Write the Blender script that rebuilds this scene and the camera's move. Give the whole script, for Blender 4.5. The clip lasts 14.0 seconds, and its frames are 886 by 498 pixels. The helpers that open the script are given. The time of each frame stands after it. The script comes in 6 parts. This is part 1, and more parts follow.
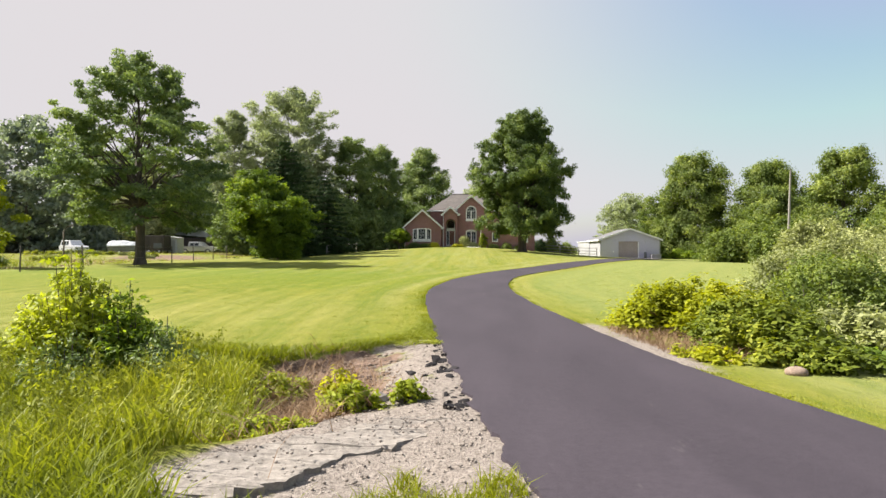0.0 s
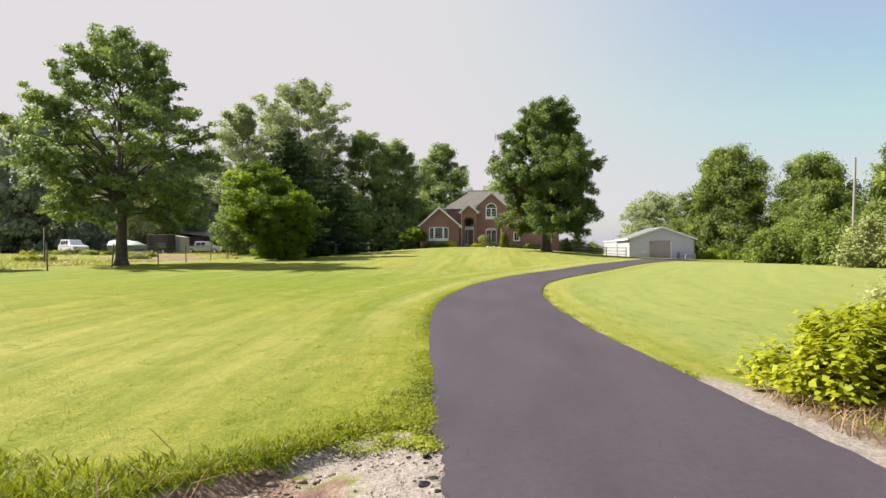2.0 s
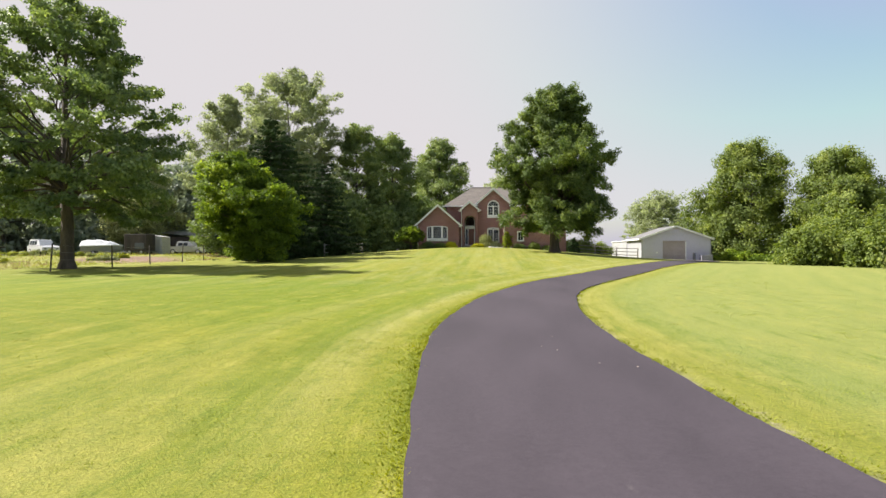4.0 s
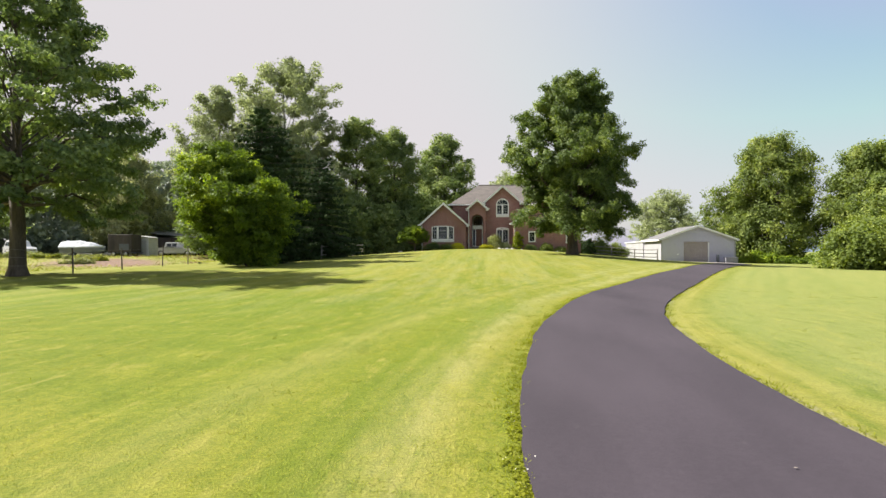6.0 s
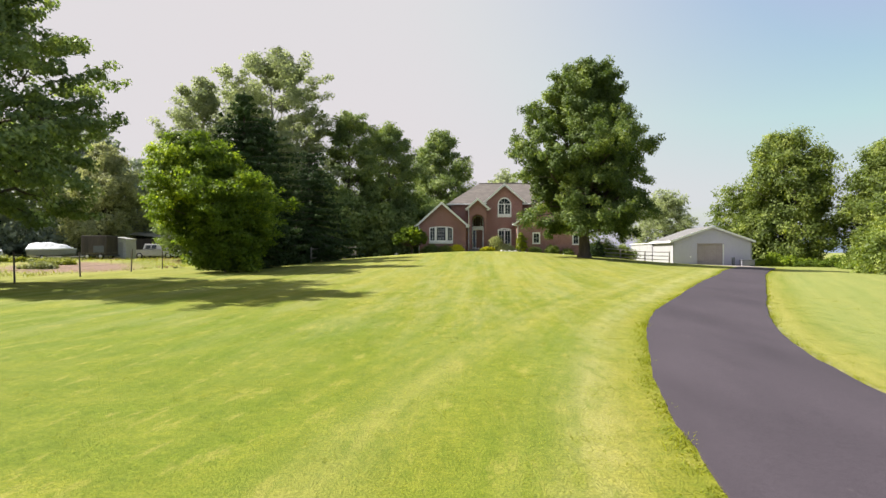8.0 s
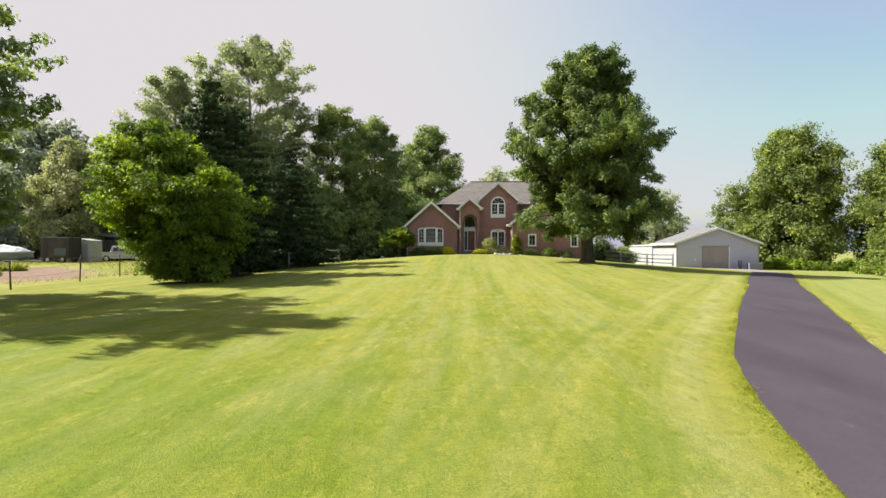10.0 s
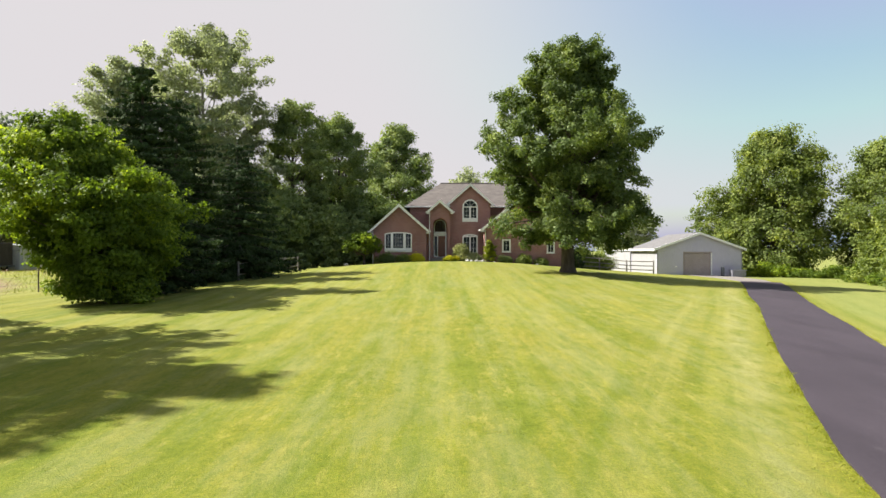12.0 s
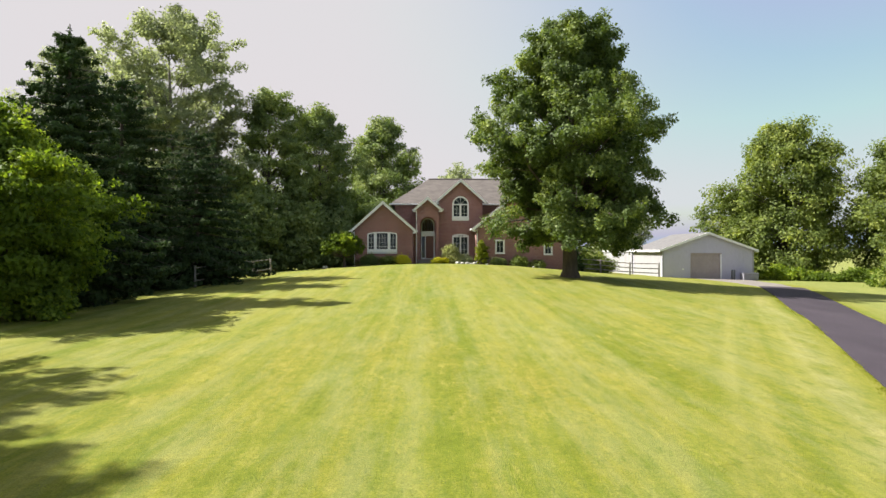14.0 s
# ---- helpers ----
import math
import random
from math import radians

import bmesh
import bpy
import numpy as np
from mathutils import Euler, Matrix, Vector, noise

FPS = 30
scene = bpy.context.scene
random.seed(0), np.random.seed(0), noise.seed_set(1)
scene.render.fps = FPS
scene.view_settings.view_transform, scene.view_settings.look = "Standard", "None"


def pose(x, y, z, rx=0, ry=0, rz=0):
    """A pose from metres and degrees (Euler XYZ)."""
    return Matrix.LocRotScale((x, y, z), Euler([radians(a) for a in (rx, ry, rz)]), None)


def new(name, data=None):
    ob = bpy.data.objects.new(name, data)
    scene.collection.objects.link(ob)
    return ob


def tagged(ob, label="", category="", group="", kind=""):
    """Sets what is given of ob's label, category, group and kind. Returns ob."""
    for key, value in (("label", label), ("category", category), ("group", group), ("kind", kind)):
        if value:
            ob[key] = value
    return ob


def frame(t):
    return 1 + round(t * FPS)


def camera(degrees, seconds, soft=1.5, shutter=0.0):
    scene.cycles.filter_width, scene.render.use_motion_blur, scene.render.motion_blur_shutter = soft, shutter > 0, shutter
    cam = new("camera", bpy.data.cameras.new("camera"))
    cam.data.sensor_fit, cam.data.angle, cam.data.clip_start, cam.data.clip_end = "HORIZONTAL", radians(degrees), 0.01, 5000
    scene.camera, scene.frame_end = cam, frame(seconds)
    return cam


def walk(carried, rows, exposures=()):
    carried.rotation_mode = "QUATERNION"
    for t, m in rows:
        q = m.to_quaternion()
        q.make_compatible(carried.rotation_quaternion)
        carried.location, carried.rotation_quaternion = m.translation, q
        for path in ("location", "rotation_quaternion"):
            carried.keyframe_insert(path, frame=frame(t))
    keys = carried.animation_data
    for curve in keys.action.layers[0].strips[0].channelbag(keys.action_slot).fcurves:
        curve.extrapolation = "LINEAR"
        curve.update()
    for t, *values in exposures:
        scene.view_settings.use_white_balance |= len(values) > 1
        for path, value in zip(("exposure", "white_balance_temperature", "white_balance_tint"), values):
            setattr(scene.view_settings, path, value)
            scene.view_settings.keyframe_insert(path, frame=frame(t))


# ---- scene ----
from mathutils import geometry

cam = camera(68.1, 14.0, 1.5)
# seconds, x, y, z, turn to the left, tilt upwards
PATH = [
    (0.0, -0.000, -0.001, 1.534, 2.66, 0.18),
    (0.5, -0.011, 1.412, 1.531, 2.95, 0.19),
    (1.0, -0.042, 2.800, 1.530, 3.52, 0.17),
    (1.5, -0.087, 4.180, 1.525, 4.24, 0.19),
    (2.0, -0.134, 5.602, 1.508, 4.33, 0.19),
    (2.5, -0.183, 7.079, 1.489, 4.33, 0.25),
    (3.0, -0.268, 8.591, 1.494, 4.27, 0.25),
    (5.5, -1.366, 15.560, 1.626, 4.21, 0.28),
    (6.0, -1.740, 16.821, 1.719, 4.18, 0.25),
    (6.5, -2.091, 18.050, 1.781, 4.15, 0.28),
    (7.0, -2.407, 19.249, 1.824, 4.15, 0.28),
    (7.5, -2.681, 20.439, 1.857, 3.98, 0.30),
    (8.0, -2.873, 21.621, 1.895, 3.43, 0.32),
    (10.5, -3.540, 27.353, 2.505, 1.92, 0.16),
    (11.0, -3.579, 28.444, 2.652, 1.31, 0.18),
    (11.5, -3.588, 29.551, 2.837, 0.34, 0.15),
    (12.0, -3.570, 30.684, 3.012, -0.43, 0.16),
    (12.5, -3.524, 31.858, 3.131, -0.95, 0.18),
    (13.0, -3.454, 33.120, 3.181, -1.27, 0.17),
    (13.5, -3.367, 34.480, 3.189, -1.21, 0.14),
    (14.0, -3.273, 35.914, 3.185, -1.23, 0.11),
]
walk(cam, [(t, pose(x, y, z, 90 + tilt, 0, turn)) for t, x, y, z, turn, tilt in PATH])

# ---------------------------------------------------------------- light
SUN_AZ, SUN_EL = radians(-79), radians(43)      # clockwise from +y, above the horizon
scene.view_settings.exposure = 1.42
world = bpy.data.worlds.new("world")
scene.world = world
world.use_nodes = True
wn, wl = world.node_tree.nodes, world.node_tree.links
sky = wn.new("ShaderNodeTexSky")
sky.sky_type = "NISHITA"
sky.sun_disc = False
sky.sun_elevation, sky.sun_rotation = SUN_EL, SUN_AZ
sky.air_density, sky.dust_density, sky.ozone_density = 1.0, 2.2, 1.3
wn["Background"].inputs["Strength"].default_value = 0.085
haze = wn.new("ShaderNodeMix")          # summer haze whitens the sky
haze.data_type = "RGBA"
haze.inputs[7].default_value = (3.4, 3.28, 3.36, 1)
way = wn.new("ShaderNodeTexCoord")
toward = wn.new("ShaderNodeVectorMath")  # the haze is thickest towards the sun
toward.operation = "DOT_PRODUCT"
toward.inputs[1].default_value = (math.sin(SUN_AZ), math.cos(SUN_AZ), 0)
wl.new(way.outputs["Generated"], toward.inputs[0])
thick = wn.new("ShaderNodeMapRange")
thick.interpolation_type = "SMOOTHSTEP"
thick.inputs[1].default_value, thick.inputs[2].default_value = -0.34, 0.34
thick.inputs[3].default_value, thick.inputs[4].default_value = 0.05, 0.92
wl.new(toward.outputs["Value"], thick.inputs[0])
wl.new(thick.outputs[0], haze.inputs[0])
wl.new(sky.outputs[0], haze.inputs[6])
veil = wn.new("ShaderNodeMix")          # and evens out the glare round the sun
veil.data_type, veil.blend_type = "RGBA", "DARKEN"
veil.inputs[0].default_value = 1.0
veil.inputs[7].default_value = (3.35, 3.2, 3.3, 1)
wl.new(haze.outputs[2], veil.inputs[6])
low_sky = wn.new("ShaderNodeMix")       # the hazy horizon stays pale
low_sky.data_type, low_sky.blend_type = "RGBA", "LIGHTEN"
low_sky.inputs[0].default_value = 1.0
low_sky.inputs[7].default_value = (1.9, 2.3, 2.9, 1)
wl.new(veil.outputs[2], low_sky.inputs[6])
wl.new(low_sky.outputs[2], wn["Background"].inputs["Color"])
sun_data = bpy.data.lights.new("sun", "SUN")
sun_data.energy, sun_data.angle, sun_data.color = 5.0, radians(0.6), (1.0, 0.95, 0.86)
sun = new("sun", sun_data)
sun_way = Vector((math.sin(SUN_AZ) * math.cos(SUN_EL), math.cos(SUN_AZ) * math.cos(SUN_EL), math.sin(SUN_EL)))
sun.matrix_world = Matrix.Translation(sun_way * 200) @ sun_way.to_track_quat("Z", "Y").to_matrix().to_4x4()


# ---------------------------------------------------------------- materials
def shader(name):
    m = bpy.data.materials.new(name)
    m.use_nodes = True
    return m, m.node_tree.nodes, m.node_tree.links, m.node_tree.nodes["Principled BSDF"]


def ramp(n, stops):
    r = n.new("ShaderNodeValToRGB")
    r.color_ramp.elements[0].position, r.color_ramp.elements[0].color = stops[0][0], (*stops[0][1], 1)
    r.color_ramp.elements[1].position, r.color_ramp.elements[1].color = stops[-1][0], (*stops[-1][1], 1)
    for p, c in stops[1:-1]:
        r.color_ramp.elements.new(p).color = (*c, 1)
    return r


def noise_node(n, l, scale, detail=4, rough=0.55, coord=None, stretch=None):
    t = n.new("ShaderNodeTexNoise")
    t.inputs["Scale"].default_value, t.inputs["Detail"].default_value, t.inputs["Roughness"].default_value = scale, detail, rough
    if coord is None:
        coord = n.new("ShaderNodeNewGeometry").outputs["Position"]
    if stretch:
        mp = n.new("ShaderNodeMapping")
        mp.inputs["Scale"].default_value = stretch
        l.new(coord, mp.inputs["Vector"])
        coord = mp.outputs[0]
    l.new(coord, t.inputs["Vector"])
    return t


def mix(n, l, kind, fac, a, b):
    m = n.new("ShaderNodeMix")
    m.data_type, m.blend_type = "RGBA", kind
    for sock, v in ((m.inputs[0], fac), (m.inputs[6], a), (m.inputs[7], b)):
        if hasattr(v, "is_linked"):
            l.new(v, sock)
        elif isinstance(v, tuple):
            sock.default_value = (*v, 1)
        else:
            sock.default_value = v
    return m.outputs[2]


def bump(n, l, height, strength, dist, bsdf):
    b = n.new("ShaderNodeBump")
    b.inputs["Strength"].default_value, b.inputs["Distance"].default_value = strength, dist
    l.new(height, b.inputs["Height"])
    l.new(b.outputs[0], bsdf.inputs["Normal"])


def rough_mat(name, a, b, scale=6.0, fine=60.0, roughness=0.85, relief=0.3, dist=0.01, metal=0.0, per_object=0.0, stretch=None, speck=1.0):
    """Two colours in large and fine patches, with relief."""
    m, n, l, p = shader(name)
    big = noise_node(n, l, scale, 5, 0.6, stretch=stretch)
    small = noise_node(n, l, fine, 3, 0.6, stretch=stretch)
    r = ramp(n, [(0.3, a), (0.72, b)])
    l.new(big.outputs["Fac"], r.inputs[0])
    g = ramp(n, [(0.25, (0.72, 0.72, 0.72)), (0.8, (1.18, 1.18, 1.18))])
    l.new(small.outputs["Fac"], g.inputs[0])
    c = mix(n, l, "MULTIPLY", speck, r.outputs[0], g.outputs[0])
    if per_object:
        oi = n.new("ShaderNodeObjectInfo")
        v = ramp(n, [(0.0, (1 - per_object,) * 3), (1.0, (1 + per_object,) * 3)])
        l.new(oi.outputs["Random"], v.inputs[0])
        c = mix(n, l, "MULTIPLY", 1.0, c, v.outputs[0])
    l.new(c, p.inputs["Base Color"])
    p.inputs["Roughness"].default_value, p.inputs["Metallic"].default_value = roughness, metal
    if relief:
        bump(n, l, small.outputs["Fac"], relief, dist, p)
    return m


def leaf_mat(name, dark, mid, light, through_col, through_amount=0.35, rough=0.55):
    """Leaves: every leaf its own tone, larger patches of tone over the crown, and light that comes through."""
    m, n, l, p = shader(name)
    geo = n.new("ShaderNodeNewGeometry")
    r = ramp(n, [(0.0, dark), (0.55, mid), (1.0, light)])
    big = noise_node(n, l, 0.45, 3, 0.5)
    add = n.new("ShaderNodeMath")
    add.operation = "MULTIPLY_ADD"
    l.new(geo.outputs["Random Per Island"], add.inputs[0])
    add.inputs[1].default_value = 0.36
    sub = n.new("ShaderNodeMath")
    sub.operation = "MULTIPLY_ADD"
    l.new(big.outputs["Fac"], sub.inputs[0])
    sub.inputs[1].default_value, sub.inputs[2].default_value = 1.5, -0.43
    l.new(sub.outputs[0], add.inputs[2])
    l.new(add.outputs[0], r.inputs[0])
    l.new(r.outputs[0], p.inputs["Base Color"])
    p.inputs["Roughness"].default_value = rough
    p.inputs["Specular IOR Level"].default_value = 0.18
    tr = n.new("ShaderNodeBsdfTranslucent")
    c = mix(n, l, "MULTIPLY", 1.0, r.outputs[0], through_col)
    l.new(c, tr.inputs["Color"])
    ms = n.new("ShaderNodeMixShader")
    ms.inputs[0].default_value = through_amount
    l.new(p.outputs[0], ms.inputs[1])
    l.new(tr.outputs[0], ms.inputs[2])
    l.new(ms.outputs[0], n["Material Output"].inputs["Surface"])
    return m


def plain_mat(name, col, roughness=0.5, metal=0.0):
    return rough_mat(name, tuple(c * 0.9 for c in col), tuple(min(1, c * 1.08) for c in col), 2.0, 25.0, roughness, 0.05, 0.003, metal)


def glass_mat(name, tint):
    m, n, l, p = shader(name)
    p.inputs["Base Color"].default_value = (*tint, 1)
    p.inputs["Roughness"].default_value = 0.08
    p.inputs["IOR"].default_value = 1.5
    p.inputs["Coat Weight"].default_value = 0.0
    nz = noise_node(n, l, 1.2, 2)
    bump(n, l, nz.outputs["Fac"], 0.05, 0.02, p)
    return m


M_BARK = rough_mat("bark", (0.05, 0.04, 0.032), (0.13, 0.105, 0.085), 3.0, 22.0, 0.95, 0.8, 0.04, stretch=(1, 1, 0.25))
M_BARK_PALE = rough_mat("bark_pale", (0.16, 0.15, 0.13), (0.3, 0.28, 0.25), 3.0, 22.0, 0.95, 0.6, 0.03, stretch=(1, 1, 0.25))
# oak, poplar and wood greens are lifted and blued in place of haze
M_LEAF_OAK = leaf_mat("leaf_oak", (0.072, 0.112, 0.058), (0.175, 0.235, 0.098), (0.43, 0.49, 0.185), (0.95, 1.0, 0.45), 0.42)
M_LEAF_MAPLE = leaf_mat("leaf_maple", (0.045, 0.075, 0.03), (0.12, 0.17, 0.052), (0.34, 0.4, 0.115), (0.95, 1.0, 0.3), 0.4)
# distant leaves: air haze is mixed into the colour as pale blue-green
M_LEAF_FAR_HAZE = leaf_mat("leaf_far_haze", (0.13, 0.165, 0.135), (0.24, 0.28, 0.22), (0.38, 0.41, 0.3), (0.95, 1.0, 0.6), 0.35)
M_LEAF_LIME = leaf_mat("leaf_lime", (0.1, 0.13, 0.016), (0.33, 0.38, 0.035), (0.6, 0.62, 0.08), (1.0, 1.0, 0.3), 0.48)
# green leaves with the lime of sunlight put into the brighter tones
M_LEAF_SUNLIME = leaf_mat("leaf_sunlime", (0.05, 0.08, 0.013), (0.155, 0.23, 0.034), (0.55, 0.635, 0.075), (0.97, 1.0, 0.32), 0.55)
M_LEAF_GOLD = leaf_mat("leaf_gold", (0.24, 0.245, 0.012), (0.5, 0.49, 0.03), (0.72, 0.68, 0.06), (1.0, 0.98, 0.3), 0.5)
M_LEAF_POPLAR = leaf_mat("leaf_poplar", (0.16, 0.19, 0.115), (0.32, 0.355, 0.21), (0.54, 0.57, 0.37), (0.95, 1.0, 0.6), 0.5, 0.5)
# olive leaves paled further in colour to stand in for haze
M_LEAF_PALE_HAZE = leaf_mat("leaf_pale_haze", (0.2, 0.22, 0.12), (0.37, 0.39, 0.21), (0.58, 0.58, 0.34), (1.0, 1.0, 0.6), 0.5)
M_LEAF_WOOD = leaf_mat("leaf_wood", (0.08, 0.115, 0.052), (0.19, 0.25, 0.09), (0.42, 0.47, 0.165), (0.95, 1.0, 0.35), 0.35)
M_LEAF_RIGHT = leaf_mat("leaf_vine", (0.055, 0.085, 0.026), (0.155, 0.205, 0.05), (0.4, 0.44, 0.11), (0.98, 1.0, 0.3), 0.42)
M_LEAF_OLIVE = leaf_mat("leaf_olive", (0.14, 0.16, 0.065), (0.29, 0.31, 0.125), (0.54, 0.54, 0.25), (0.95, 1.0, 0.5), 0.35)
M_LEAF_YELLOW = leaf_mat("leaf_yellow", (0.14, 0.165, 0.01), (0.35, 0.375, 0.022), (0.6, 0.58, 0.05), (1.0, 0.97, 0.25), 0.5)
M_NEEDLE = leaf_mat("needle", (0.015, 0.028, 0.011), (0.034, 0.058, 0.021), (0.1, 0.14, 0.045), (0.7, 1.0, 0.4), 0.15, 0.85)
M_WEED = leaf_mat("weed", (0.095, 0.125, 0.014), (0.235, 0.265, 0.032), (0.48, 0.47, 0.08), (1.0, 1.0, 0.3), 0.42)
M_STRAW = leaf_mat("straw", (0.12, 0.072, 0.045), (0.27, 0.175, 0.105), (0.5, 0.39, 0.24), (1.0, 0.9, 0.7), 0.2)
M_BLADE = leaf_mat("blade", (0.13, 0.16, 0.009), (0.225, 0.25, 0.016), (0.34, 0.335, 0.038), (1.0, 1.0, 0.3), 0.45)

# brick: courses and joints at real size
M_BRICK, n, l, p = shader("red_brick")
tc = n.new("ShaderNodeTexCoord")
sep = n.new("ShaderNodeSeparateXYZ")
l.new(tc.outputs["Object"], sep.inputs[0])
addxy = n.new("ShaderNodeMath")
l.new(sep.outputs[0], addxy.inputs[0])
l.new(sep.outputs[1], addxy.inputs[1])
com = n.new("ShaderNodeCombineXYZ")
l.new(addxy.outputs[0], com.inputs[0])
l.new(sep.outputs[2], com.inputs[1])
bt = n.new("ShaderNodeTexBrick")
l.new(com.outputs[0], bt.inputs["Vector"])
for k, v in (("Scale", 1.0), ("Mortar Size", 0.008), ("Brick Width", 0.21), ("Row Height", 0.075)):
    bt.inputs[k].default_value = v
bt.inputs["Color1"].default_value = (0.25, 0.112, 0.102, 1)
bt.inputs["Color2"].default_value = (0.325, 0.158, 0.143, 1)
bt.inputs["Mortar"].default_value = (0.35, 0.26, 0.24, 1)
stain = noise_node(n, l, 0.8, 5, 0.6)
sr = ramp(n, [(0.3, (0.8, 0.8, 0.82)), (0.75, (1.12, 1.1, 1.08))])
l.new(stain.outputs["Fac"], sr.inputs[0])
l.new(mix(n, l, "MULTIPLY", 1.0, bt.outputs["Color"], sr.outputs[0]), p.inputs["Base Color"])
p.inputs["Roughness"].default_value = 0.9
bump(n, l, bt.outputs["Fac"], -0.4, 0.008, p)

M_ROOF = rough_mat("asphalt_shingle", (0.085, 0.073, 0.068), (0.145, 0.125, 0.115), 1.2, 9.0, 0.95, 0.5, 0.02, stretch=(1, 1, 3))
M_WHITE = rough_mat("white_trim", (0.8, 0.8, 0.8), (0.88, 0.88, 0.88), 1.5, 30.0, 0.5, 0.05, 0.003)
# pale siding; lavender in the colour offsets lawn bounce on the shaded front
M_SIDING = rough_mat("shade_tinted_siding", (0.45, 0.435, 0.55), (0.5, 0.485, 0.6), 0.7, 14.0, 0.55, 0.05, 0.003, stretch=(1, 1, 0.15), speck=0.35)
# white siding, its colour dimmed because sunlit walls would burn out
M_SIDING_DIMMED = rough_mat("dimmed_white_siding", (0.29, 0.29, 0.305), (0.35, 0.35, 0.365), 0.7, 14.0, 0.5, 0.05, 0.003, stretch=(1, 1, 0.15), speck=0.4)
M_SHEDROOF = rough_mat("pale_shingle", (0.115, 0.112, 0.115), (0.165, 0.16, 0.162), 1.2, 9.0, 0.95, 0.4, 0.02, stretch=(1, 1, 3))
M_APRON = rough_mat("worn_concrete", (0.15, 0.13, 0.115), (0.24, 0.215, 0.195), 1.5, 30.0, 0.95, 0.3, 0.01)
M_GDOOR = rough_mat("tan_door_panel", (0.33, 0.28, 0.28), (0.4, 0.345, 0.34), 1.0, 20.0, 0.55, 0.05, 0.003)
M_METALROOF = rough_mat("metal_roofing", (0.45, 0.45, 0.45), (0.6, 0.6, 0.6), 0.8, 12.0, 0.4, 0.05, 0.004, 0.4)
M_DOOR = rough_mat("mahogany_door", (0.14, 0.05, 0.04), (0.2, 0.075, 0.06), 3.0, 40.0, 0.45, 0.1, 0.003)
M_GLASS = glass_mat("window_glass", (0.02, 0.026, 0.035))
M_CONCRETE = rough_mat("concrete", (0.17, 0.155, 0.14), (0.25, 0.23, 0.21), 1.2, 35.0, 0.9, 0.3, 0.006)
M_OLDCRUST = rough_mat("broken_pavement", (0.16, 0.138, 0.12), (0.34, 0.3, 0.265), 14.0, 110.0, 0.95, 0.55, 0.012)
M_CHUNK = rough_mat("asphalt_lump", (0.016, 0.0145, 0.016), (0.045, 0.041, 0.043), 12.0, 90.0, 0.9, 0.9, 0.01, per_object=0.3)
M_STONE = rough_mat("gravel_stone", (0.17, 0.14, 0.12), (0.4, 0.345, 0.3), 3.0, 70.0, 0.9, 0.4, 0.006, per_object=0.25)
M_CHUNK.node_tree.nodes["Principled BSDF"].inputs["Specular IOR Level"].default_value = 0.08
M_POST = rough_mat("weathered_post", (0.06, 0.05, 0.042), (0.13, 0.11, 0.09), 4.0, 40.0, 0.95, 0.6, 0.01, stretch=(1, 1, 0.2))
M_RAIL = rough_mat("grey_rail", (0.16, 0.14, 0.125), (0.28, 0.26, 0.24), 4.0, 40.0, 0.95, 0.5, 0.01)
M_POLE = rough_mat("grey_pole", (0.2, 0.185, 0.17), (0.3, 0.28, 0.26), 2.0, 30.0, 0.9, 0.4, 0.01, stretch=(1, 1, 0.15))
M_WIRE = plain_mat("wire", (0.2, 0.19, 0.18), 0.5, 0.7)
M_CARWHITE = plain_mat("white_paint", (0.5, 0.5, 0.53), 0.3)
M_CARSILVER = plain_mat("silver_paint", (0.45, 0.45, 0.46), 0.3, 0.4)
M_CARBLUE = plain_mat("blue_grey_paint", (0.34, 0.37, 0.44), 0.35)
M_TYRE = plain_mat("tyre_rubber", (0.02, 0.02, 0.02), 0.9)
M_RIM = plain_mat("rim_metal", (0.5, 0.5, 0.5), 0.4, 0.7)
M_TARP = rough_mat("boat_cover", (0.36, 0.38, 0.42), (0.52, 0.54, 0.58), 1.5, 10.0, 0.7, 0.5, 0.05)
M_DARKSHED = rough_mat("dark_boards", (0.035, 0.03, 0.03), (0.075, 0.06, 0.055), 1.5, 15.0, 0.9, 0.3, 0.01, stretch=(1, 1, 0.2))
M_REDLAMP = plain_mat("lamp_plastic", (0.35, 0.03, 0.02), 0.3)
M_CHROME = plain_mat("bumper_metal", (0.5, 0.5, 0.52), 0.25, 0.9)
M_WHITESTONE = rough_mat("white_stone", (0.36, 0.35, 0.32), (0.6, 0.58, 0.54), 4.0, 40.0, 0.9, 0.3, 0.01)
M_GREYBIN = plain_mat("grey_bin", (0.24, 0.24, 0.28), 0.6)
M_TUFT = leaf_mat("tuft", (0.12, 0.15, 0.012), (0.2, 0.23, 0.02), (0.3, 0.31, 0.045), (1.0, 1.0, 0.3), 0.4)
# darker copy of the yellow shrub's leaves, coloured as its shaded side
M_LEAF_YELLOW_SHADE = leaf_mat("leaf_yellow_shade", (0.06, 0.085, 0.013), (0.16, 0.2, 0.026), (0.48, 0.48, 0.055), (1.0, 1.0, 0.3), 0.4)
M_BROWNSTONE = rough_mat("brown_stone", (0.16, 0.11, 0.08), (0.3, 0.22, 0.17), 5.0, 40.0, 0.9, 0.5, 0.01)
M_BIN = plain_mat("dark_bin", (0.09, 0.1, 0.12), 0.6)

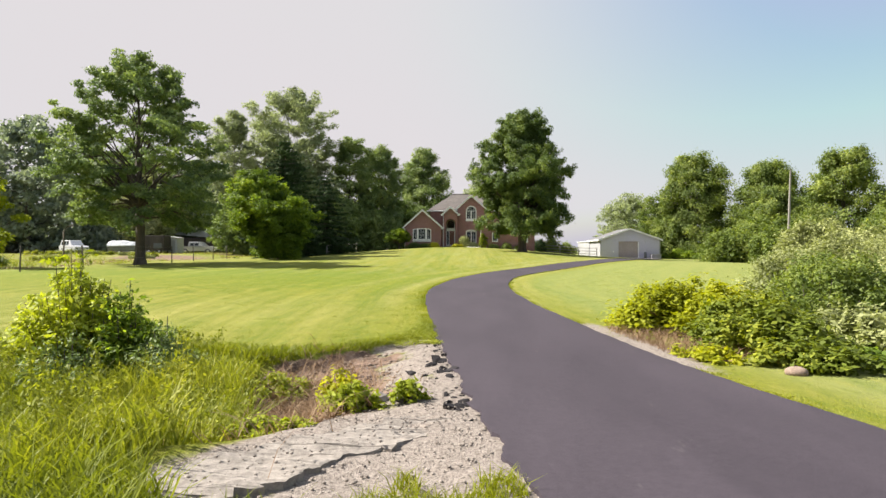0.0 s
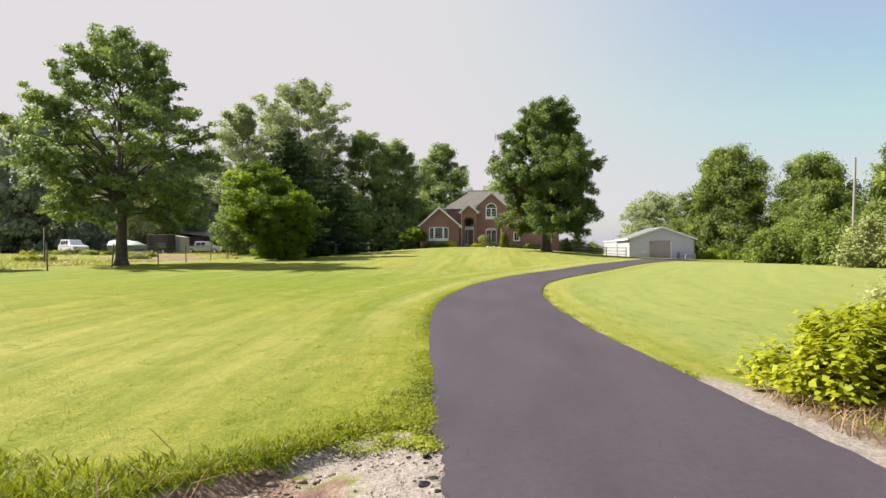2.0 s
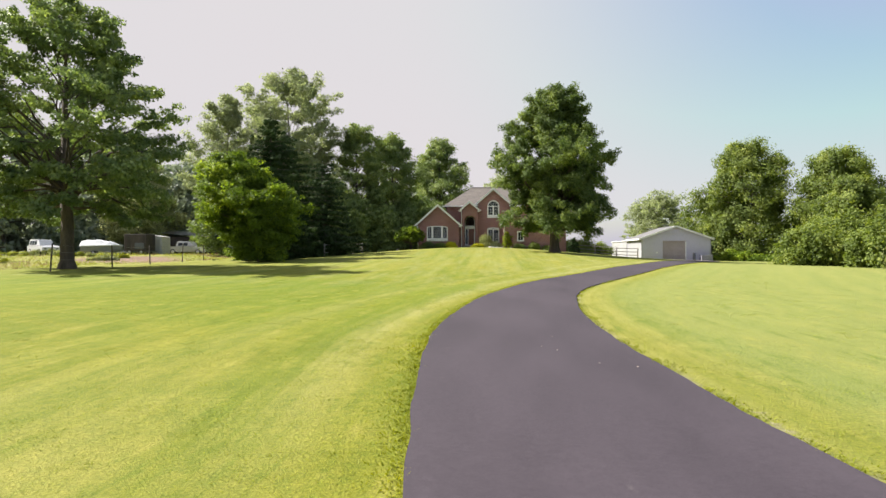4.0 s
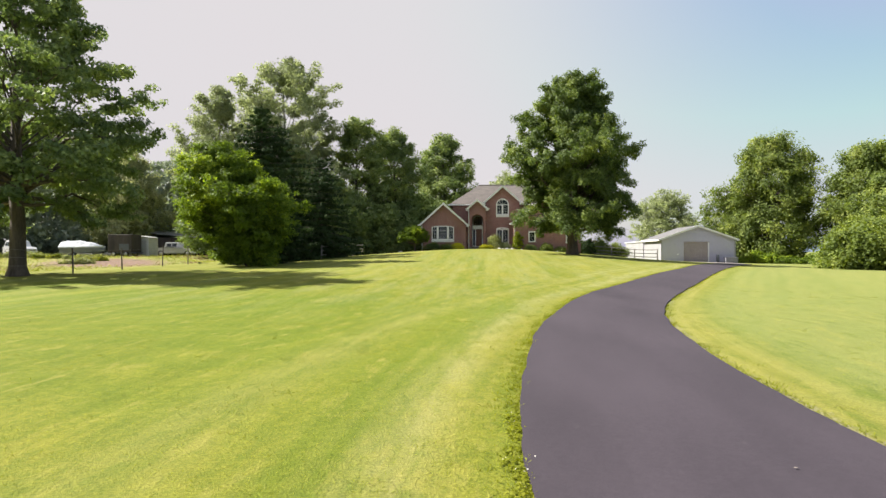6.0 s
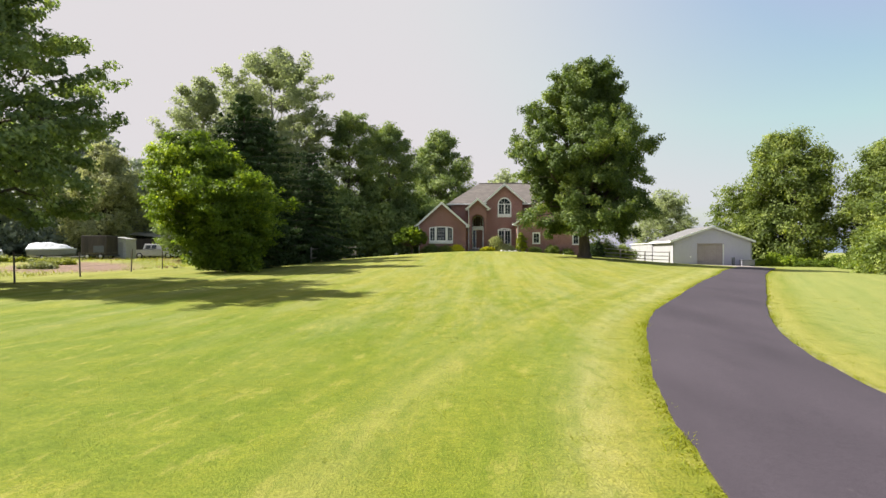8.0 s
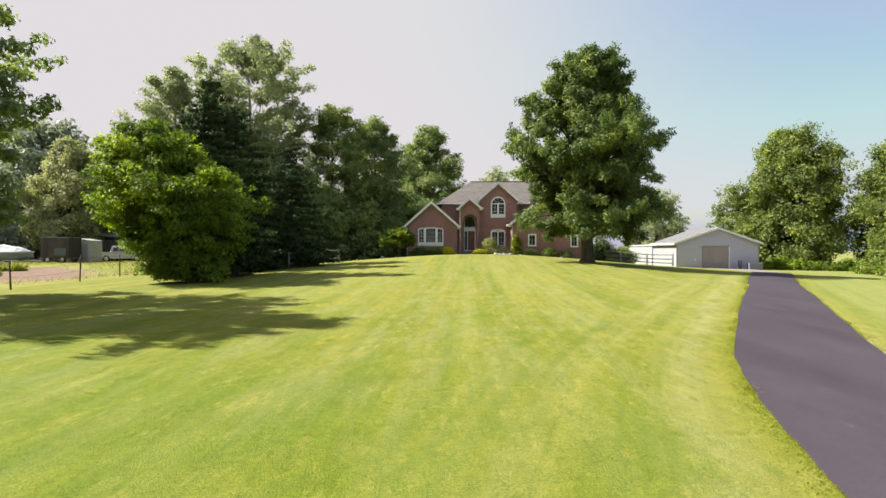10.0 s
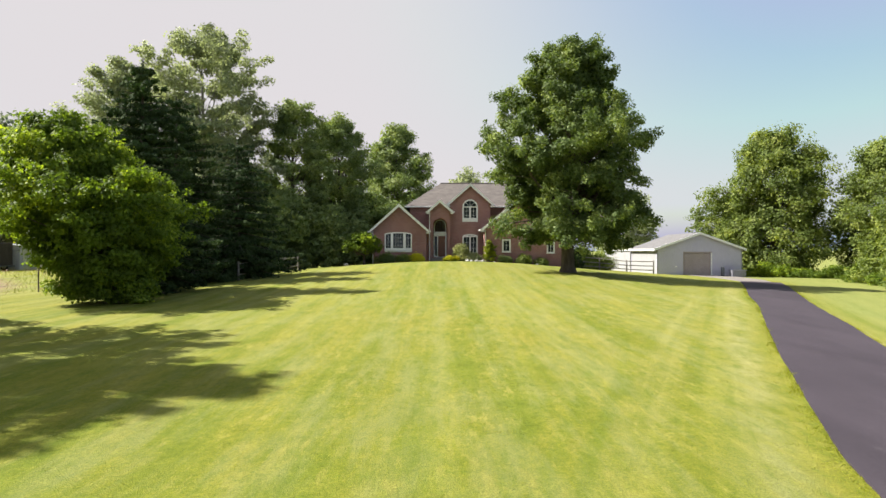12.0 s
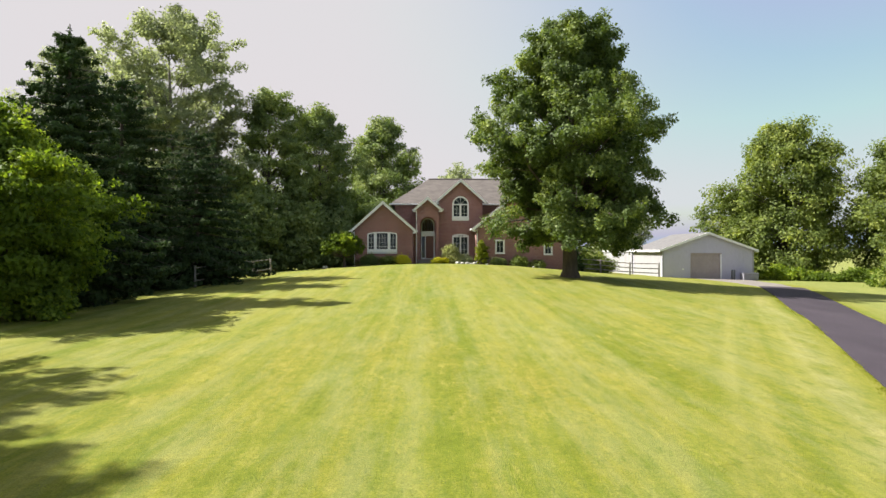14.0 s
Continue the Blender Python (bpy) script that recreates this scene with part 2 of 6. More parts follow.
# lawn and soil: tones by place; mowing rows by the stored distance from the drive
M_GROUND, n, l, p = shader("lawn_and_soil")
a_off = n.new("ShaderNodeAttribute")
a_off.attribute_name = "row"
a_dirt = n.new("ShaderNodeAttribute")
a_dirt.attribute_name = "soil"
a_grav = n.new("ShaderNodeAttribute")
a_grav.attribute_name = "gravel"
a_dry = n.new("ShaderNodeAttribute")
a_dry.attribute_name = "dry"
big = noise_node(n, l, 0.13, 5, 0.6)
mid = noise_node(n, l, 1.3, 5, 0.65)
fine = noise_node(n, l, 38.0, 4, 0.7)
lawn = ramp(n, [(0.25, (0.136, 0.152, 0.013)), (0.5, (0.163, 0.175, 0.018)), (0.75, (0.196, 0.195, 0.029))])
l.new(mid.outputs["Fac"], lawn.inputs[0])
a_lush = n.new("ShaderNodeAttribute")
a_lush.attribute_name = "lush"
lawn2 = ramp(n, [(0.3, (0.9, 0.97, 0.9)), (0.7, (1.1, 1.03, 1.1))])
l.new(big.outputs["Fac"], lawn2.inputs[0])
c = mix(n, l, "MIX", a_lush.outputs["Fac"], lawn.outputs[0], (0.126, 0.163, 0.0115))
c = mix(n, l, "MULTIPLY", 1.0, c, lawn2.outputs[0])
# rows of the mower
gp = n.new("ShaderNodeSeparateXYZ")
l.new(n.new("ShaderNodeNewGeometry").outputs["Position"], gp.inputs[0])
rv = n.new("ShaderNodeCombineXYZ")
l.new(a_off.outputs["Fac"], rv.inputs[0])
along = n.new("ShaderNodeMath")
along.operation = "MULTIPLY"
l.new(gp.outputs[1], along.inputs[0])
along.inputs[1].default_value = 0.022
l.new(along.outputs[0], rv.inputs[1])
streak_edge = noise_node(n, l, 1.4, 4, 0.65, coord=rv.outputs[0])
rv2 = n.new("ShaderNodeCombineXYZ")
l.new(gp.outputs[0], rv2.inputs[0])
l.new(along.outputs[0], rv2.inputs[1])
rv2.inputs[2].default_value = 3.7
streak_far = noise_node(n, l, 1.2, 4, 0.65, coord=rv2.outputs[0])
a_fan = n.new("ShaderNodeAttribute")
a_fan.attribute_name = "fan"
streak = mix(n, l, "MIX", a_fan.outputs["Fac"], streak_edge.outputs["Fac"], streak_far.outputs["Fac"])
rowr = ramp(n, [(0.36, (0.7, 0.84, 0.55)), (0.5, (1.0, 1.0, 1.0)), (0.64, (1.38, 1.27, 1.5))])
l.new(streak, rowr.inputs[0])
c = mix(n, l, "MULTIPLY", 0.48, c, rowr.outputs[0])
# the mower's passes, a cut's width apart, wandering a little
sway = noise_node(n, l, 0.12, 3, 0.5)
lane = n.new("ShaderNodeMath")
lane.operation = "MULTIPLY_ADD"
l.new(sway.outputs["Fac"], lane.inputs[0])
lane.inputs[1].default_value = 3.2
l.new(mix(n, l, "MIX", a_fan.outputs["Fac"], a_off.outputs["Fac"], gp.outputs[0]), lane.inputs[2])
turn_ = n.new("ShaderNodeMath")
turn_.operation = "MULTIPLY"
l.new(lane.outputs[0], turn_.inputs[0])
turn_.inputs[1].default_value = 2 * math.pi / 1.7
beat = n.new("ShaderNodeMath")
beat.operation = "SINE"
l.new(turn_.outputs[0], beat.inputs[0])
lanes = n.new("ShaderNodeMapRange")
lanes.inputs[1].default_value, lanes.inputs[2].default_value = -0.8, 0.8
l.new(beat.outputs[0], lanes.inputs[0])
lane_tone = ramp(n, [(0.0, (0.86, 0.94, 0.78)), (1.0, (1.13, 1.07, 1.18))])
l.new(lanes.outputs[0], lane_tone.inputs[0])
c = mix(n, l, "MULTIPLY", 0.5, c, lane_tone.outputs[0])
# mottling of the cut turf
turf = noise_node(n, l, 8.0, 6, 0.75)
turf_tone = ramp(n, [(0.34, (0.74, 0.84, 0.66)), (0.5, (1.0, 1.0, 1.0)), (0.68, (1.26, 1.18, 1.25))])
l.new(turf.outputs["Fac"], turf_tone.inputs[0])
c = mix(n, l, "MULTIPLY", 0.9, c, turf_tone.outputs[0])
# straw-coloured strips
dn = n.new("ShaderNodeMath")
dn.operation = "MULTIPLY"
dm = n.new("ShaderNodeMapRange")
dm.inputs[1].default_value, dm.inputs[2].default_value = 0.35, 0.62
l.new(streak, dm.inputs[0])
dm.inputs[4].default_value = 0.65
l.new(dm.outputs[0], dn.inputs[0])
l.new(a_dry.outputs["Fac"], dn.inputs[1])
c = mix(n, l, "MIX", dn.outputs[0], c, (0.3, 0.278, 0.092))
# bleached strip of raked clippings beside the drive and faded patches up the slope
a_straw = n.new("ShaderNodeAttribute")
a_straw.attribute_name = "straw"
rake = noise_node(n, l, 2.2, 6, 0.7, stretch=(1.0, 0.4, 1))
rake_m = n.new("ShaderNodeMapRange")
rake_m.inputs[1].default_value, rake_m.inputs[2].default_value, rake_m.inputs[3].default_value = 0.36, 0.56, 0.15
l.new(rake.outputs["Fac"], rake_m.inputs[0])
straw_f = n.new("ShaderNodeMath")
straw_f.operation = "MULTIPLY"
l.new(rake_m.outputs[0], straw_f.inputs[0])
l.new(a_straw.outputs["Fac"], straw_f.inputs[1])
c = mix(n, l, "MIX", straw_f.outputs[0], c, (0.36, 0.325, 0.15))
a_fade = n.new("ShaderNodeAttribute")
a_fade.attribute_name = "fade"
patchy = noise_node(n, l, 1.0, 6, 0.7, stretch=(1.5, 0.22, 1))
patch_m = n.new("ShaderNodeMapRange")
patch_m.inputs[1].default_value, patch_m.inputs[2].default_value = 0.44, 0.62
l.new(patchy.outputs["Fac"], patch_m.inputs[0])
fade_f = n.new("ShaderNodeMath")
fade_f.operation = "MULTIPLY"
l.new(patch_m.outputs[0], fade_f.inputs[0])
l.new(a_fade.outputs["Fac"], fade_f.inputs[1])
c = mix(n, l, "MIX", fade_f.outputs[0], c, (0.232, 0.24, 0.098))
# the cooler, paler lawn across the drive
a_pale = n.new("ShaderNodeAttribute")
a_pale.attribute_name = "pale"
c = mix(n, l, "MIX", a_pale.outputs["Fac"], c, (0.213, 0.24, 0.082))
# tufts of dead grass
tuft = noise_node(n, l, 3.2, 7, 0.72, stretch=(1.3, 0.32, 1))
tm = n.new("ShaderNodeMapRange")
tm.inputs[1].default_value, tm.inputs[2].default_value, tm.inputs[4].default_value = 0.55, 0.7, 0.7
l.new(tuft.outputs["Fac"], tm.inputs[0])
c = mix(n, l, "MIX", tm.outputs[0], c, (0.285, 0.262, 0.06))
lush = n.new("ShaderNodeMapRange")
lush.inputs[1].default_value, lush.inputs[2].default_value, lush.inputs[3].default_value, lush.inputs[4].default_value = 0.32, 0.47, 0.6, 0.0
l.new(tuft.outputs["Fac"], lush.inputs[0])
c = mix(n, l, "MIX", lush.outputs[0], c, (0.095, 0.135, 0.012))
fr = ramp(n, [(0.25, (0.55, 0.6, 0.55)), (0.75, (1.3, 1.26, 1.3))])
l.new(fine.outputs["Fac"], fr.inputs[0])
c = mix(n, l, "MULTIPLY", 1.0, c, fr.outputs[0])
# bare soil and gravel
soil_n = noise_node(n, l, 7.0, 6, 0.7)
soil = ramp(n, [(0.3, (0.08, 0.05, 0.038)), (0.55, (0.2, 0.135, 0.1)), (0.75, (0.33, 0.24, 0.19))])
l.new(soil_n.outputs["Fac"], soil.inputs[0])
grav = ramp(n, [(0.25, (0.11, 0.09, 0.077)), (0.5, (0.25, 0.213, 0.186)), (0.75, (0.39, 0.345, 0.305))])
gn = noise_node(n, l, 22.0, 5, 0.75)
stones_v = n.new("ShaderNodeTexVoronoi")
stones_v.inputs["Scale"].default_value = 64.0
l.new(n.new("ShaderNodeNewGeometry").outputs["Position"], stones_v.inputs["Vector"])
gsum = n.new("ShaderNodeMath")
gsum.operation = "MULTIPLY_ADD"
l.new(stones_v.outputs["Distance"], gsum.inputs[0])
gsum.inputs[1].default_value = -0.2
gadd = n.new("ShaderNodeMath")
gadd.operation = "ADD"
l.new(gn.outputs["Fac"], gadd.inputs[0])
gadd.inputs[1].default_value = 0.08
l.new(gadd.outputs[0], gsum.inputs[2])
l.new(gsum.outputs[0], grav.inputs[0])


def ragged(att, lo, hi):
    s = n.new("ShaderNodeMath")
    s.operation = "MULTIPLY_ADD"
    l.new(soil_n.outputs["Fac"], s.inputs[0])
    s.inputs[1].default_value = 0.9
    l.new(att.outputs["Fac"], s.inputs[2])
    q = n.new("ShaderNodeMapRange")
    q.inputs[1].default_value, q.inputs[2].default_value = lo, hi
    l.new(s.outputs[0], q.inputs[0])
    return q.outputs[0]


c = mix(n, l, "MIX", ragged(a_dirt, 0.85, 1.05), c, soil.outputs[0])
c = mix(n, l, "MIX", ragged(a_grav, 0.72, 1.1), c, grav.outputs[0])
l.new(c, p.inputs["Base Color"])
p.inputs["Roughness"].default_value = 0.95
p.inputs["Specular IOR Level"].default_value = 0.15
hgt = n.new("ShaderNodeMath")
hgt.operation = "MULTIPLY_ADD"
vg = n.new("ShaderNodeMath")
vg.operation = "MULTIPLY"
l.new(stones_v.outputs["Distance"], vg.inputs[0])
l.new(a_grav.outputs["Fac"], vg.inputs[1])
l.new(vg.outputs[0], hgt.inputs[0])
hgt.inputs[1].default_value = -0.3
l.new(fine.outputs["Fac"], hgt.inputs[2])
bump(n, l, hgt.outputs[0], 0.8, 0.03, p)

# sealed asphalt with scuffs and faint tyre tracks
M_ASPHALT, n, l, p = shader("sealed_asphalt")
big = noise_node(n, l, 0.5, 4, 0.6, stretch=(1.6, 0.4, 1))
fine = noise_node(n, l, 130.0, 3, 0.7)
scuff = noise_node(n, l, 2.2, 6, 0.75, stretch=(1.5, 0.5, 1))
r = ramp(n, [(0.3, (0.037, 0.03, 0.038)), (0.7, (0.055, 0.045, 0.056))])
l.new(big.outputs["Fac"], r.inputs[0])
fr = ramp(n, [(0.3, (0.75, 0.75, 0.75)), (0.75, (1.25, 1.25, 1.25))])
l.new(fine.outputs["Fac"], fr.inputs[0])
c = mix(n, l, "MULTIPLY", 1.0, r.outputs[0], fr.outputs[0])
sm = n.new("ShaderNodeMapRange")
sm.inputs[1].default_value, sm.inputs[2].default_value, sm.inputs[4].default_value = 0.64, 0.8, 0.42
l.new(scuff.outputs["Fac"], sm.inputs[0])
c = mix(n, l, "MIX", sm.outputs[0], c, (0.16, 0.14, 0.14))
patch = noise_node(n, l, 16.0, 5, 0.8)
patch_tone = ramp(n, [(0.32, (0.88, 0.88, 0.88)), (0.7, (1.14, 1.13, 1.12))])
l.new(patch.outputs["Fac"], patch_tone.inputs[0])
c = mix(n, l, "MULTIPLY", 1.0, c, patch_tone.outputs[0])
l.new(c, p.inputs["Base Color"])
rr = n.new("ShaderNodeMapRange")
rr.inputs[3].default_value, rr.inputs[4].default_value = 0.8, 0.95
l.new(big.outputs["Fac"], rr.inputs[0])
l.new(rr.outputs[0], p.inputs["Roughness"])
p.inputs["Specular IOR Level"].default_value = 0.2
bump(n, l, fine.outputs["Fac"], 0.35, 0.006, p)


# ---------------------------------------------------------------- building blocks
def raw_mesh(name, verts, faces_flat, size):
    """A mesh from numpy arrays, all faces with the same number of corners."""
    me = bpy.data.meshes.new(name)
    nf = len(faces_flat) // size
    me.vertices.add(len(verts))
    me.vertices.foreach_set("co", np.asarray(verts, dtype=np.float32).ravel())
    me.loops.add(len(faces_flat))
    me.loops.foreach_set("vertex_index", np.asarray(faces_flat, dtype=np.int32))
    me.polygons.add(nf)
    me.polygons.foreach_set("loop_start", np.arange(nf, dtype=np.int32) * size)
    me.update(calc_edges=True)
    return me


def thing(name, label, category, at=(0, 0, 0), turn=0.0, group="", kind=""):
    ob = new(name)
    ob.matrix_world = pose(*at, 0, 0, turn)
    ob.empty_display_size = 0.3
    return tagged(ob, label, category, group, kind)


def part(name, data, material, parent, label=""):
    """ONE mesh object under a thing or a part; data is a bmesh or a mesh, in the thing's own coordinates."""
    if isinstance(data, bmesh.types.BMesh):
        me = bpy.data.meshes.new(name)
        data.to_mesh(me)
        data.free()
    else:
        me = data
    if material is not None and not me.materials:
        me.materials.append(material)
    ob = new(name, me)
    if parent is not None:
        ob.parent = parent
    return tagged(ob, label)


def box(x0, x1, y0, y1, z0, z1, bevel=0.0, bm=None):
    bm = bm or bmesh.new()
    got = bmesh.ops.create_cube(bm, size=1.0)["verts"]
    for v in got:
        v.co = Vector((x0 + (v.co.x + 0.5) * (x1 - x0), y0 + (v.co.y + 0.5) * (y1 - y0), z0 + (v.co.z + 0.5) * (z1 - z0)))
    if bevel:
        edges = list({e for v in got for e in v.link_edges})
        bmesh.ops.bevel(bm, geom=edges, offset=bevel, segments=2, affect="EDGES", profile=0.5)
    return bm


def slab(outline, holes, y0, y1, bm=None):
    """An upright panel in the xz plane from y0 to y1, with openings cut right through."""
    bm = bm or bmesh.new()
    from_poly = [[Vector((x, z, 0)) for x, z in loop] for loop in (outline, *holes)]
    flat = [(v.x, v.y) for loop in from_poly for v in loop]
    tris = geometry.tessellate_polygon(from_poly)
    front = [bm.verts.new((x, y0, z)) for x, z in flat]
    back = [bm.verts.new((x, y1, z)) for x, z in flat]
    for a, b, c in tris:
        bm.faces.new((front[a], front[b], front[c]))
        bm.faces.new((back[c], back[b], back[a]))
    k = 0
    for loop in from_poly:
        m = len(loop)
        for i in range(m):
            a, b = k + i, k + (i + 1) % m
            bm.faces.new((front[a], front[b], back[b], back[a]))
        k += m
    bmesh.ops.recalc_face_normals(bm, faces=bm.faces[:])
    return bm


def prism(section, y0, y1, bm=None):
    """A closed section in xz, drawn out along y."""
    return slab(section, (), y0, y1, bm)


def sweep(points, radii, sides=7, close=True):
    """Arrays of a tapered tube along points."""
    pts = [Vector(q) for q in points]
    vs, fs = [], []
    for i, q in enumerate(pts):
        d = (pts[min(i + 1, len(pts) - 1)] - pts[max(i - 1, 0)]).normalized()
        u = d.orthogonal().normalized() if abs(d.z) > 0.95 else d.cross(Vector((0, 0, 1))).normalized()
        w = d.cross(u)
        for k in range(sides):
            a = 2 * math.pi * k / sides
            vs.append(q + (u * math.cos(a) + w * math.sin(a)) * radii[i])
    for i in range(len(pts) - 1):
        for k in range(sides):
            a, b = i * sides + k, i * sides + (k + 1) % sides
            fs += [a, b, b + sides, a + sides]
    return vs, fs


def tubes(name, runs, sides=7):
    vs, fs = [], []
    for points, radii in runs:
        v, f = sweep(points, radii, sides)
        fs += [i + len(vs) for i in f]
        vs += v
    me = raw_mesh(name, np.array([tuple(v) for v in vs]), np.array(fs), 4)
    me.polygons.foreach_set("use_smooth", np.ones(len(me.polygons), dtype=bool))
    return me


# ---------------------------------------------------------------- the land
EDGE_Y = np.array([-30, 3.0, 4.2, 5.2, 6.4, 8.3, 10.8, 13.2, 16.7, 20.7, 22.9, 25.9, 29.6, 31.9, 35.3, 39.5, 43.7, 46.4, 51.3, 58.9, 63.7, 69.1, 76.0, 84.0])
EDGE_L = np.array([2.0, 0.53, 0.32, 0.15, -0.03, -0.27, -0.58, -0.85, -1.22, -1.5, -1.49, -1.26, -0.82, -0.28, 0.46, 1.77, 3.56, 4.67, 6.82, 10.28, 12.12, 14.56, 17.6, 21.0])
EDGE_R = np.array([14.0, 3.9, 3.68, 3.48, 3.2, 2.74, 2.34, 2.06, 1.62, 1.33, 1.28, 1.34, 1.72, 2.14, 3.08, 4.66, 6.44, 7.56, 9.6, 12.74, 14.9, 17.4, 20.7, 24.2])


def smooth_edge(ys, xs, y):
    """A rounded line through the drive's edge."""
    y = np.asarray(y, dtype=float)
    return sum(np.interp(y + d, ys, xs) for d in (-1.2, -0.6, 0.0, 0.6, 1.2)) / 5


def ease(a, b, v):
    q = np.clip((np.asarray(v, dtype=float) - a) / (b - a), 0, 1)
    return q * q * (3 - 2 * q)


def swell(x, y, k):
    """Slow unevenness of the ground."""
    return np.sin(x * 0.9 * k + 1.3) * np.cos(y * 0.7 * k + 0.4) + 0.5 * np.sin(x * 2.1 * k - y * 1.7 * k)


def lip(x):
    """Where the mown lawn breaks off above the ditch."""
    return np.interp(x, [-14, -6, -4, -3, -2.4, -1.9, -1.3, -0.6], [10.8, 10.0, 9.4, 9.0, 9.2, 9.9, 10.65, 10.95])


def in_ditch(x, y):
    """How far into the ditch beside the road a place lies, 0 to 1."""
    south = np.interp(x, [-14, -4, -1.9, -1.3, -0.7, -0.2], [4.6, 4.3, 4.8, 5.6, 6.0, 6.5])
    v = (y - south) / (lip(x) - south)
    left = ease(0.0, 0.4, v) * (0.25 * ease(1.0, 0.93, v) + 0.75 * ease(0.97, 0.5, v)) * ease(-0.3, -2.6, x)
    right = np.exp(-(((y - 8.6) / 1.6) ** 2)) * ease(4.6, 7.5, x)
    return np.maximum(left, right * 0.6)


def land(x, y):
    x, y = np.asarray(x, dtype=float), np.asarray(y, dtype=float)
    z = 0.05 + 0.0101 * np.clip(y - 8.6, 0, 43) - 0.0055 * np.clip(x, -32, 32)
    z = z + 1.555 * np.exp(-0.5 * (((x + 2.0) / 11.7) ** 2 + ((y - 89.9) / 19.4) ** 2))
    z = z + 0.5 * ease(58, 88, y) * ease(-24, -34, x)
    z = z - 0.62 * in_ditch(x, y) - 0.05 * np.exp(-(((y - 42) / 9) ** 2) - ((x - 4) / 7) ** 2)
    off = np.minimum(np.abs(x - smooth_edge(EDGE_Y, EDGE_L, y)), np.abs(x - smooth_edge(EDGE_Y, EDGE_R, y)))
    inside = (x > smooth_edge(EDGE_Y, EDGE_L, y)) & (x < smooth_edge(EDGE_Y, EDGE_R, y)) & (y < 84)
    calm = np.where(inside, 0, ease(0, 2.0, off))
    return z + 0.012 * swell(x, y, 1.0) * calm


def bare_patch(x, y):
    """The washed-out gravel and soil at the drive's mouth, 0 to 1."""
    left = np.interp(y, [3.3, 3.9, 4.4, 5.0, 5.6, 6.3, 7.2, 8.2, 9.2], [-1.2, -1.8, -2.2, -1.9, -1.6, -1.75, -2.3, -2.7, -2.7])
    d = smooth_edge(EDGE_Y, EDGE_L, y) - x
    return ease(-0.25, 0.2, x - left) * ease(3.3, 3.9, y) * ease(0.0, 0.16, lip(x) - y) * ease(-0.4, -0.1, d)


def axis(parts):
    out = []
    for a, b, step in parts:
        out += list(np.arange(a, b, step))
    return np.array(out + [parts[-1][1]])


gx = axis([(-2600, -700, 380), (-700, -160, 90), (-160, -60, 10), (-60, -24, 2.0), (-24, -9, 0.6), (-9, 6, 0.17), (6, 14, 0.4), (14, 40, 1.2), (40, 120, 8), (120, 700, 80), (700, 2600, 380)])
gy = axis([(-600, -60, 90), (-60, -6, 6), (-6, 2.0, 0.5), (2.0, 14, 0.14), (14, 50, 0.4), (50, 125, 1.25), (125, 260, 9), (260, 900, 80), (900, 3000, 420)])
GX, GY = np.meshgrid(gx, gy)
GZ = land(GX, GY)
bare = bare_patch(GX, GY)
fall = ease(130, 500, np.hypot(GX, GY - 40))
GZ = GZ * (1 - fall) + 0.9 * fall
rough_z = np.array([noise.fractal(Vector((x * 4, y * 4, 0)), 1.0, 2.0, 4) if b > 0.02 else 0.0 for x, y, b in zip(GX.ravel(), GY.ravel(), bare.ravel())]).reshape(GX.shape)
GZ = GZ + bare * (0.035 * rough_z - 0.05 * ease(0.15, 0.9, smooth_edge(EDGE_Y, EDGE_L, GY) - GX))
nx, ny = len(gx), len(gy)
ii, jj = np.meshgrid(np.arange(nx - 1), np.arange(ny - 1))
q0 = (jj * nx + ii).ravel()
g_me = raw_mesh("ground", np.stack([GX.ravel(), GY.ravel(), GZ.ravel()], 1), np.stack([q0, q0 + 1, q0 + nx + 1, q0 + nx], 1).ravel(), 4)
g_me.polygons.foreach_set("use_smooth", np.ones(len(g_me.polygons), dtype=bool))
L, R = smooth_edge(EDGE_Y, EDGE_L, GY), smooth_edge(EDGE_Y, EDGE_R, GY)
fan = ease(20, 34, GY) * ease(2.2, 4.5, L - GX)
row = np.where(GX < (L + R) / 2, L - GX, GX - R)
dist_l, dist_r = L - GX, GX - R
stray = np.array([noise.fractal(Vector((x * 1.6, y * 1.6, 5.0)), 1.0, 2.0, 4) if b > 0.02 else 0.0 for x, y, b in zip(GX.ravel(), GY.ravel(), bare.ravel())]).reshape(GX.shape)
wander = dist_l + 0.55 * stray
dry = np.exp(-((dist_l - 1.0 - 0.15 * np.sin(GY * 0.35)) / 0.5) ** 2) * 0.6 + np.exp(-((dist_l - 2.9) / 0.4) ** 2) * 0.5 * ease(16, 24, GY) + 0.75 * np.exp(-((dist_r - 0.5) / 0.5) ** 2)
dry = dry * ease(13, 20, GY) * ease(75, 60, GY) + 0.75 * np.exp(-((GY - 14.5) / 5.0) ** 2) * ease(-1.2, -3, GX) + 0.5 * np.exp(-((dist_r - 1.0) / 1.2) ** 2) * ease(15, 11, GY) * (GY > 9)
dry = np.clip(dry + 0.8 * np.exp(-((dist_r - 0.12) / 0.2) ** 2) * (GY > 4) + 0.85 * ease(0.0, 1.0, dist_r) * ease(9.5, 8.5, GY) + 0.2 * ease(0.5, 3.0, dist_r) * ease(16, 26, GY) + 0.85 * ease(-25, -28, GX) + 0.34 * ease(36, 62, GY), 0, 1)
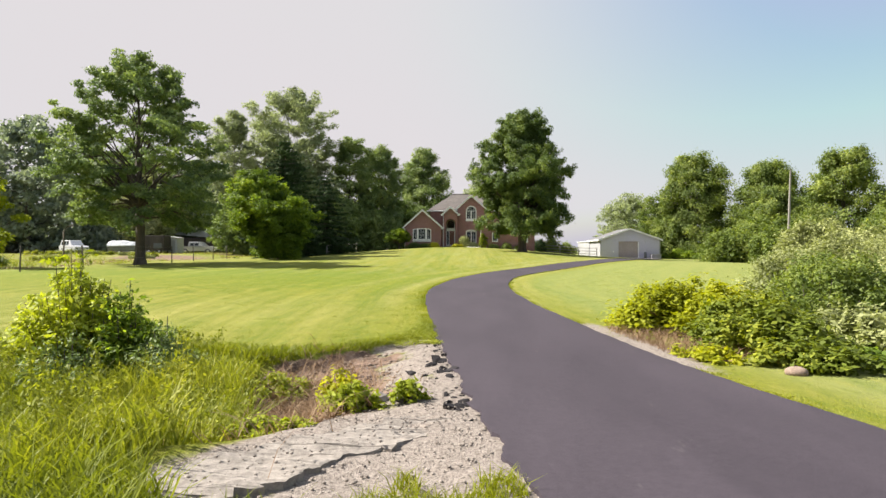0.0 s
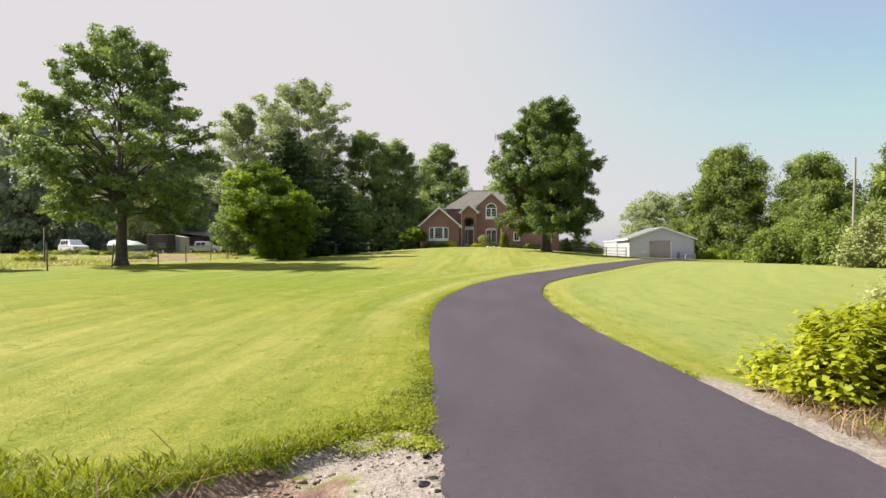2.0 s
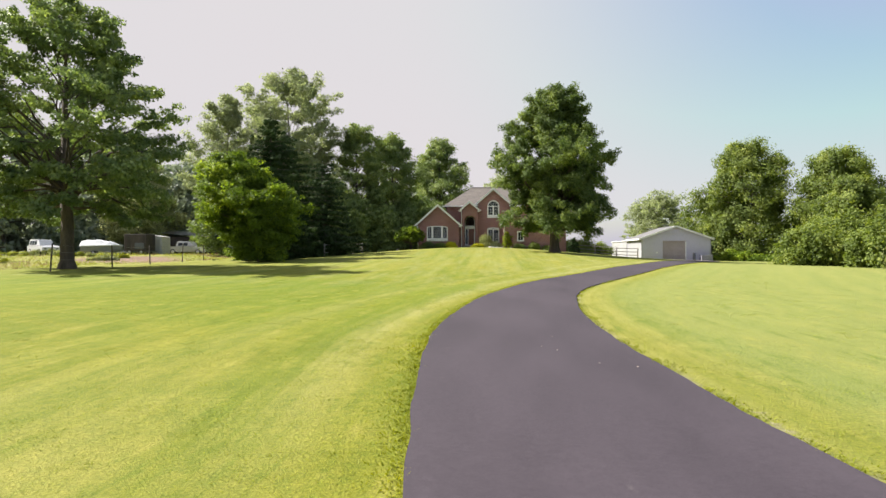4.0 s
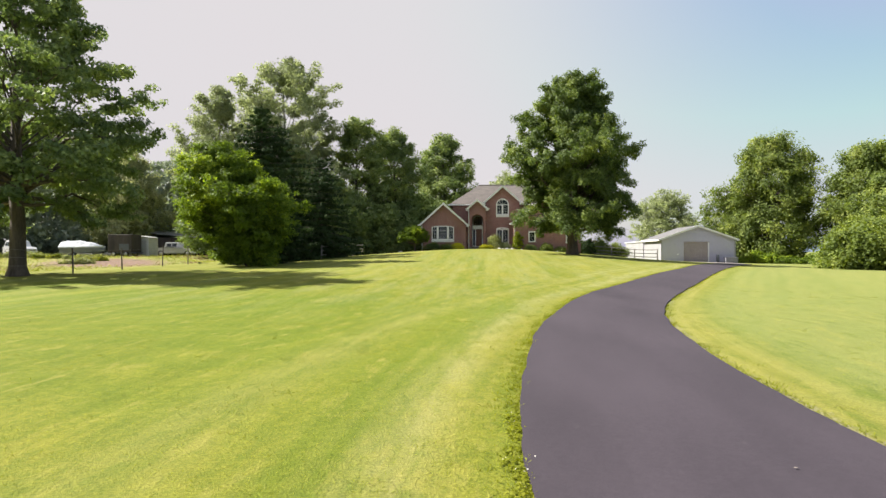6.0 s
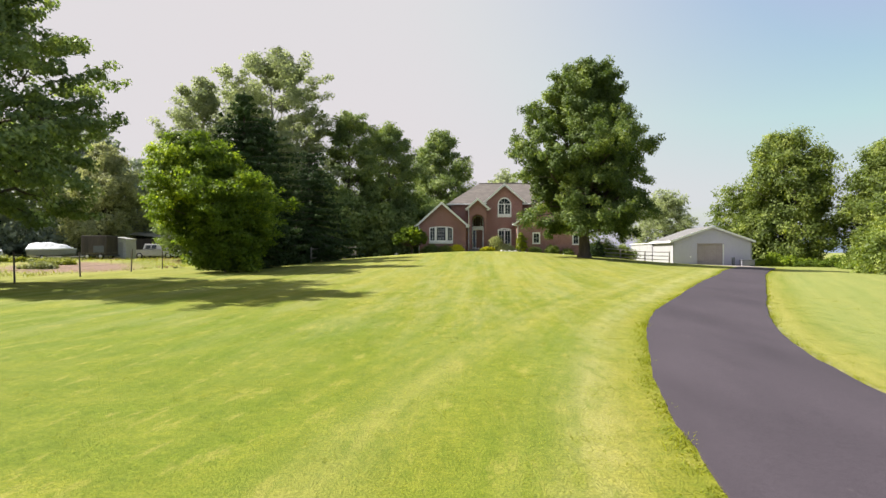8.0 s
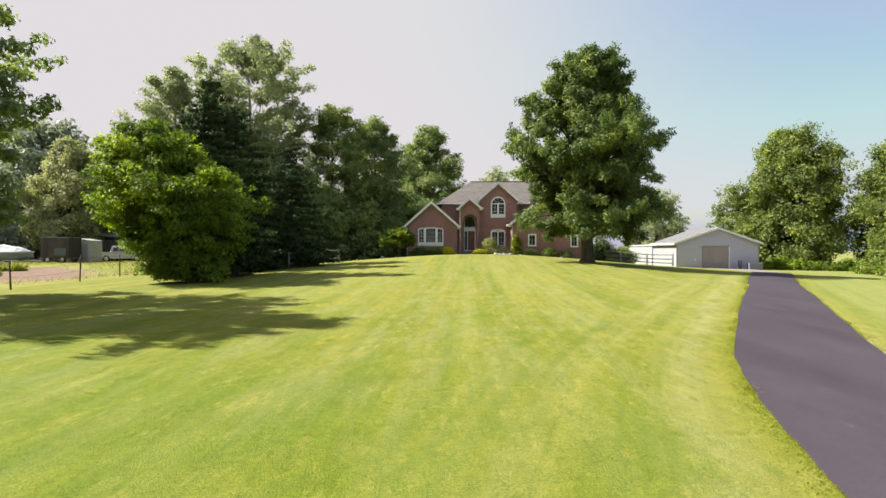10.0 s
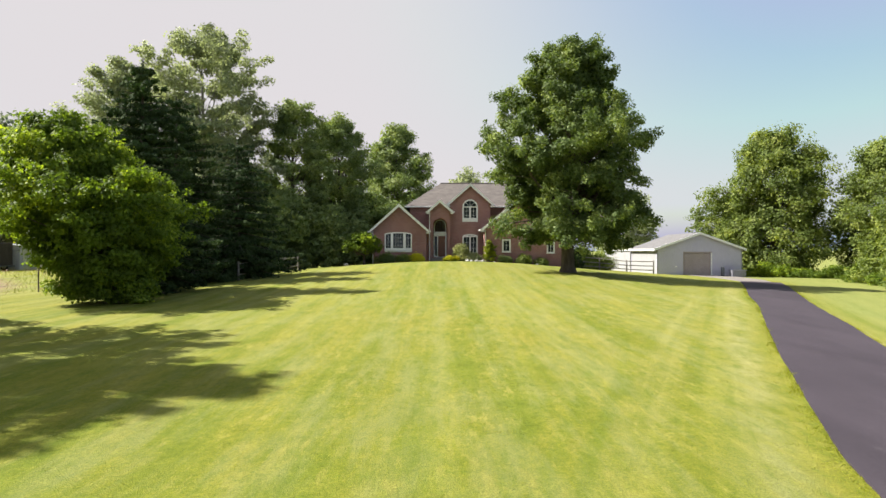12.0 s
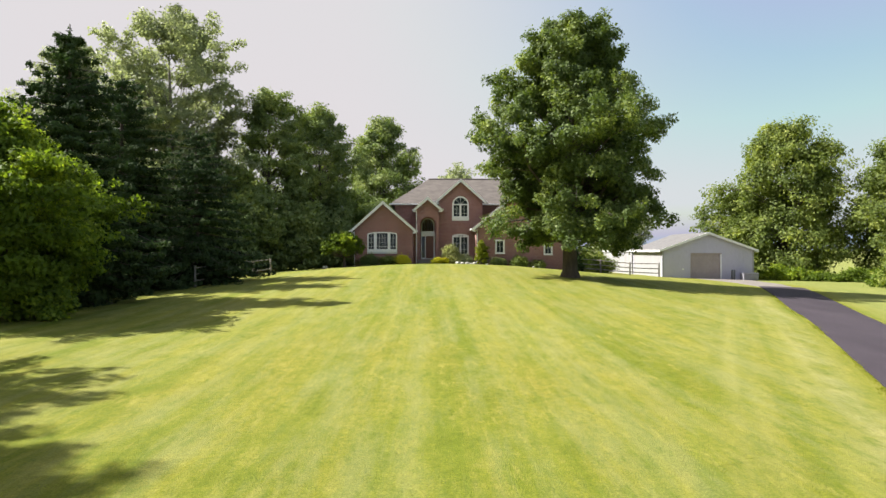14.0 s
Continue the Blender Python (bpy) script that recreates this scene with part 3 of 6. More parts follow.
straw = (0.75 * np.exp(-((dist_l - 0.9 - 0.1 * np.sin(GY * 0.4)) / 0.32) ** 2) + 0.12 * np.exp(-((dist_l - 2.7) / 0.35) ** 2)) * (0.42 * ease(14, 24, GY) + 0.3 * ease(36, 48, GY)) * ease(76, 66, GY)
soil_v = np.clip(bare * 0.95 * ease(0.5, 1.2, wander) + 0.7 * in_ditch(GX, GY) * ease(-4.5, -2.5, GX)
                 + 0.9 * np.exp(-((GX + 34) / 9.0) ** 2 - ((GY - 69 + 0.9 * (GX + 34)) / 9.0) ** 2) * ease(-24.6, -26, GX)
                 + 0.65 * np.exp(-((dist_r - 0.45) / 0.4) ** 2) * ease(13.5, 12.5, GY) * ease(8.0, 9.4, GY), 0, 1)
grav_v = np.clip(bare * ease(1.15, 0.35, wander) + bare * ease(6.6, 5.6, GY) + 1.0 * np.exp(-((dist_r - 0.16) / 0.26) ** 2) * ease(14.0, 12.5, GY) * ease(7.6, 9.0, GY) + 0.42 * np.exp(-((dist_r - 0.06) / 0.13) ** 2) * ease(12, 15, GY) * ease(80, 60, GY), 0, 1)
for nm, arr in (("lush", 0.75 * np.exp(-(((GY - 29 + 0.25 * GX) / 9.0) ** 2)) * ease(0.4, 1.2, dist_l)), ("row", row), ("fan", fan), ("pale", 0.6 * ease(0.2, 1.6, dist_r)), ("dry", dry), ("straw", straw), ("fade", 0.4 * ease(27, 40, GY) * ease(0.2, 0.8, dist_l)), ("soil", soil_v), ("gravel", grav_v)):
    at = g_me.attributes.new(nm, "FLOAT", "POINT")
    at.data.foreach_set("value", np.asarray(arr, dtype=np.float32).ravel())
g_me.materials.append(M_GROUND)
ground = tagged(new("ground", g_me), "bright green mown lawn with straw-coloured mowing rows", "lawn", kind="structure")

# the asphalt drive: a crowned sheet with broken edges and a turned-down side
dy = axis([(-24, 2, 1.0), (2, 14, 0.1), (14, 45, 0.25), (45, 82, 0.6)])
across = np.linspace(0, 1, 15)
rng = np.random.RandomState(5)
jag_l = np.convolve(rng.randn(len(dy)), np.ones(3) / 3, "same") * np.where(dy < 11, 0.05, 0.02)
jag_r = np.convolve(rng.randn(len(dy)), np.ones(3) / 3, "same") * 0.02
vs = []
for k, y in enumerate(dy):
    xl, xr = float(smooth_edge(EDGE_Y, EDGE_L, y)) + jag_l[k], float(smooth_edge(EDGE_Y, EDGE_R, y)) + jag_r[k]
    vs.append((xl - 0.015, y, float(land(xl, y)) - 0.14))
    for u in across:
        x = xl + (xr - xl) * u
        vs.append((x, y, float(land(x, y)) + 0.03 + 0.014 * (1 - (2 * u - 1) ** 2)))
    vs.append((xr + 0.015, y, float(land(xr, y)) - 0.14))
w = len(across) + 2
ii, jj = np.meshgrid(np.arange(w - 1), np.arange(len(dy) - 1))
q0 = (jj * w + ii).ravel()
d_me = raw_mesh("driveway", np.array(vs), np.stack([q0, q0 + 1, q0 + w + 1, q0 + w], 1).ravel(), 4)
d_me.polygons.foreach_set("use_smooth", np.zeros(len(d_me.polygons), dtype=bool))
d_me.materials.append(M_ASPHALT)
tagged(new("driveway", d_me), "dark freshly sealed asphalt drive winding through the lawn", "driveway", kind="structure")


# ---------------------------------------------------------------- plants
def leaves(name, centres, radii, count, size, seed, droop=0.35, inner=0.45, slim=0.55, material=None, loose=0.13, corners=3, face=None):
    """Many small leaves in and on clumps. radii: one triple for each clump."""
    r = np.random.RandomState(seed)
    centres, radii = np.asarray(centres, float), np.asarray(radii, float)
    weight = radii.prod(1) ** (2 / 3)
    pick = r.choice(len(centres), count, p=weight / weight.sum())
    d = r.randn(count, 3)
    d /= np.linalg.norm(d, axis=1)[:, None]
    rad = inner + (1 - inner) * r.rand(count) ** 0.6
    rad *= 1 + loose * r.randn(count)
    c = centres[pick] + d * rad[:, None] * radii[pick]
    nrm = d * 0.5 + r.randn(count, 3) * 0.5 + np.array([0, 0, droop])
    if face is not None:
        nrm = d * 0.45 + r.randn(count, 3) * 0.42 + np.asarray(face)[pick] * 0.55
    nrm /= np.linalg.norm(nrm, axis=1)[:, None]
    a = np.cross(nrm, r.randn(count, 3))
    a /= np.linalg.norm(a, axis=1)[:, None] + 1e-9
    b = np.cross(nrm, a)
    s = size * (0.6 + 0.8 * r.rand(count))[:, None]
    if corners == 3:
        v = np.stack([c - a * s, c + a * s * 0.9 - b * s * 0.2, c + b * s * slim * 1.8 + a * s * 0.1], 1).reshape(-1, 3)
    else:
        v = np.stack([c - a * s, c + b * s * slim - a * s * 0.1, c + a * s, c - b * s * slim - a * s * 0.1], 1).reshape(-1, 3)
    me = raw_mesh(name, v, np.arange(count * corners), corners)
    if material:
        me.materials.append(material)
    return me


def profile_at(prof, u):
    return np.interp(u, [q[0] for q in prof], [q[1] for q in prof])


def tree(label, x, y, height, prof, crown_base, trunk_r, clumps, clump_r, count, size, m_leaf, seed, name="tree", m_bark=None, flat=0.75, lean=(0, 0), droop=0.35, reach=0.35, group="", inner=0.45, limb_scale=1.0, sink=0.0, low=1.0, wide=1.12, sprays=15, spray_r=0.36, loose=0.2, limb_min=None):
    """A tree: tapered trunk with limbs to its clumps, and a crown of single leaves. prof: (height in crown 0..1, radius in metres)."""
    r = np.random.RandomState(seed)
    z0 = float(land(x, y)) - 0.05 - sink
    t = thing(name, label, "tree" if name == "tree" else name.replace("_", " "), (x, y, z0), group=group)
    cs, rs = [], []
    us = ((np.arange(clumps) + r.rand(clumps)) / clumps) ** low
    for i, u in enumerate(us):
        ang = i * 2.39996 + r.rand() * 0.9
        lobe = noise.noise(Vector((math.cos(ang) * 1.3 + seed, math.sin(ang) * 1.3, u * 3.5)))
        R = wide * profile_at(prof, u) * (1.0 + 0.26 * lobe + 0.08 * r.randn())
        cr = clump_r * (0.5 + 0.9 * r.rand())
        q = max(0.0, R - cr * 0.7) * (0.42 + 0.58 * math.sqrt(r.rand()))
        z = crown_base + u * (height - crown_base - cr * 0.6)
        cs.append((math.cos(ang) * q + lean[0] * u, math.sin(ang) * q + lean[1] * u, z))
        rs.append((cr, cr, cr * flat))
    cs, rs = np.array(cs), np.array(rs)
    # every lobe carries smaller sprays on its upper and outer side
    fine_c, fine_r = [], []
    for c, q in zip(cs, rs):
        for k in range(sprays):
            d = r.randn(3)
            d /= np.linalg.norm(d)
            d[2] = d[2] * 0.85 + 0.18
            d[:2] += 0.3 * c[:2] / (np.linalg.norm(c[:2]) + 0.8)
            fine_c.append(c + d * q * (0.6 + 0.5 * r.rand()))
            f = q[0] * spray_r * (0.6 + 0.8 * r.rand())
            fine_r.append((f, f, f * 0.6))
        fine_c.append(c)
        fine_r.append(tuple(q * 0.7))
    # trunk
    zs = np.linspace(0, 1, 9)
    top = height * 0.84
    wob = np.cumsum(r.randn(9, 2) * height * 0.005, axis=0)
    wob[:3] = 0
    spine = [(wob[i, 0] + lean[0] * zs[i], wob[i, 1] + lean[1] * zs[i], top * zs[i]) for i in range(9)]
    rad = [trunk_r * (1.3 if i == 0 else 1.0) * (1 - zs[i]) ** 0.8 + 0.02 for i in range(9)]
    spine.insert(1, (0, 0, 0.45 + trunk_r * 0.5))
    rad.insert(1, trunk_r * 1.05)
    runs = [(spine, rad)]
    for c, q in zip(cs, rs):
        hor = math.hypot(c[0], c[1])
        zt = max(crown_base * 0.75 if limb_min is None else limb_min, c[2] - reach * hor - 0.3 * q[2])
        zt = min(zt, top * 0.97)
        u = zt / top
        s = np.array([np.interp(u, zs, [p[0] for p in [spine[0]] + spine[2:]]), np.interp(u, zs, [p[1] for p in [spine[0]] + spine[2:]]), zt])
        br = max(0.03, trunk_r * 0.42 * (1 - u) ** 0.7 * limb_scale * (0.6 + 0.6 * r.rand()))
        mid1 = s + (c - s) * 0.4 + np.array([r.randn() * 0.25, r.randn() * 0.25, -0.12 * hor])
        mid2 = s + (c - s) * 0.75 + np.array([r.randn() * 0.3, r.randn() * 0.3, -0.08 * hor])
        runs.append(([s, mid1, mid2, c], [br, br * 0.7, br * 0.45, 0.015]))
        for k in range(2):
            e = c + r.randn(3) * q * 0.4
            runs.append(([mid2, (mid2 + e) / 2 + r.randn(3) * 0.15, e], [br * 0.4, br * 0.25, 0.01]))
    part("trunk", tubes("trunk", runs, 7), m_bark or M_BARK, t)
    part("crown", leaves("crown", fine_c, fine_r, count, size, seed + 1, droop, inner, 0.6, None, loose), m_leaf, t)
    return t


def bough_tree(label, x, y, height, prof, crown_base, trunk_r, boughs, count, size, m_leaf, seed, name="tree", m_bark=None, rise=(0.0, 0.9), twigs=7, pad=0.55, flat=0.5, bare=0.3, lean=(0, 0), droop=0.15, group="", lobes=0.3, hang=0.0, top=0.92, tight=0.45, thin=0.12, clear=None):
    """A tree of boughs: limbs leave the trunk at spaced heights, arch out to the crown's outline and carry twigs with flat leaf pads.
    prof: (height in crown 0..1, radius); rise: how steeply the lowest and the highest limbs climb; bare: leafless inner share of a limb; thin: share of twigs left out; clear: side (angle), height below which limbs stay short, and their length."""
    r = np.random.RandomState(seed)
    z0 = float(land(x, y)) - 0.05
    t = thing(name, label, "tree" if name == "tree" else name.replace("_", " "), (x, y, z0), group=group)
    up = height * top
    zs = np.linspace(0, up, 10)
    wob = np.cumsum(r.randn(10, 2) * 0.07, axis=0)
    wob[:3] = 0
    bend = np.stack([lean[0] * (zs / height) ** 1.5, lean[1] * (zs / height) ** 1.5], 1) + wob
    rad = trunk_r * (1 - zs / (up * 1.04)) ** 0.75 + 0.02
    rad[0] *= 1.45
    spine = np.concatenate([bend, zs[:, None]], 1)
    runs = [([spine[0], spine[0] + np.array([0, 0, 0.5])] + list(spine[1:]), [rad[0], trunk_r * 1.05] + list(rad[1:]))]

    def on_trunk(z):
        return np.array([np.interp(z, zs, bend[:, 0]), np.interp(z, zs, bend[:, 1]), z])

    cs, rs, out = [], [], []
    for k in range(boughs):
        u = (k + r.rand()) / boughs
        a = k * 2.39996 + r.randn() * 0.35
        R = profile_at(prof, u) * (1 + lobes * 1.6 * noise.noise(Vector((math.cos(a) * 1.2 + seed, math.sin(a) * 1.2, u * 3.0)))) * (1 - 0.4 * r.rand() ** 1.5)
        zt = crown_base + u * (height - crown_base)
        if clear and math.cos(a - clear[0]) > -0.1 and zt < clear[1]:
            R = min(R, clear[2] * (0.8 + 0.3 * r.rand()))
        slope = rise[0] + (rise[1] - rise[0]) * u
        zo = float(np.clip(zt - slope * R, crown_base * 0.85 + 0.25 * u * height * 0.4, up * 0.97))
        o = on_trunk(zo)
        c_top = on_trunk(min(zt, up))
        tip = np.array([c_top[0] + math.cos(a) * R, c_top[1] + math.sin(a) * R, zt])
        arch = 0.12 * R * (1 if slope > 0 else 0.7)
        way = [o + (tip - o) * v + np.array([0, 0, arch * 4 * v * (1 - v) - hang * max(0, v - 0.6) ** 2 * R]) + (r.randn(3) * 0.05 * R if 0 < v < 1 else 0) for v in (0, 0.25, 0.5, 0.75, 1.0)]
        br = max(0.022, trunk_r * 0.36 * (1 - u * 0.75) * (0.7 + 0.5 * r.rand()))
        runs.append((way, [br, br * 0.8, br * 0.58, br * 0.35, 0.01]))
        way = np.array(way)
        side = np.array([-math.sin(a), math.cos(a), 0])
        ahead = np.array([math.cos(a), math.sin(a), 0])
        for j in range(twigs):
            v = bare + (1 - bare) * (j + r.rand()) / twigs
            if r.rand() < thin:
                continue
            p = np.array([np.interp(v * 4, range(5), way[:, i]) for i in range(3)])
            ln = (0.18 + 0.32 * (1 - v)) * R * (0.6 + 0.7 * r.rand()) + 0.3
            sg = 1 if (j + k) % 2 else -1
            e = p + side * sg * ln * 0.85 + ahead * ln * (0.3 + 0.4 * r.rand()) + np.array([0, 0, ln * (0.25 * r.randn() + 0.25 * slope)])
            m = (p + e) / 2 + np.array([0, 0, 0.06 * ln])
            runs.append(([p, m, e], [br * 0.3 * (1.1 - v) + 0.008, 0.011, 0.005]))
            for f in (0.45, 0.75, 1.0):
                q = pad * (0.55 + 0.75 * r.rand()) * (0.75 + 0.35 * (1 - f))
                cs.append(p + (e - p) * f + r.randn(3) * 0.16 * pad)
                rs.append((q, q, q * flat))
                out.append(ahead * 0.55 + np.array([0, 0, 0.75]))
        for f in (0.8, 0.92, 1.0):
            q = pad * (0.6 + 0.5 * r.rand())
            cs.append(np.array([np.interp(f * 4, range(5), way[:, i]) for i in range(3)]) + r.randn(3) * 0.1)
            rs.append((q, q, q * flat))
            out.append(ahead * 0.7 + np.array([0, 0, 0.6]))
    for f in np.linspace(0.86, 1.0, 7):
        cs.append(on_trunk(min(height * f, up)) * np.array([1, 1, 0]) + np.array([r.randn() * 0.3, r.randn() * 0.3, height * f - 0.2]))
        rs.append((pad, pad, pad * flat * 1.4))
        out.append(np.array([0, 0, 1.0]))
    part("trunk", tubes("trunk", runs, 6), m_bark or M_BARK, t)
    part("crown", leaves("crown", cs, rs, count, size, seed + 1, droop, tight, 0.6, None, 0.2, 3, np.array(out)), m_leaf, t)
    return t


def conifer(label, x, y, height, radius, count, seed, m_leaf=None, bare=0.03, trunk_r=0.28, full=0.8):
    """A spruce: whorls of boughs that sweep down and turn up at the tip, hung with short sprays, under a thin leader."""
    r = np.random.RandomState(seed)
    z0 = float(land(x, y)) - 0.05
    t = thing("spruce", label, "tree", (x, y, z0))
    cs, rs, out, runs = [], [], [], [([(0, 0, 0), (0, 0, height * 0.5), (0, 0, height)], [trunk_r, trunk_r * 0.55, 0.02])]
    z, k = height * bare, 0
    while z < height - 0.35:
        u = z / height
        R = radius * (1 - u) ** full * (0.85 + 0.3 * r.rand()) + 0.12
        m = max(4, int(9 * (1 - u) + 3))
        for j in range(m):
            a = 2 * math.pi * (j + r.rand() * 0.8) / m + k * 1.1
            ln = R * (0.62 + 0.55 * r.rand())
            dv = np.array([math.cos(a), math.sin(a), 0])
            sd = np.array([-math.sin(a), math.cos(a), 0])
            sag = (0.34 - 0.5 * u) * ln
            way = [np.array([0, 0, z]), dv * ln * 0.4 + np.array([0, 0, z - sag * 0.55]), dv * ln * 0.75 + np.array([0, 0, z - sag]), dv * ln + np.array([0, 0, z - sag * 0.85])]
            runs.append((way, [0.045 * (1 - u) + 0.014, 0.026, 0.014, 0.006]))
            way = np.array(way)
            for f in np.linspace(0.25, 1.0, max(3, int(ln / 0.42))):
                p = np.array([np.interp(f, (0, 0.4, 0.75, 1.0), way[:, i]) for i in range(3)])
                w = (0.12 + 0.3 * ln * 0.45 * (1.08 - f)) * (0.7 + 0.6 * r.rand())
                for sg in (-1, 1):
                    cs.append(p + sd * sg * w * 0.7 + np.array([0, 0, -0.1 - 0.12 * r.rand()]))
                    rs.append((0.1 + w * 0.55, 0.1 + w * 0.55, 0.13 + 0.1 * w))
                    out.append(dv * 0.7 + sd * sg * 0.3 + np.array([0, 0, 0.5]))
        z += 0.42 + 0.26 * (1 - u) * r.rand()
        k += 1
    for f in (0.2, 0.5, 0.85, 1.2):
        cs.append(np.array([0, 0, height - f]))
        rs.append((0.07 + 0.1 * f, 0.07 + 0.1 * f, 0.2))
        out.append(np.array([0, 0, 1.0]))
    part("trunk", tubes("trunk", runs, 5), M_BARK, t)
    part("crown", leaves("crown", cs, rs, count, 0.13, seed + 1, 0.1, 0.2, 0.3, None, 0.25, 3, np.array(out)), m_leaf or M_NEEDLE, t)
    return t


def bush(label, x, y, size_xyz, clumps, clump_r, count, leaf, m_leaf, seed, name="shrub", stems=9, turn=0.0, group="", droop=0.4, inner=0.4, slim=0.55, m_stem=None, category="shrub", corners=3):
    """A shrub: stems from the ground to clumps over a dome."""
    r = np.random.RandomState(seed)
    z0 = float(land(x, y)) - 0.03
    t = thing(name, label, category, (x, y, z0), turn, group)
    sx, sy, sz = size_xyz
    cs, rs = [], []
    for i in range(clumps):
        a = i * 2.39996 + r.rand()
        q = math.sqrt((i + 0.5) / clumps) * (0.8 + 0.25 * r.rand())
        cr = clump_r * (0.6 + 0.8 * r.rand())
        top = sz * math.sqrt(max(0.05, 1 - min(q, 0.98) ** 2)) * (0.75 + 0.35 * r.rand())
        for z in np.arange(max(cr * 0.7, top - cr * 0.7), 0.2 * cr, -cr * 1.3):
            cs.append((math.cos(a) * q * sx, math.sin(a) * q * sy, z))
            rs.append((cr, cr, cr * 0.8))
    runs = []
    pick = r.permutation(len(cs))[:stems]
    for k in pick:
        c = np.array(cs[k])
        runs.append(([(c[0] * 0.25, c[1] * 0.25, 0), (c[0] * 0.55, c[1] * 0.55, c[2] * 0.5), tuple(c)], [0.03 + 0.012 * sz, 0.02, 0.008]))
    part("woody_base", tubes("woody_base", runs, 5), m_stem or M_BARK, t)
    part("foliage", leaves("foliage", cs, rs, count, leaf, seed + 1, droop, inner, slim, None, 0.32, corners), m_leaf, t)
    return t


def sapling_clump(label, x, y, spread, height, stems, count, leaf, m_leaf, seed):
    """Upright leafy stems from one root."""
    r = np.random.RandomState(seed)
    t = thing("sapling_clump", label, "shrub", (x, y, float(land(x, y)) - 0.03))
    runs, cs, rs = [], [], []
    for k in range(stems):
        a, q = k * 2.4 + r.rand(), spread * math.sqrt((k + 0.4) / stems)
        h = height * (1 - 0.72 * (q / spread)) * (0.85 + 0.3 * r.rand())
        tip = np.array([math.cos(a) * q, math.sin(a) * q, h])
        runs.append(([tip * np.array([0.5, 0.5, 0]), tip * np.array([0.8, 0.8, 0.5]), tip], [0.016, 0.011, 0.004]))
        for u in np.arange(0.12, 1.01, 0.09):
            f = 0.16 * (1.15 - 0.75 * u) + 0.03
            cs.append(tip * np.array([0.5 + 0.5 * u, 0.5 + 0.5 * u, u]) + r.randn(3) * 0.05)
            rs.append((f * 1.25, f * 1.25, f * 0.7))
    part("woody_base", tubes("woody_base", runs, 5), M_BARK, t)
    part("foliage", leaves("foliage", cs, rs, count, leaf, seed + 1, 0.6, 0.2, 0.42, None, 0.3, 4), m_leaf, t)
    return t


# the broad oak-like tree on the lawn
bough_tree("broad spreading deciduous tree with dark trunk on the lawn", -24.0, 46.2, 15.0,
           [(0, 4.4), (0.1, 5.5), (0.3, 7.0), (0.45, 6.6), (0.6, 6.5), (0.74, 5.3), (0.88, 3.7), (1, 1.0)], 2.9, 0.36, 74, 88000, 0.104, M_LEAF_OAK, 14, rise=(-0.15, 1.6), twigs=6, pad=0.53, flat=0.52, bare=0.38, hang=0.5, lobes=0.2, top=0.8)
# the tall maple before the house
bough_tree("tall dense maple casting shade on the lawn", 5.7, 77.4, 16.5,
           [(0, 4.3), (0.1, 4.9), (0.3, 5.8), (0.5, 6.2), (0.65, 5.4), (0.82, 4.4), (0.93, 3.2), (1, 1.0)], 2.3, 0.46, 140, 210000, 0.095, M_LEAF_MAPLE, 29, rise=(0.1, 1.7), twigs=8, pad=0.48, flat=1.0, bare=0.3, hang=0.9, lobes=0.36, top=0.84, lean=(-0.6, 0.0), thin=0.27)
# tree with sunlit lime in its leaf colour, the spruces and the poplars at the lawn's left border
bough_tree("broad green tree, leaves coloured sunlit lime, with branches to the ground at the lawn border", -17.7, 59.2, 7.9,
           [(0, 1.8), (0.15, 2.2), (0.32, 3.7), (0.5, 4.1), (0.7, 3.5), (0.88, 2.4), (1, 0.7)], 0.35, 0.2, 90, 120000, 0.085, M_LEAF_SUNLIME, 31, rise=(0.1, 0.9), twigs=7, pad=0.5, flat=0.6, bare=0.25, lobes=0.22, lean=(-2.5, 0.0), clear=(math.pi, 3.0, 2.3))
conifer("dark green spruce with drooping boughs", -18.8, 64.6, 12.2, 4.1, 70000, 41, full=0.62, bare=0.07)
conifer("dark green spruce among the border trees", -20.2, 72.4, 12.0, 5.8, 80000, 43, full=0.62)
conifer("dark green spruce among the border trees", -17.6, 76.6, 9.8, 5.0, 56000, 45, full=0.6)
bough_tree("tall pale poplar with airy crown and light trunk", -28.6, 101.0, 25.6,
           [(0, 4.6), (0.2, 6.2), (0.5, 7.2), (0.75, 6.8), (0.9, 5.0), (1, 2.0)], 5.0, 0.42, 80, 84000, 0.155, M_LEAF_POPLAR, 51, m_bark=M_BARK_PALE, rise=(0.7, 1.9), twigs=8, pad=0.8, flat=0.7, bare=0.34, lobes=0.45, top=0.86, thin=0.3)
bough_tree("pale poplar at the edge of the wood", -36.5, 99.0, 21.5,
           [(0, 3.0), (0.3, 4.8), (0.6, 4.8), (1, 1.6)], 5.0, 0.3, 50, 42000, 0.14, M_LEAF_POPLAR, 53, m_bark=M_BARK_PALE, rise=(0.7, 1.9), twigs=7, pad=0.8, flat=0.7, lobes=0.4, top=0.86)
bough_tree("green ash at the edge of the wood", -19.8, 104.0, 18.6,
           [(0, 3.4), (0.2, 4.2), (0.6, 4.4), (0.85, 3.2), (1, 1.1)], 0.6, 0.3, 84, 52000, 0.135, M_LEAF_WOOD, 55, rise=(0.2, 1.4), twigs=7, pad=0.75, flat=0.65, lobes=0.45, top=0.88, thin=0.25)
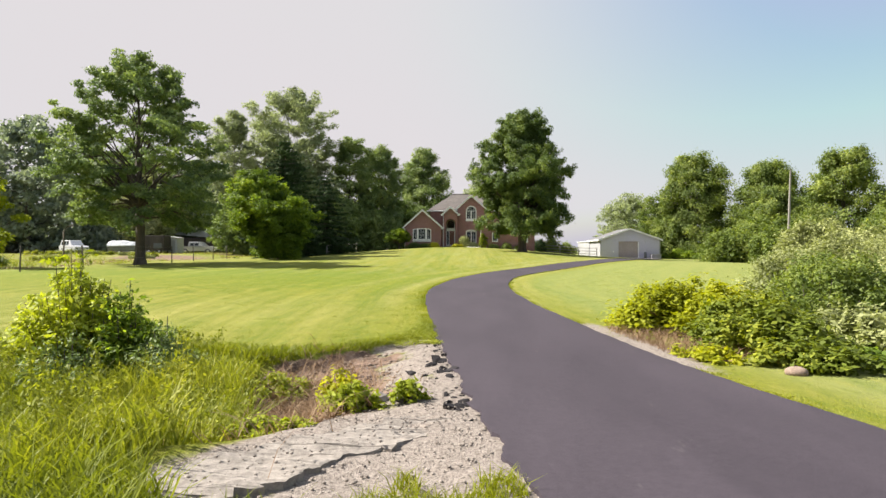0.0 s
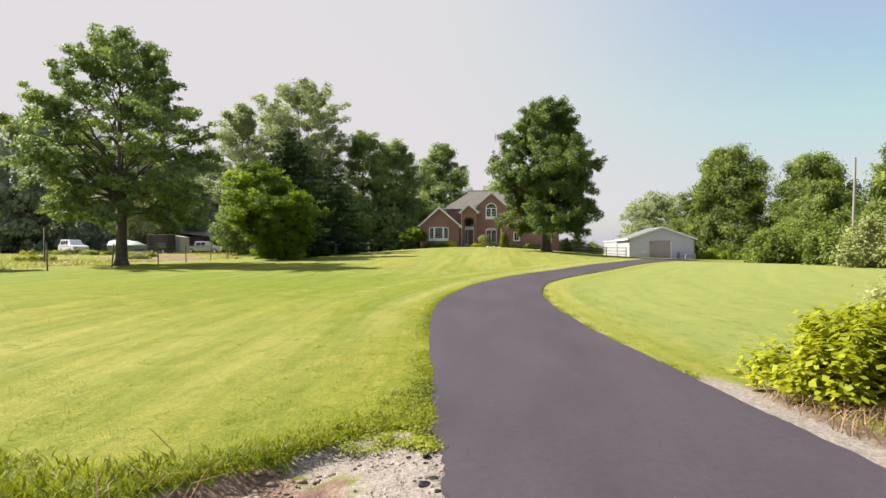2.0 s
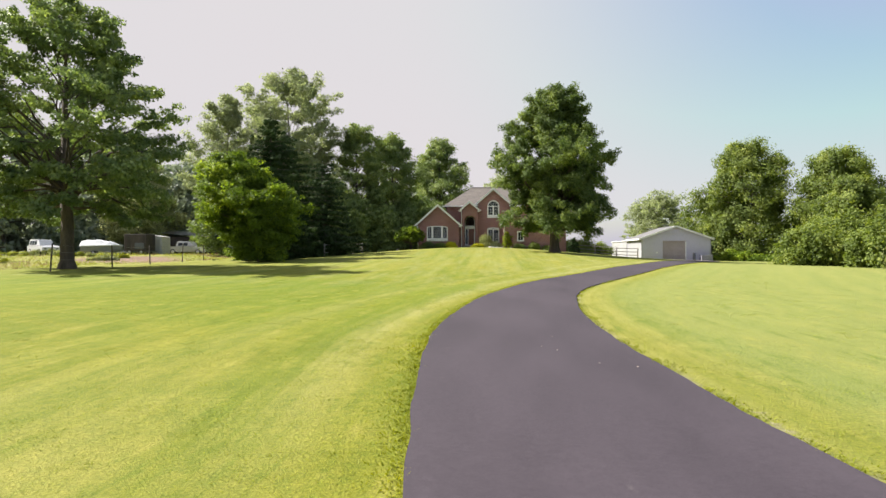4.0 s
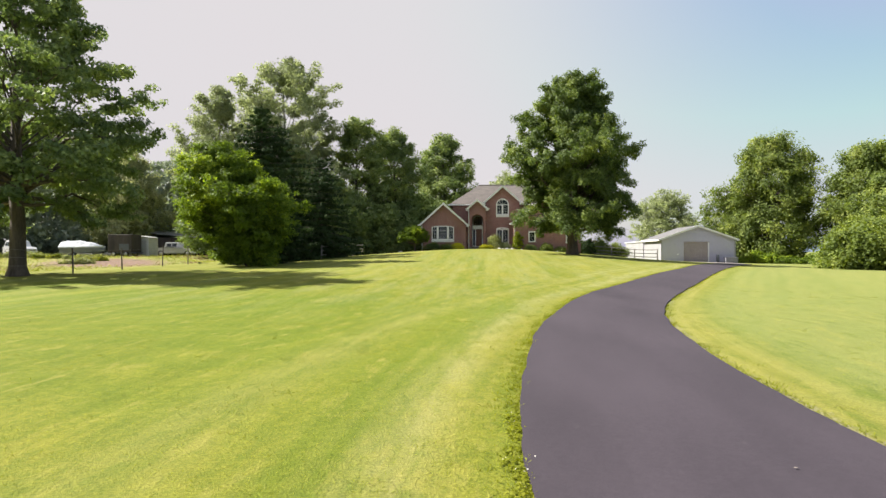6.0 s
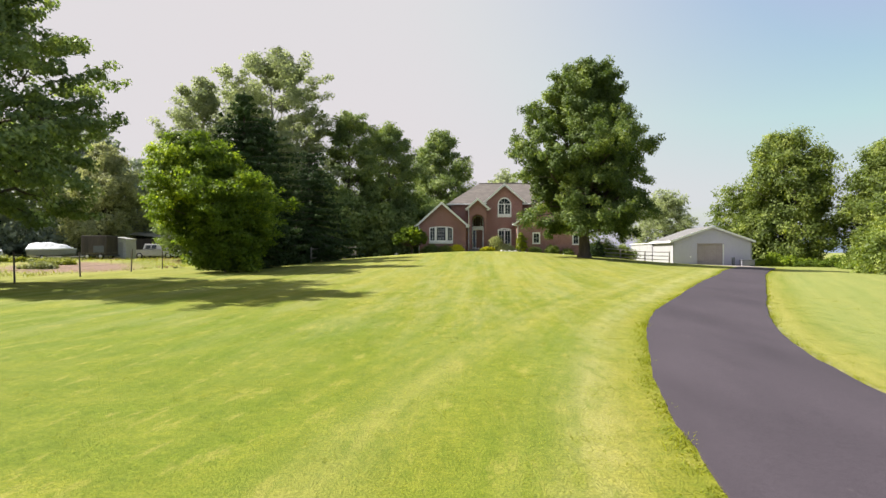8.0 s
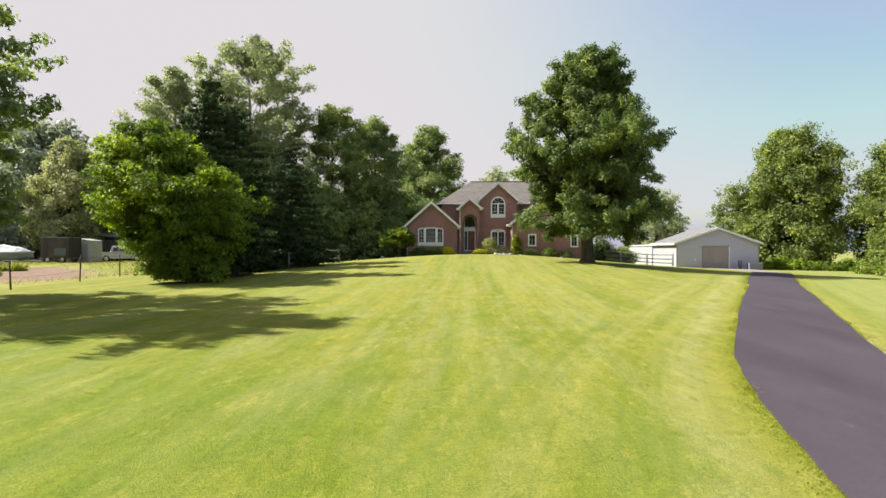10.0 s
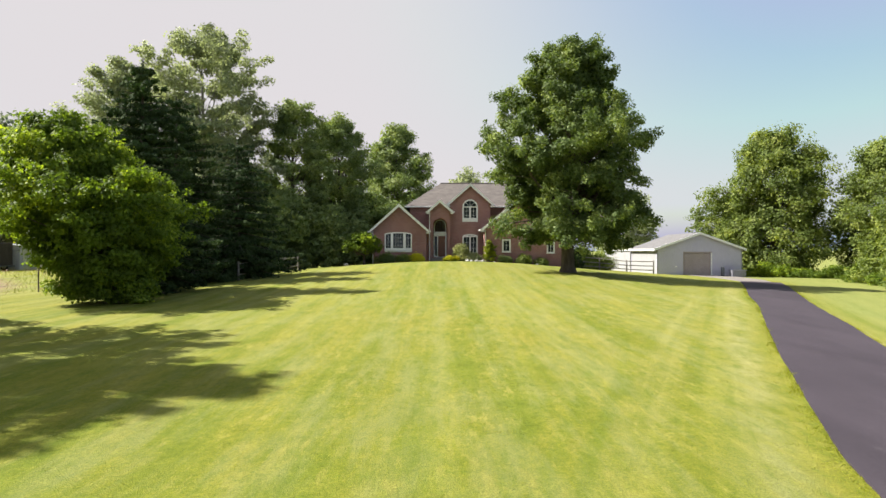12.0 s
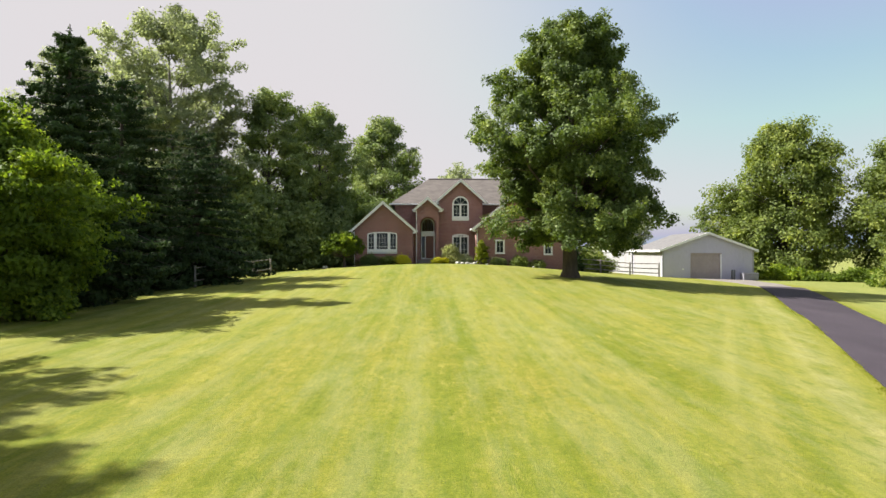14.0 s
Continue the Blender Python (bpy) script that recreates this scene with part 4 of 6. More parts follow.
bough_tree("dark green ash beside the house", -14.9, 107.0, 17.4,
           [(0, 3.2), (0.2, 3.7), (0.6, 3.8), (0.85, 2.8), (1, 1.0)], 0.6, 0.3, 80, 56000, 0.135, M_LEAF_WOOD, 57, rise=(0.2, 1.4), twigs=7, pad=0.8, flat=0.7, lobes=0.4, top=0.88)
bough_tree("pointed green tree behind the house", -9.2, 124.0, 19.8,
           [(0, 5.8), (0.3, 6.6), (0.5, 6.0), (0.75, 4.2), (0.9, 2.4), (1, 0.7)], 0.6, 0.35, 90, 64000, 0.16, M_LEAF_WOOD, 59, rise=(0.1, 1.0), twigs=7, pad=0.95, flat=0.7, lobes=0.3, top=0.9)
tree("small tree behind the house roof", 0.8, 128.0, 14.4,
     [(0, 3.6), (0.4, 4.4), (0.8, 3.0), (1, 1.2)], 1.0, 0.3, 40, 1.6, 18000, 0.16, M_LEAF_POPLAR, 63)
WOODS = "trees of the wood edge"
for k, (x, y, h, q) in enumerate(((-16.5, 117.0, 12.5, 4.4), (-24.5, 110.0, 12.0, 4.2), (-31.5, 108.0, 12.5, 4.4), (-12.0, 112.5, 9.5, 3.4), (-22.5, 94.0, 6.5, 3.0), (-27.0, 90.0, 7.5, 3.2), (-30.5, 84.0, 8.5, 3.4), (-19.5, 97.5, 8.0, 3.0), (-15.5, 99.5, 6.5, 2.6), (-37.0, 112.0, 13.5, 5.0), (-9.5, 110.5, 6.5, 3.2), (-5.5, 113.0, 7.0, 3.2), (-12.5, 104.5, 5.0, 2.4), (-24.0, 99.5, 6.0, 2.8))):
    tree("dark green tree of the wood edge", x, y, h, [(0, q * 0.9), (0.35, q), (0.7, q * 0.8), (1, q * 0.3)], 0.4, 0.22, 24, 1.7, 13000, 0.17, M_LEAF_WOOD, 160 + k, group=WOODS)
# haze over the field's far side comes from the leaf colours
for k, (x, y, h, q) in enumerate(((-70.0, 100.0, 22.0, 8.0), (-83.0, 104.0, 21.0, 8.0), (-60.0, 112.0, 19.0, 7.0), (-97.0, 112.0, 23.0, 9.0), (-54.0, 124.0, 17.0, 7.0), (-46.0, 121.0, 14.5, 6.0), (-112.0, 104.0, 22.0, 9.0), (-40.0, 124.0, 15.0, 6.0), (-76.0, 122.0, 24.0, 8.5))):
    tree("tall tree beyond the field, haze put into its leaf colour", x, y, h, [(0, q * 0.8), (0.35, q), (0.7, q * 0.8), (1, q * 0.35)], 0.3, 0.35, 38, 2.7, 15000, 0.36, M_LEAF_FAR_HAZE, 190 + k, low=1.35, group="trees beyond the field")
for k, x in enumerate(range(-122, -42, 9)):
    bush("dense hedge shrub at the far edge of the field, haze put into its leaf colour", x, 108.0 + 3.0 * math.sin(x), (5.5, 3.0, 5.0), 30, 1.5, 6500, 0.34, M_LEAF_FAR_HAZE, 260 + 2 * k, group="far hedge shrubs", stems=5)
bough_tree("olive-green tree, paled by haze in its leaf colour, at the far side of the field", -52.5, 105.0, 14.6,
           [(0, 4.4), (0.25, 5.2), (0.6, 4.8), (0.85, 3.2), (1, 1.2)], 2.2, 0.35, 66, 46000, 0.16, M_LEAF_PALE_HAZE, 91, rise=(0.1, 1.2), twigs=7, pad=0.85, flat=0.9, hang=0.9, lobes=0.35)
tree("young lime-green tree beside the field fence", -30.6, 38.6, 6.4, [(0, 1.8), (0.4, 2.4), (0.8, 1.6), (1, 0.7)], 1.2, 0.12, 22, 0.9, 14000, 0.1, M_LEAF_LIME, 65)
# right border
tree("lone round tree far beyond the outbuilding", 56.0, 238.0, 21.0,
     [(0, 6.5), (0.3, 9.5), (0.6, 9.0), (1, 4.0)], 1.0, 0.5, 60, 2.8, 26000, 0.3, M_LEAF_POPLAR, 71)
bough_tree("tall tree hung with vines behind the outbuilding", 34.0, 104.0, 16.2,
     [(0, 4.4), (0.3, 5.2), (0.6, 5.4), (0.85, 4.2), (1, 1.7)], 0.6, 0.4, 100, 74000, 0.145, M_LEAF_RIGHT, 73, rise=(0.1, 0.9), twigs=7, pad=0.9, flat=0.95, bare=0.35, hang=1.2, lobes=0.45, top=0.86)
tree("leafy border tree beside the outbuilding", 31.0, 108.0, 9.8,
     [(0, 3.6), (0.4, 4.4), (0.8, 3.2), (1, 1.4)], 0.4, 0.25, 45, 1.5, 32000, 0.13, M_LEAF_RIGHT, 75)
bough_tree("broad vine-covered border tree", 43.0, 98.0, 14.2,
     [(0, 5.4), (0.3, 6.4), (0.6, 5.8), (0.85, 4.0), (1, 1.4)], 0.5, 0.4, 90, 66000, 0.14, M_LEAF_RIGHT, 77, rise=(0.1, 0.9), twigs=7, pad=0.9, flat=0.95, bare=0.35, hang=1.2, lobes=0.45, top=0.86)
bough_tree("broad vine-covered border tree", 40.5, 88.0, 9.5,
     [(0, 4.0), (0.3, 4.6), (0.7, 3.8), (1, 1.2)], 0.4, 0.3, 64, 42000, 0.13, M_LEAF_RIGHT, 79, rise=(0.1, 0.9), twigs=6, pad=0.8, flat=0.9, bare=0.35, hang=1.0, lobes=0.4)
bough_tree("leafy tree rising over the thicket shrubs", 34.5, 63.0, 10.6,
     [(0, 3.4), (0.4, 3.9), (0.75, 3.2), (1, 1.1)], 0.6, 0.25, 66, 48000, 0.11, M_LEAF_RIGHT, 81, rise=(0.1, 1.0), twigs=6, pad=0.65, flat=0.9, bare=0.3, hang=1.2, lobes=0.45)


# ---------------------------------------------------------------- the brick house
def arch_loop(x0, x1, z0, z_spring, rise, k=10):
    """An opening with a round or flat-arched head."""
    cx, w = (x0 + x1) / 2, (x1 - x0) / 2
    return [(x0, z0), (x1, z0)] + [(cx + w * math.cos(math.pi * i / k), z_spring + rise * math.sin(math.pi * i / k)) for i in range(k + 1)]


def grow(loop, d):
    cx = sum(q[0] for q in loop) / len(loop)
    cz = sum(q[1] for q in loop) / len(loop)
    w = max(q[0] for q in loop) - cx
    h = max(q[1] for q in loop) - cz
    return [(cx + (x - cx) * (1 + d / w), cz + (z - cz) * (1 + d / h)) for x, z in loop]


def window(parent, loop, y, cols, rows, spring=None, trim=0.09, name="window", mullions=()):
    """A window set in a wall opening whose outer face is at y: casing, pane, muntins, sill."""
    xs, zs = [q[0] for q in loop], [q[1] for q in loop]
    x0, x1, z0, z1 = min(xs), max(xs), min(zs), max(zs)
    w = part(name, slab(grow(loop, trim), [grow(loop, -0.05)], y - 0.05, y + 0.06), M_WHITE, parent, "white painted window casing")
    part("pane", prism(grow(loop, -0.05), y + 0.07, y + 0.085), M_GLASS, w, "dark reflecting glass")
    top = spring if spring else z1
    for i in range(1, cols):
        x = x0 + (x1 - x0) * i / cols
        part("muntin", box(x - 0.011, x + 0.011, y + 0.035, y + 0.068, z0 + 0.03, top - 0.02), M_WHITE, w)
    for j in range(1, rows):
        z = z0 + (top - z0) * j / rows
        part("muntin", box(x0 + 0.03, x1 - 0.03, y + 0.04, y + 0.066, z - 0.01, z + 0.01), M_WHITE, w)
    if spring:
        part("transom", box(x0 + 0.03, x1 - 0.03, y + 0.01, y + 0.068, spring - 0.05, spring + 0.05), M_WHITE, w)
        cx = (x0 + x1) / 2
        for a in (0.25, 0.5, 0.75):
            ex, ez = cx + (x1 - cx) * 0.93 * math.cos(math.pi * a), spring + (z1 - spring) * 0.93 * math.sin(math.pi * a)
            k = box(-0.014, 0.014, y + 0.04, y + 0.066, 0, math.hypot(ex - cx, ez - spring))
            k.transform(Matrix.Translation((cx, 0, spring)) @ Matrix.Rotation(math.atan2(ex - cx, ez - spring), 4, "Y"))
            part("muntin", k, M_WHITE, w)
    for a, b in mullions:
        part("mullion", box(a, b, y - 0.03, y + 0.07, z0 + 0.02, (spring - 0.052 if spring else z1 - 0.02)), M_WHITE, w)
    part("sill", box(x0 - trim - 0.04, x1 + trim + 0.04, y - 0.11, y - 0.052, z0 - trim - 0.02, z0 - trim + 0.04, 0.01), M_WHITE, w)
    return w


def gable(parent, x0, x1, y0, y1, zb, ze, xp, zp, holes=(), over=0.32, name="gable"):
    """A gabled block: front wall with openings, side walls, two roof slopes, barge boards, eaves and gutters."""
    part("front_wall", slab([(x0, zb), (x1, zb), (x1, ze), (xp, zp), (x0, ze)], holes, y0, y0 + 0.3), M_BRICK, parent)
    part("side_wall", box(x0, x0 + 0.3, y0 + 0.302, y1, zb, ze), M_BRICK, parent)
    part("side_wall", box(x1 - 0.3, x1, y0 + 0.302, y1, zb, ze), M_BRICK, parent)
    for sx, xe in ((-1, x0), (1, x1)):
        slope = (zp - ze) / abs(xp - xe)
        xo, zo = xe + sx * over, ze - slope * over
        sec = [(xo, zo + 0.03), (xp, zp + 0.03), (xp, zp + 0.2), (xo, zo + 0.17)]
        part("roof_slope", prism(sec, y0 - 0.3, y1), M_ROOF, parent, "weathered grey-brown shingle roof")
        barge = [(xo - sx * 0.02, zo - 0.09), (xp, zp - 0.09), (xp, zp + 0.215), (xo - sx * 0.02, zo + 0.185)]
        part("barge_board", prism(barge, y0 - 0.36, y0 - 0.302), M_WHITE, parent, "white painted barge board")
        part("gutter", prism([(xo + sx * 0.0, zo + 0.02), (xo + sx * 0.13, zo + 0.05), (xo + sx * 0.13, zo + 0.17), (xo, zo + 0.17)], y0 - 0.28, y1), M_WHITE, parent)
        part("eave_return", box(min(xe, xo), max(xe, xo) , y0 - 0.3, y0 - 0.002, zo - 0.1, zo + 0.02), M_WHITE, parent)


house = thing("house", "two-storey red brick house with white trim on a lawn rise", "house")
ZB = 1.35
# garage-side wing with small windows
w1, w2 = [(2.75, 2.95), (3.42, 2.95), (3.42, 4.05), (2.75, 4.05)], [(7.1, 2.85), (7.72, 2.85), (7.72, 3.95), (7.1, 3.95)]
gable(house, 0.95, 8.75, 94.5, 103.0, ZB, 5.22, 4.85, 8.35, [w1, w2])
window(house, w1, 94.5, 2, 2)
window(house, w2, 94.5, 2, 2)
# front room with bay window
bay = arch_loop(-8.75, -6.2, 3.1, 4.62, 0.16, 8)
gable(house, -10.0, -4.72, 95.0, 104.0, ZB, 5.08, -7.4, 7.4, [bay])
bay_window = window(house, bay, 95.0, 1, 1, trim=0.06, mullions=((-8.22, -7.97), (-6.99, -6.74)))
for k in range(1, 4):
    part("muntin", box(-7.97 + 0.245 * k - 0.009, -7.97 + 0.245 * k + 0.009, 95.035, 95.066, 3.14, 4.66), M_WHITE, bay_window)
for z in (3.52, 3.9, 4.28):
    part("muntin", box(-7.97, -6.99, 95.04, 95.066, z - 0.009, z + 0.009), M_WHITE, bay_window)
for a, b in ((-8.72, -8.2), (-6.76, -6.23)):
    part("muntin", box((a + b) / 2 - 0.011, (a + b) / 2 + 0.011, 95.035, 95.068, 3.14, 4.66), M_WHITE, bay_window)
    for z in (3.52, 3.9, 4.28):
        part("muntin", box(a, b, 95.04, 95.066, z - 0.01, z + 0.01), M_WHITE, bay_window)
# tall stair gable
up, low = arch_loop(-1.02, 0.36, 6.2, 7.45, 0.69, 12), arch_loop(-1.02, 0.36, 2.65, 4.45, 0.16, 8)
gable(house, -2.35, 1.72, 97.0, 103.0, ZB, 7.85, -0.32, 9.62, [up, low])
window(house, up, 97.0, 4, 3, spring=7.45, mullions=((-0.42, -0.24),))
window(house, low, 97.0, 4, 3, spring=4.45, mullions=((-0.4, -0.26),))
# entrance gable with an arched recess
arch = arch_loop(-4.12, -2.6, 1.9, 5.5, 0.76, 12)
gable(house, -4.38, -2.36, 96.2, 98.4, ZB, 7.05, -3.4, 7.9, [arch], over=0.3)
part("infill_wall", box(-4.72, -4.382, 96.35, 98.4, ZB, 5.0), M_BRICK, house)
part("recess_wall", slab([(-4.37, ZB), (-2.37, ZB), (-2.37, 6.7), (-4.37, 6.7)], [], 97.45, 97.6), M_BRICK, house)
fan = arch_loop(-3.95, -2.79, 4.85, 5.5, 0.66, 12)
window(house, fan, 97.38, 4, 1, trim=0.02, name="fanlight")
part("transom_board", box(-4.02, -2.72, 97.3, 97.44, 4.58, 4.8, 0.01), M_WHITE, house)
door = part("front_door", box(-3.55, -2.86, 97.36, 97.42, 2.42, 4.5, 0.008), M_DOOR, house, "dark red-brown panelled front door")
for zz in (2.55, 3.2, 3.85):
    part("door_panel", box(-3.45, -2.96, 97.33, 97.358, zz, zz + 0.5, 0.01), M_DOOR, door)
part("door_handle", box(-2.99, -2.95, 97.28, 97.355, 3.35, 3.5, 0.01), M_CHROME, door, "metal door handle")
part("door_frame", slab([(-4.02, 2.36), (-2.72, 2.36), (-2.72, 4.57), (-4.02, 4.57)], [[(-3.57, 2.42), (-2.84, 2.42), (-2.84, 4.51), (-3.57, 4.51)], [(-3.94, 2.5), (-3.65, 2.5), (-3.65, 4.48), (-3.94, 4.48)]], 97.3, 97.44), M_WHITE, house)
part("sidelight", box(-3.94, -3.65, 97.38, 97.4, 2.5, 4.48), M_GLASS, house, "narrow glass sidelight")
for k, (ya, yb, za) in enumerate(((96.0, 97.3, 2.3), (95.7, 96.0, 2.12), (95.4, 95.7, 1.95))):
    part("porch_step", box(-4.3, -2.4, ya, yb - 0.003, 1.3, za, 0.02), M_CONCRETE, house, "pale concrete porch step")
# main two-storey body with hip roof
mx0, mx1, my0, my1 = -6.5, 8.3, 98.4, 107.6
part("main_wall", slab([(mx0, ZB), (mx1, ZB), (mx1, 7.55), (mx0, 7.55)], [], my0, my0 + 0.3), M_BRICK, house)
part("main_wall", slab([(mx0, ZB), (mx1, ZB), (mx1, 7.55), (mx0, 7.55)], [], my1 - 0.3, my1), M_BRICK, house)
part("main_wall", box(mx0, mx0 + 0.3, my0 + 0.302, my1 - 0.302, ZB, 7.55), M_BRICK, house)
part("main_wall", box(mx1 - 0.3, mx1, my0 + 0.302, my1 - 0.302, ZB, 7.55), M_BRICK, house)
bm = bmesh.new()
o, zr = 0.42, 10.45
cors = [(mx0 - o, my0 - o), (mx1 + o, my0 - o), (mx1 + o, my1 + o), (mx0 - o, my1 + o)]
lowv = [bm.verts.new((x, y, 7.48)) for x, y in cors]
eav = [bm.verts.new((x, y, 7.62)) for x, y in cors]
rid = [bm.verts.new((mx0 + 3.2, 103.0, zr)), bm.verts.new((mx1 - 3.2, 103.0, zr))]
for f in ((eav[0], eav[1], rid[1], rid[0]), (eav[1], eav[2], rid[1]), (eav[2], eav[3], rid[0], rid[1]), (eav[3], eav[0], rid[0]), tuple(lowv)):
    bm.faces.new(f)
for i in range(4):
    bm.faces.new((lowv[i], lowv[(i + 1) % 4], eav[(i + 1) % 4], eav[i]))
bmesh.ops.recalc_face_normals(bm, faces=bm.faces[:])
part("hip_roof", bm, M_ROOF, house, "weathered grey-brown hip roof")
part("gutter", box(mx0 - o - 0.1, -2.7, my0 - o - 0.12, my0 - o - 0.002, 7.47, 7.6, 0.01), M_WHITE, house)
part("gutter", box(1.75, mx1 + o, my0 - o - 0.12, my0 - o - 0.002, 7.47, 7.6, 0.01), M_WHITE, house)
part("ridge_cap", tubes("ridge_cap", [([(mx0 + 3.2, 103.0, zr), (mx1 - 3.2, 103.0, zr)], [0.09, 0.09])], 6), M_ROOF, house)
for x, y, zt in ((-9.95, 94.93, 4.9), (1.05, 94.42, 5.0), (-4.42, 96.1, 6.9)):
    part("downspout", tubes("downspout", [([(x, y, 1.5), (x, y, zt - 0.25), (x, y - 0.2, zt)], [0.045, 0.045, 0.045])], 6), M_WHITE, house)

# ---------------------------------------------------------------- the outbuilding
shed = thing("outbuilding", "pale grey sided garage with a single tan door", "garage")
sx0, sx1, sy0, sy1, sb, se, sp = 18.45, 27.05, 96.5, 105.0, 0.1, 3.2, 4.72
sxc = (sx0 + sx1) / 2
gd = [(21.2, sb + 0.02), (23.9, sb + 0.02), (23.9, 2.83), (21.2, 2.83)]
part("front_wall", slab([(sx0, sb), (21.2, sb), (21.2, 2.83), (23.9, 2.83), (23.9, sb), (sx1, sb), (sx1, se), (sxc, sp), (sx0, se)], [], sy0, sy0 + 0.16), M_SIDING, shed)
# sunlit wall of the same building, painted darker to hold back the glare
part("side_wall", box(sx0, sx0 + 0.16, sy0 + 0.162, sy1, sb, se), M_SIDING_DIMMED, shed)
part("side_wall", box(sx1 - 0.16, sx1, sy0 + 0.162, sy1, sb, se), M_SIDING, shed)
part("rear_wall", slab([(sx0, sb), (sx1, sb), (sx1, se), (sxc, sp), (sx0, se)], [], sy1 + 0.002, sy1 + 0.16), M_SIDING, shed)
for k in range(23):
    x = sx0 + 0.2 + k * (sx1 - sx0 - 0.4) / 22
    if 21.0 < x < 24.1:
        continue
    h = se + (sp - se) * (1 - abs(x - sxc) / (sxc - sx0)) - 0.05
    part("siding_rib", box(x - 0.02, x + 0.02, sy0 - 0.012, sy0 - 0.001, sb, h), M_SIDING, shed)
for s, xe in ((-1, sx0), (1, sx1)):
    sl = (sp - se) / (sxc - sx0)
    xo, zo = xe + s * 0.34, se - sl * 0.34
    part("roof_slope", prism([(xo, zo + 0.03), (sxc, sp + 0.03), (sxc, sp + 0.14), (xo, zo + 0.14)], sy0 - 0.25, sy1 + 0.4), M_SHEDROOF, shed, "light grey shingle roof")
    part("barge_board", prism([(xo, zo - 0.06), (sxc, sp - 0.06), (sxc, sp + 0.155), (xo, zo + 0.155)], sy0 - 0.3, sy0 - 0.252), M_WHITE, shed, "white barge board")
    part("fascia", box(min(xo, xo + s * 0.03), max(xo, xo + s * 0.03), sy0 - 0.25, sy1 + 0.4, zo - 0.06, zo + 0.14), M_WHITE, shed)
    part("corner_trim", box(min(xe - s * 0.12, xe + s * 0.015), max(xe - s * 0.12, xe + s * 0.015), sy0 - 0.02, sy0 - 0.002, sb, se - 0.06), M_SIDING_DIMMED, shed)
gdoor = part("garage_door", box(21.2, 23.9, sy0 + 0.1, sy0 + 0.15, 0.4, 2.83), M_GDOOR, shed, "closed tan sectional garage door")
for j in range(4):
    for i in range(4):
        x, z = 21.27 + i * 0.66, 0.46 + j * 0.595
        part("door_panel", box(x, x + 0.58, sy0 + 0.08, sy0 + 0.099, z, z + 0.5, 0.012), M_GDOOR, gdoor)
for a, b, c, d in ((21.1, 21.2, 0.3, 2.83), (23.9, 24.02, 0.3, 2.83), (21.1, 24.02, 2.832, 2.93)):
    part("door_casing", box(a, b, sy0 - 0.03, sy0 - 0.002, c, d), M_WHITE if a > 23 else M_GDOOR, shed)
part("wall_lamp", box(20.3, 20.46, sy0 - 0.1, sy0 - 0.002, 1.35, 1.5, 0.02), M_WHITE, shed, "small white wall fitting")
annex = thing("annex", "long low white-sided annex behind the garage", "shed")
part("wall", box(18.45, 18.61, 105.6, 117.0, 0.1, 3.02), M_SIDING_DIMMED, annex)
part("wall", box(18.62, 24.5, 116.84, 117.0, 0.1, 3.02), M_SIDING_DIMMED, annex)
part("roof", box(18.3, 24.6, 105.6, 117.1, 3.024, 3.12, 0.01), M_WHITE, annex)
for k in range(9):
    part("wall_seam", box(18.435, 18.449, 106.0 + k * 1.3, 106.04 + k * 1.3, 0.1, 3.0), M_SIDING, annex)
# apron of concrete before the door
bm = bmesh.new()
na = 14
rows_ap = []
for j in range(na + 1):
    y = 80.5 + (96.42 - 80.5) * j / na
    xl, xr = np.interp(y, [80.5, 88, 96.5], [19.4, 20.6, 20.6]), np.interp(y, [80.5, 88, 96.5], [22.6, 25.6, 27.3])
    rows_ap.append([bm.verts.new((xl + (xr - xl) * i / 6, y, float(land(xl + (xr - xl) * i / 6, y)) + (0.03 if 0 < i < 6 else -0.05))) for i in range(7)])
for a, b in zip(rows_ap, rows_ap[1:]):
    for i in range(6):
        bm.faces.new((a[i], a[i + 1], b[i + 1], b[i]))
ap = part("apron", bm, M_APRON, None)
tagged(ap, "pale concrete apron before the garage door", "pavement", kind="structure")
bin_ = thing("storage_bin", "grey plastic storage bin beside the garage wall", "bin", (26.2, 95.6, float(land(26.2, 95.6))))
part("body", box(-0.7, 0.7, -0.35, 0.35, 0.0, 0.62, 0.05), M_GREYBIN, bin_, "grey plastic body")
part("lid", box(-0.74, 0.74, -0.38, 0.38, 0.625, 0.7, 0.03), M_GREYBIN, bin_)
can = thing("drum", "dark drum standing beside the garage wall", "drum", (24.75, 95.7, float(land(24.75, 95.7))))
part("body", tubes("body", [([(0, 0, 0), (0, 0, 0.05), (0, 0, 0.85), (0, 0, 0.9)], [0.15, 0.17, 0.17, 0.15])], 14), M_BIN, can)
part("lid", tubes("lid", [([(0, 0, 0.9), (0, 0, 0.93), (0, 0, 0.935)], [0.165, 0.16, 0.001])], 14), M_BIN, can)


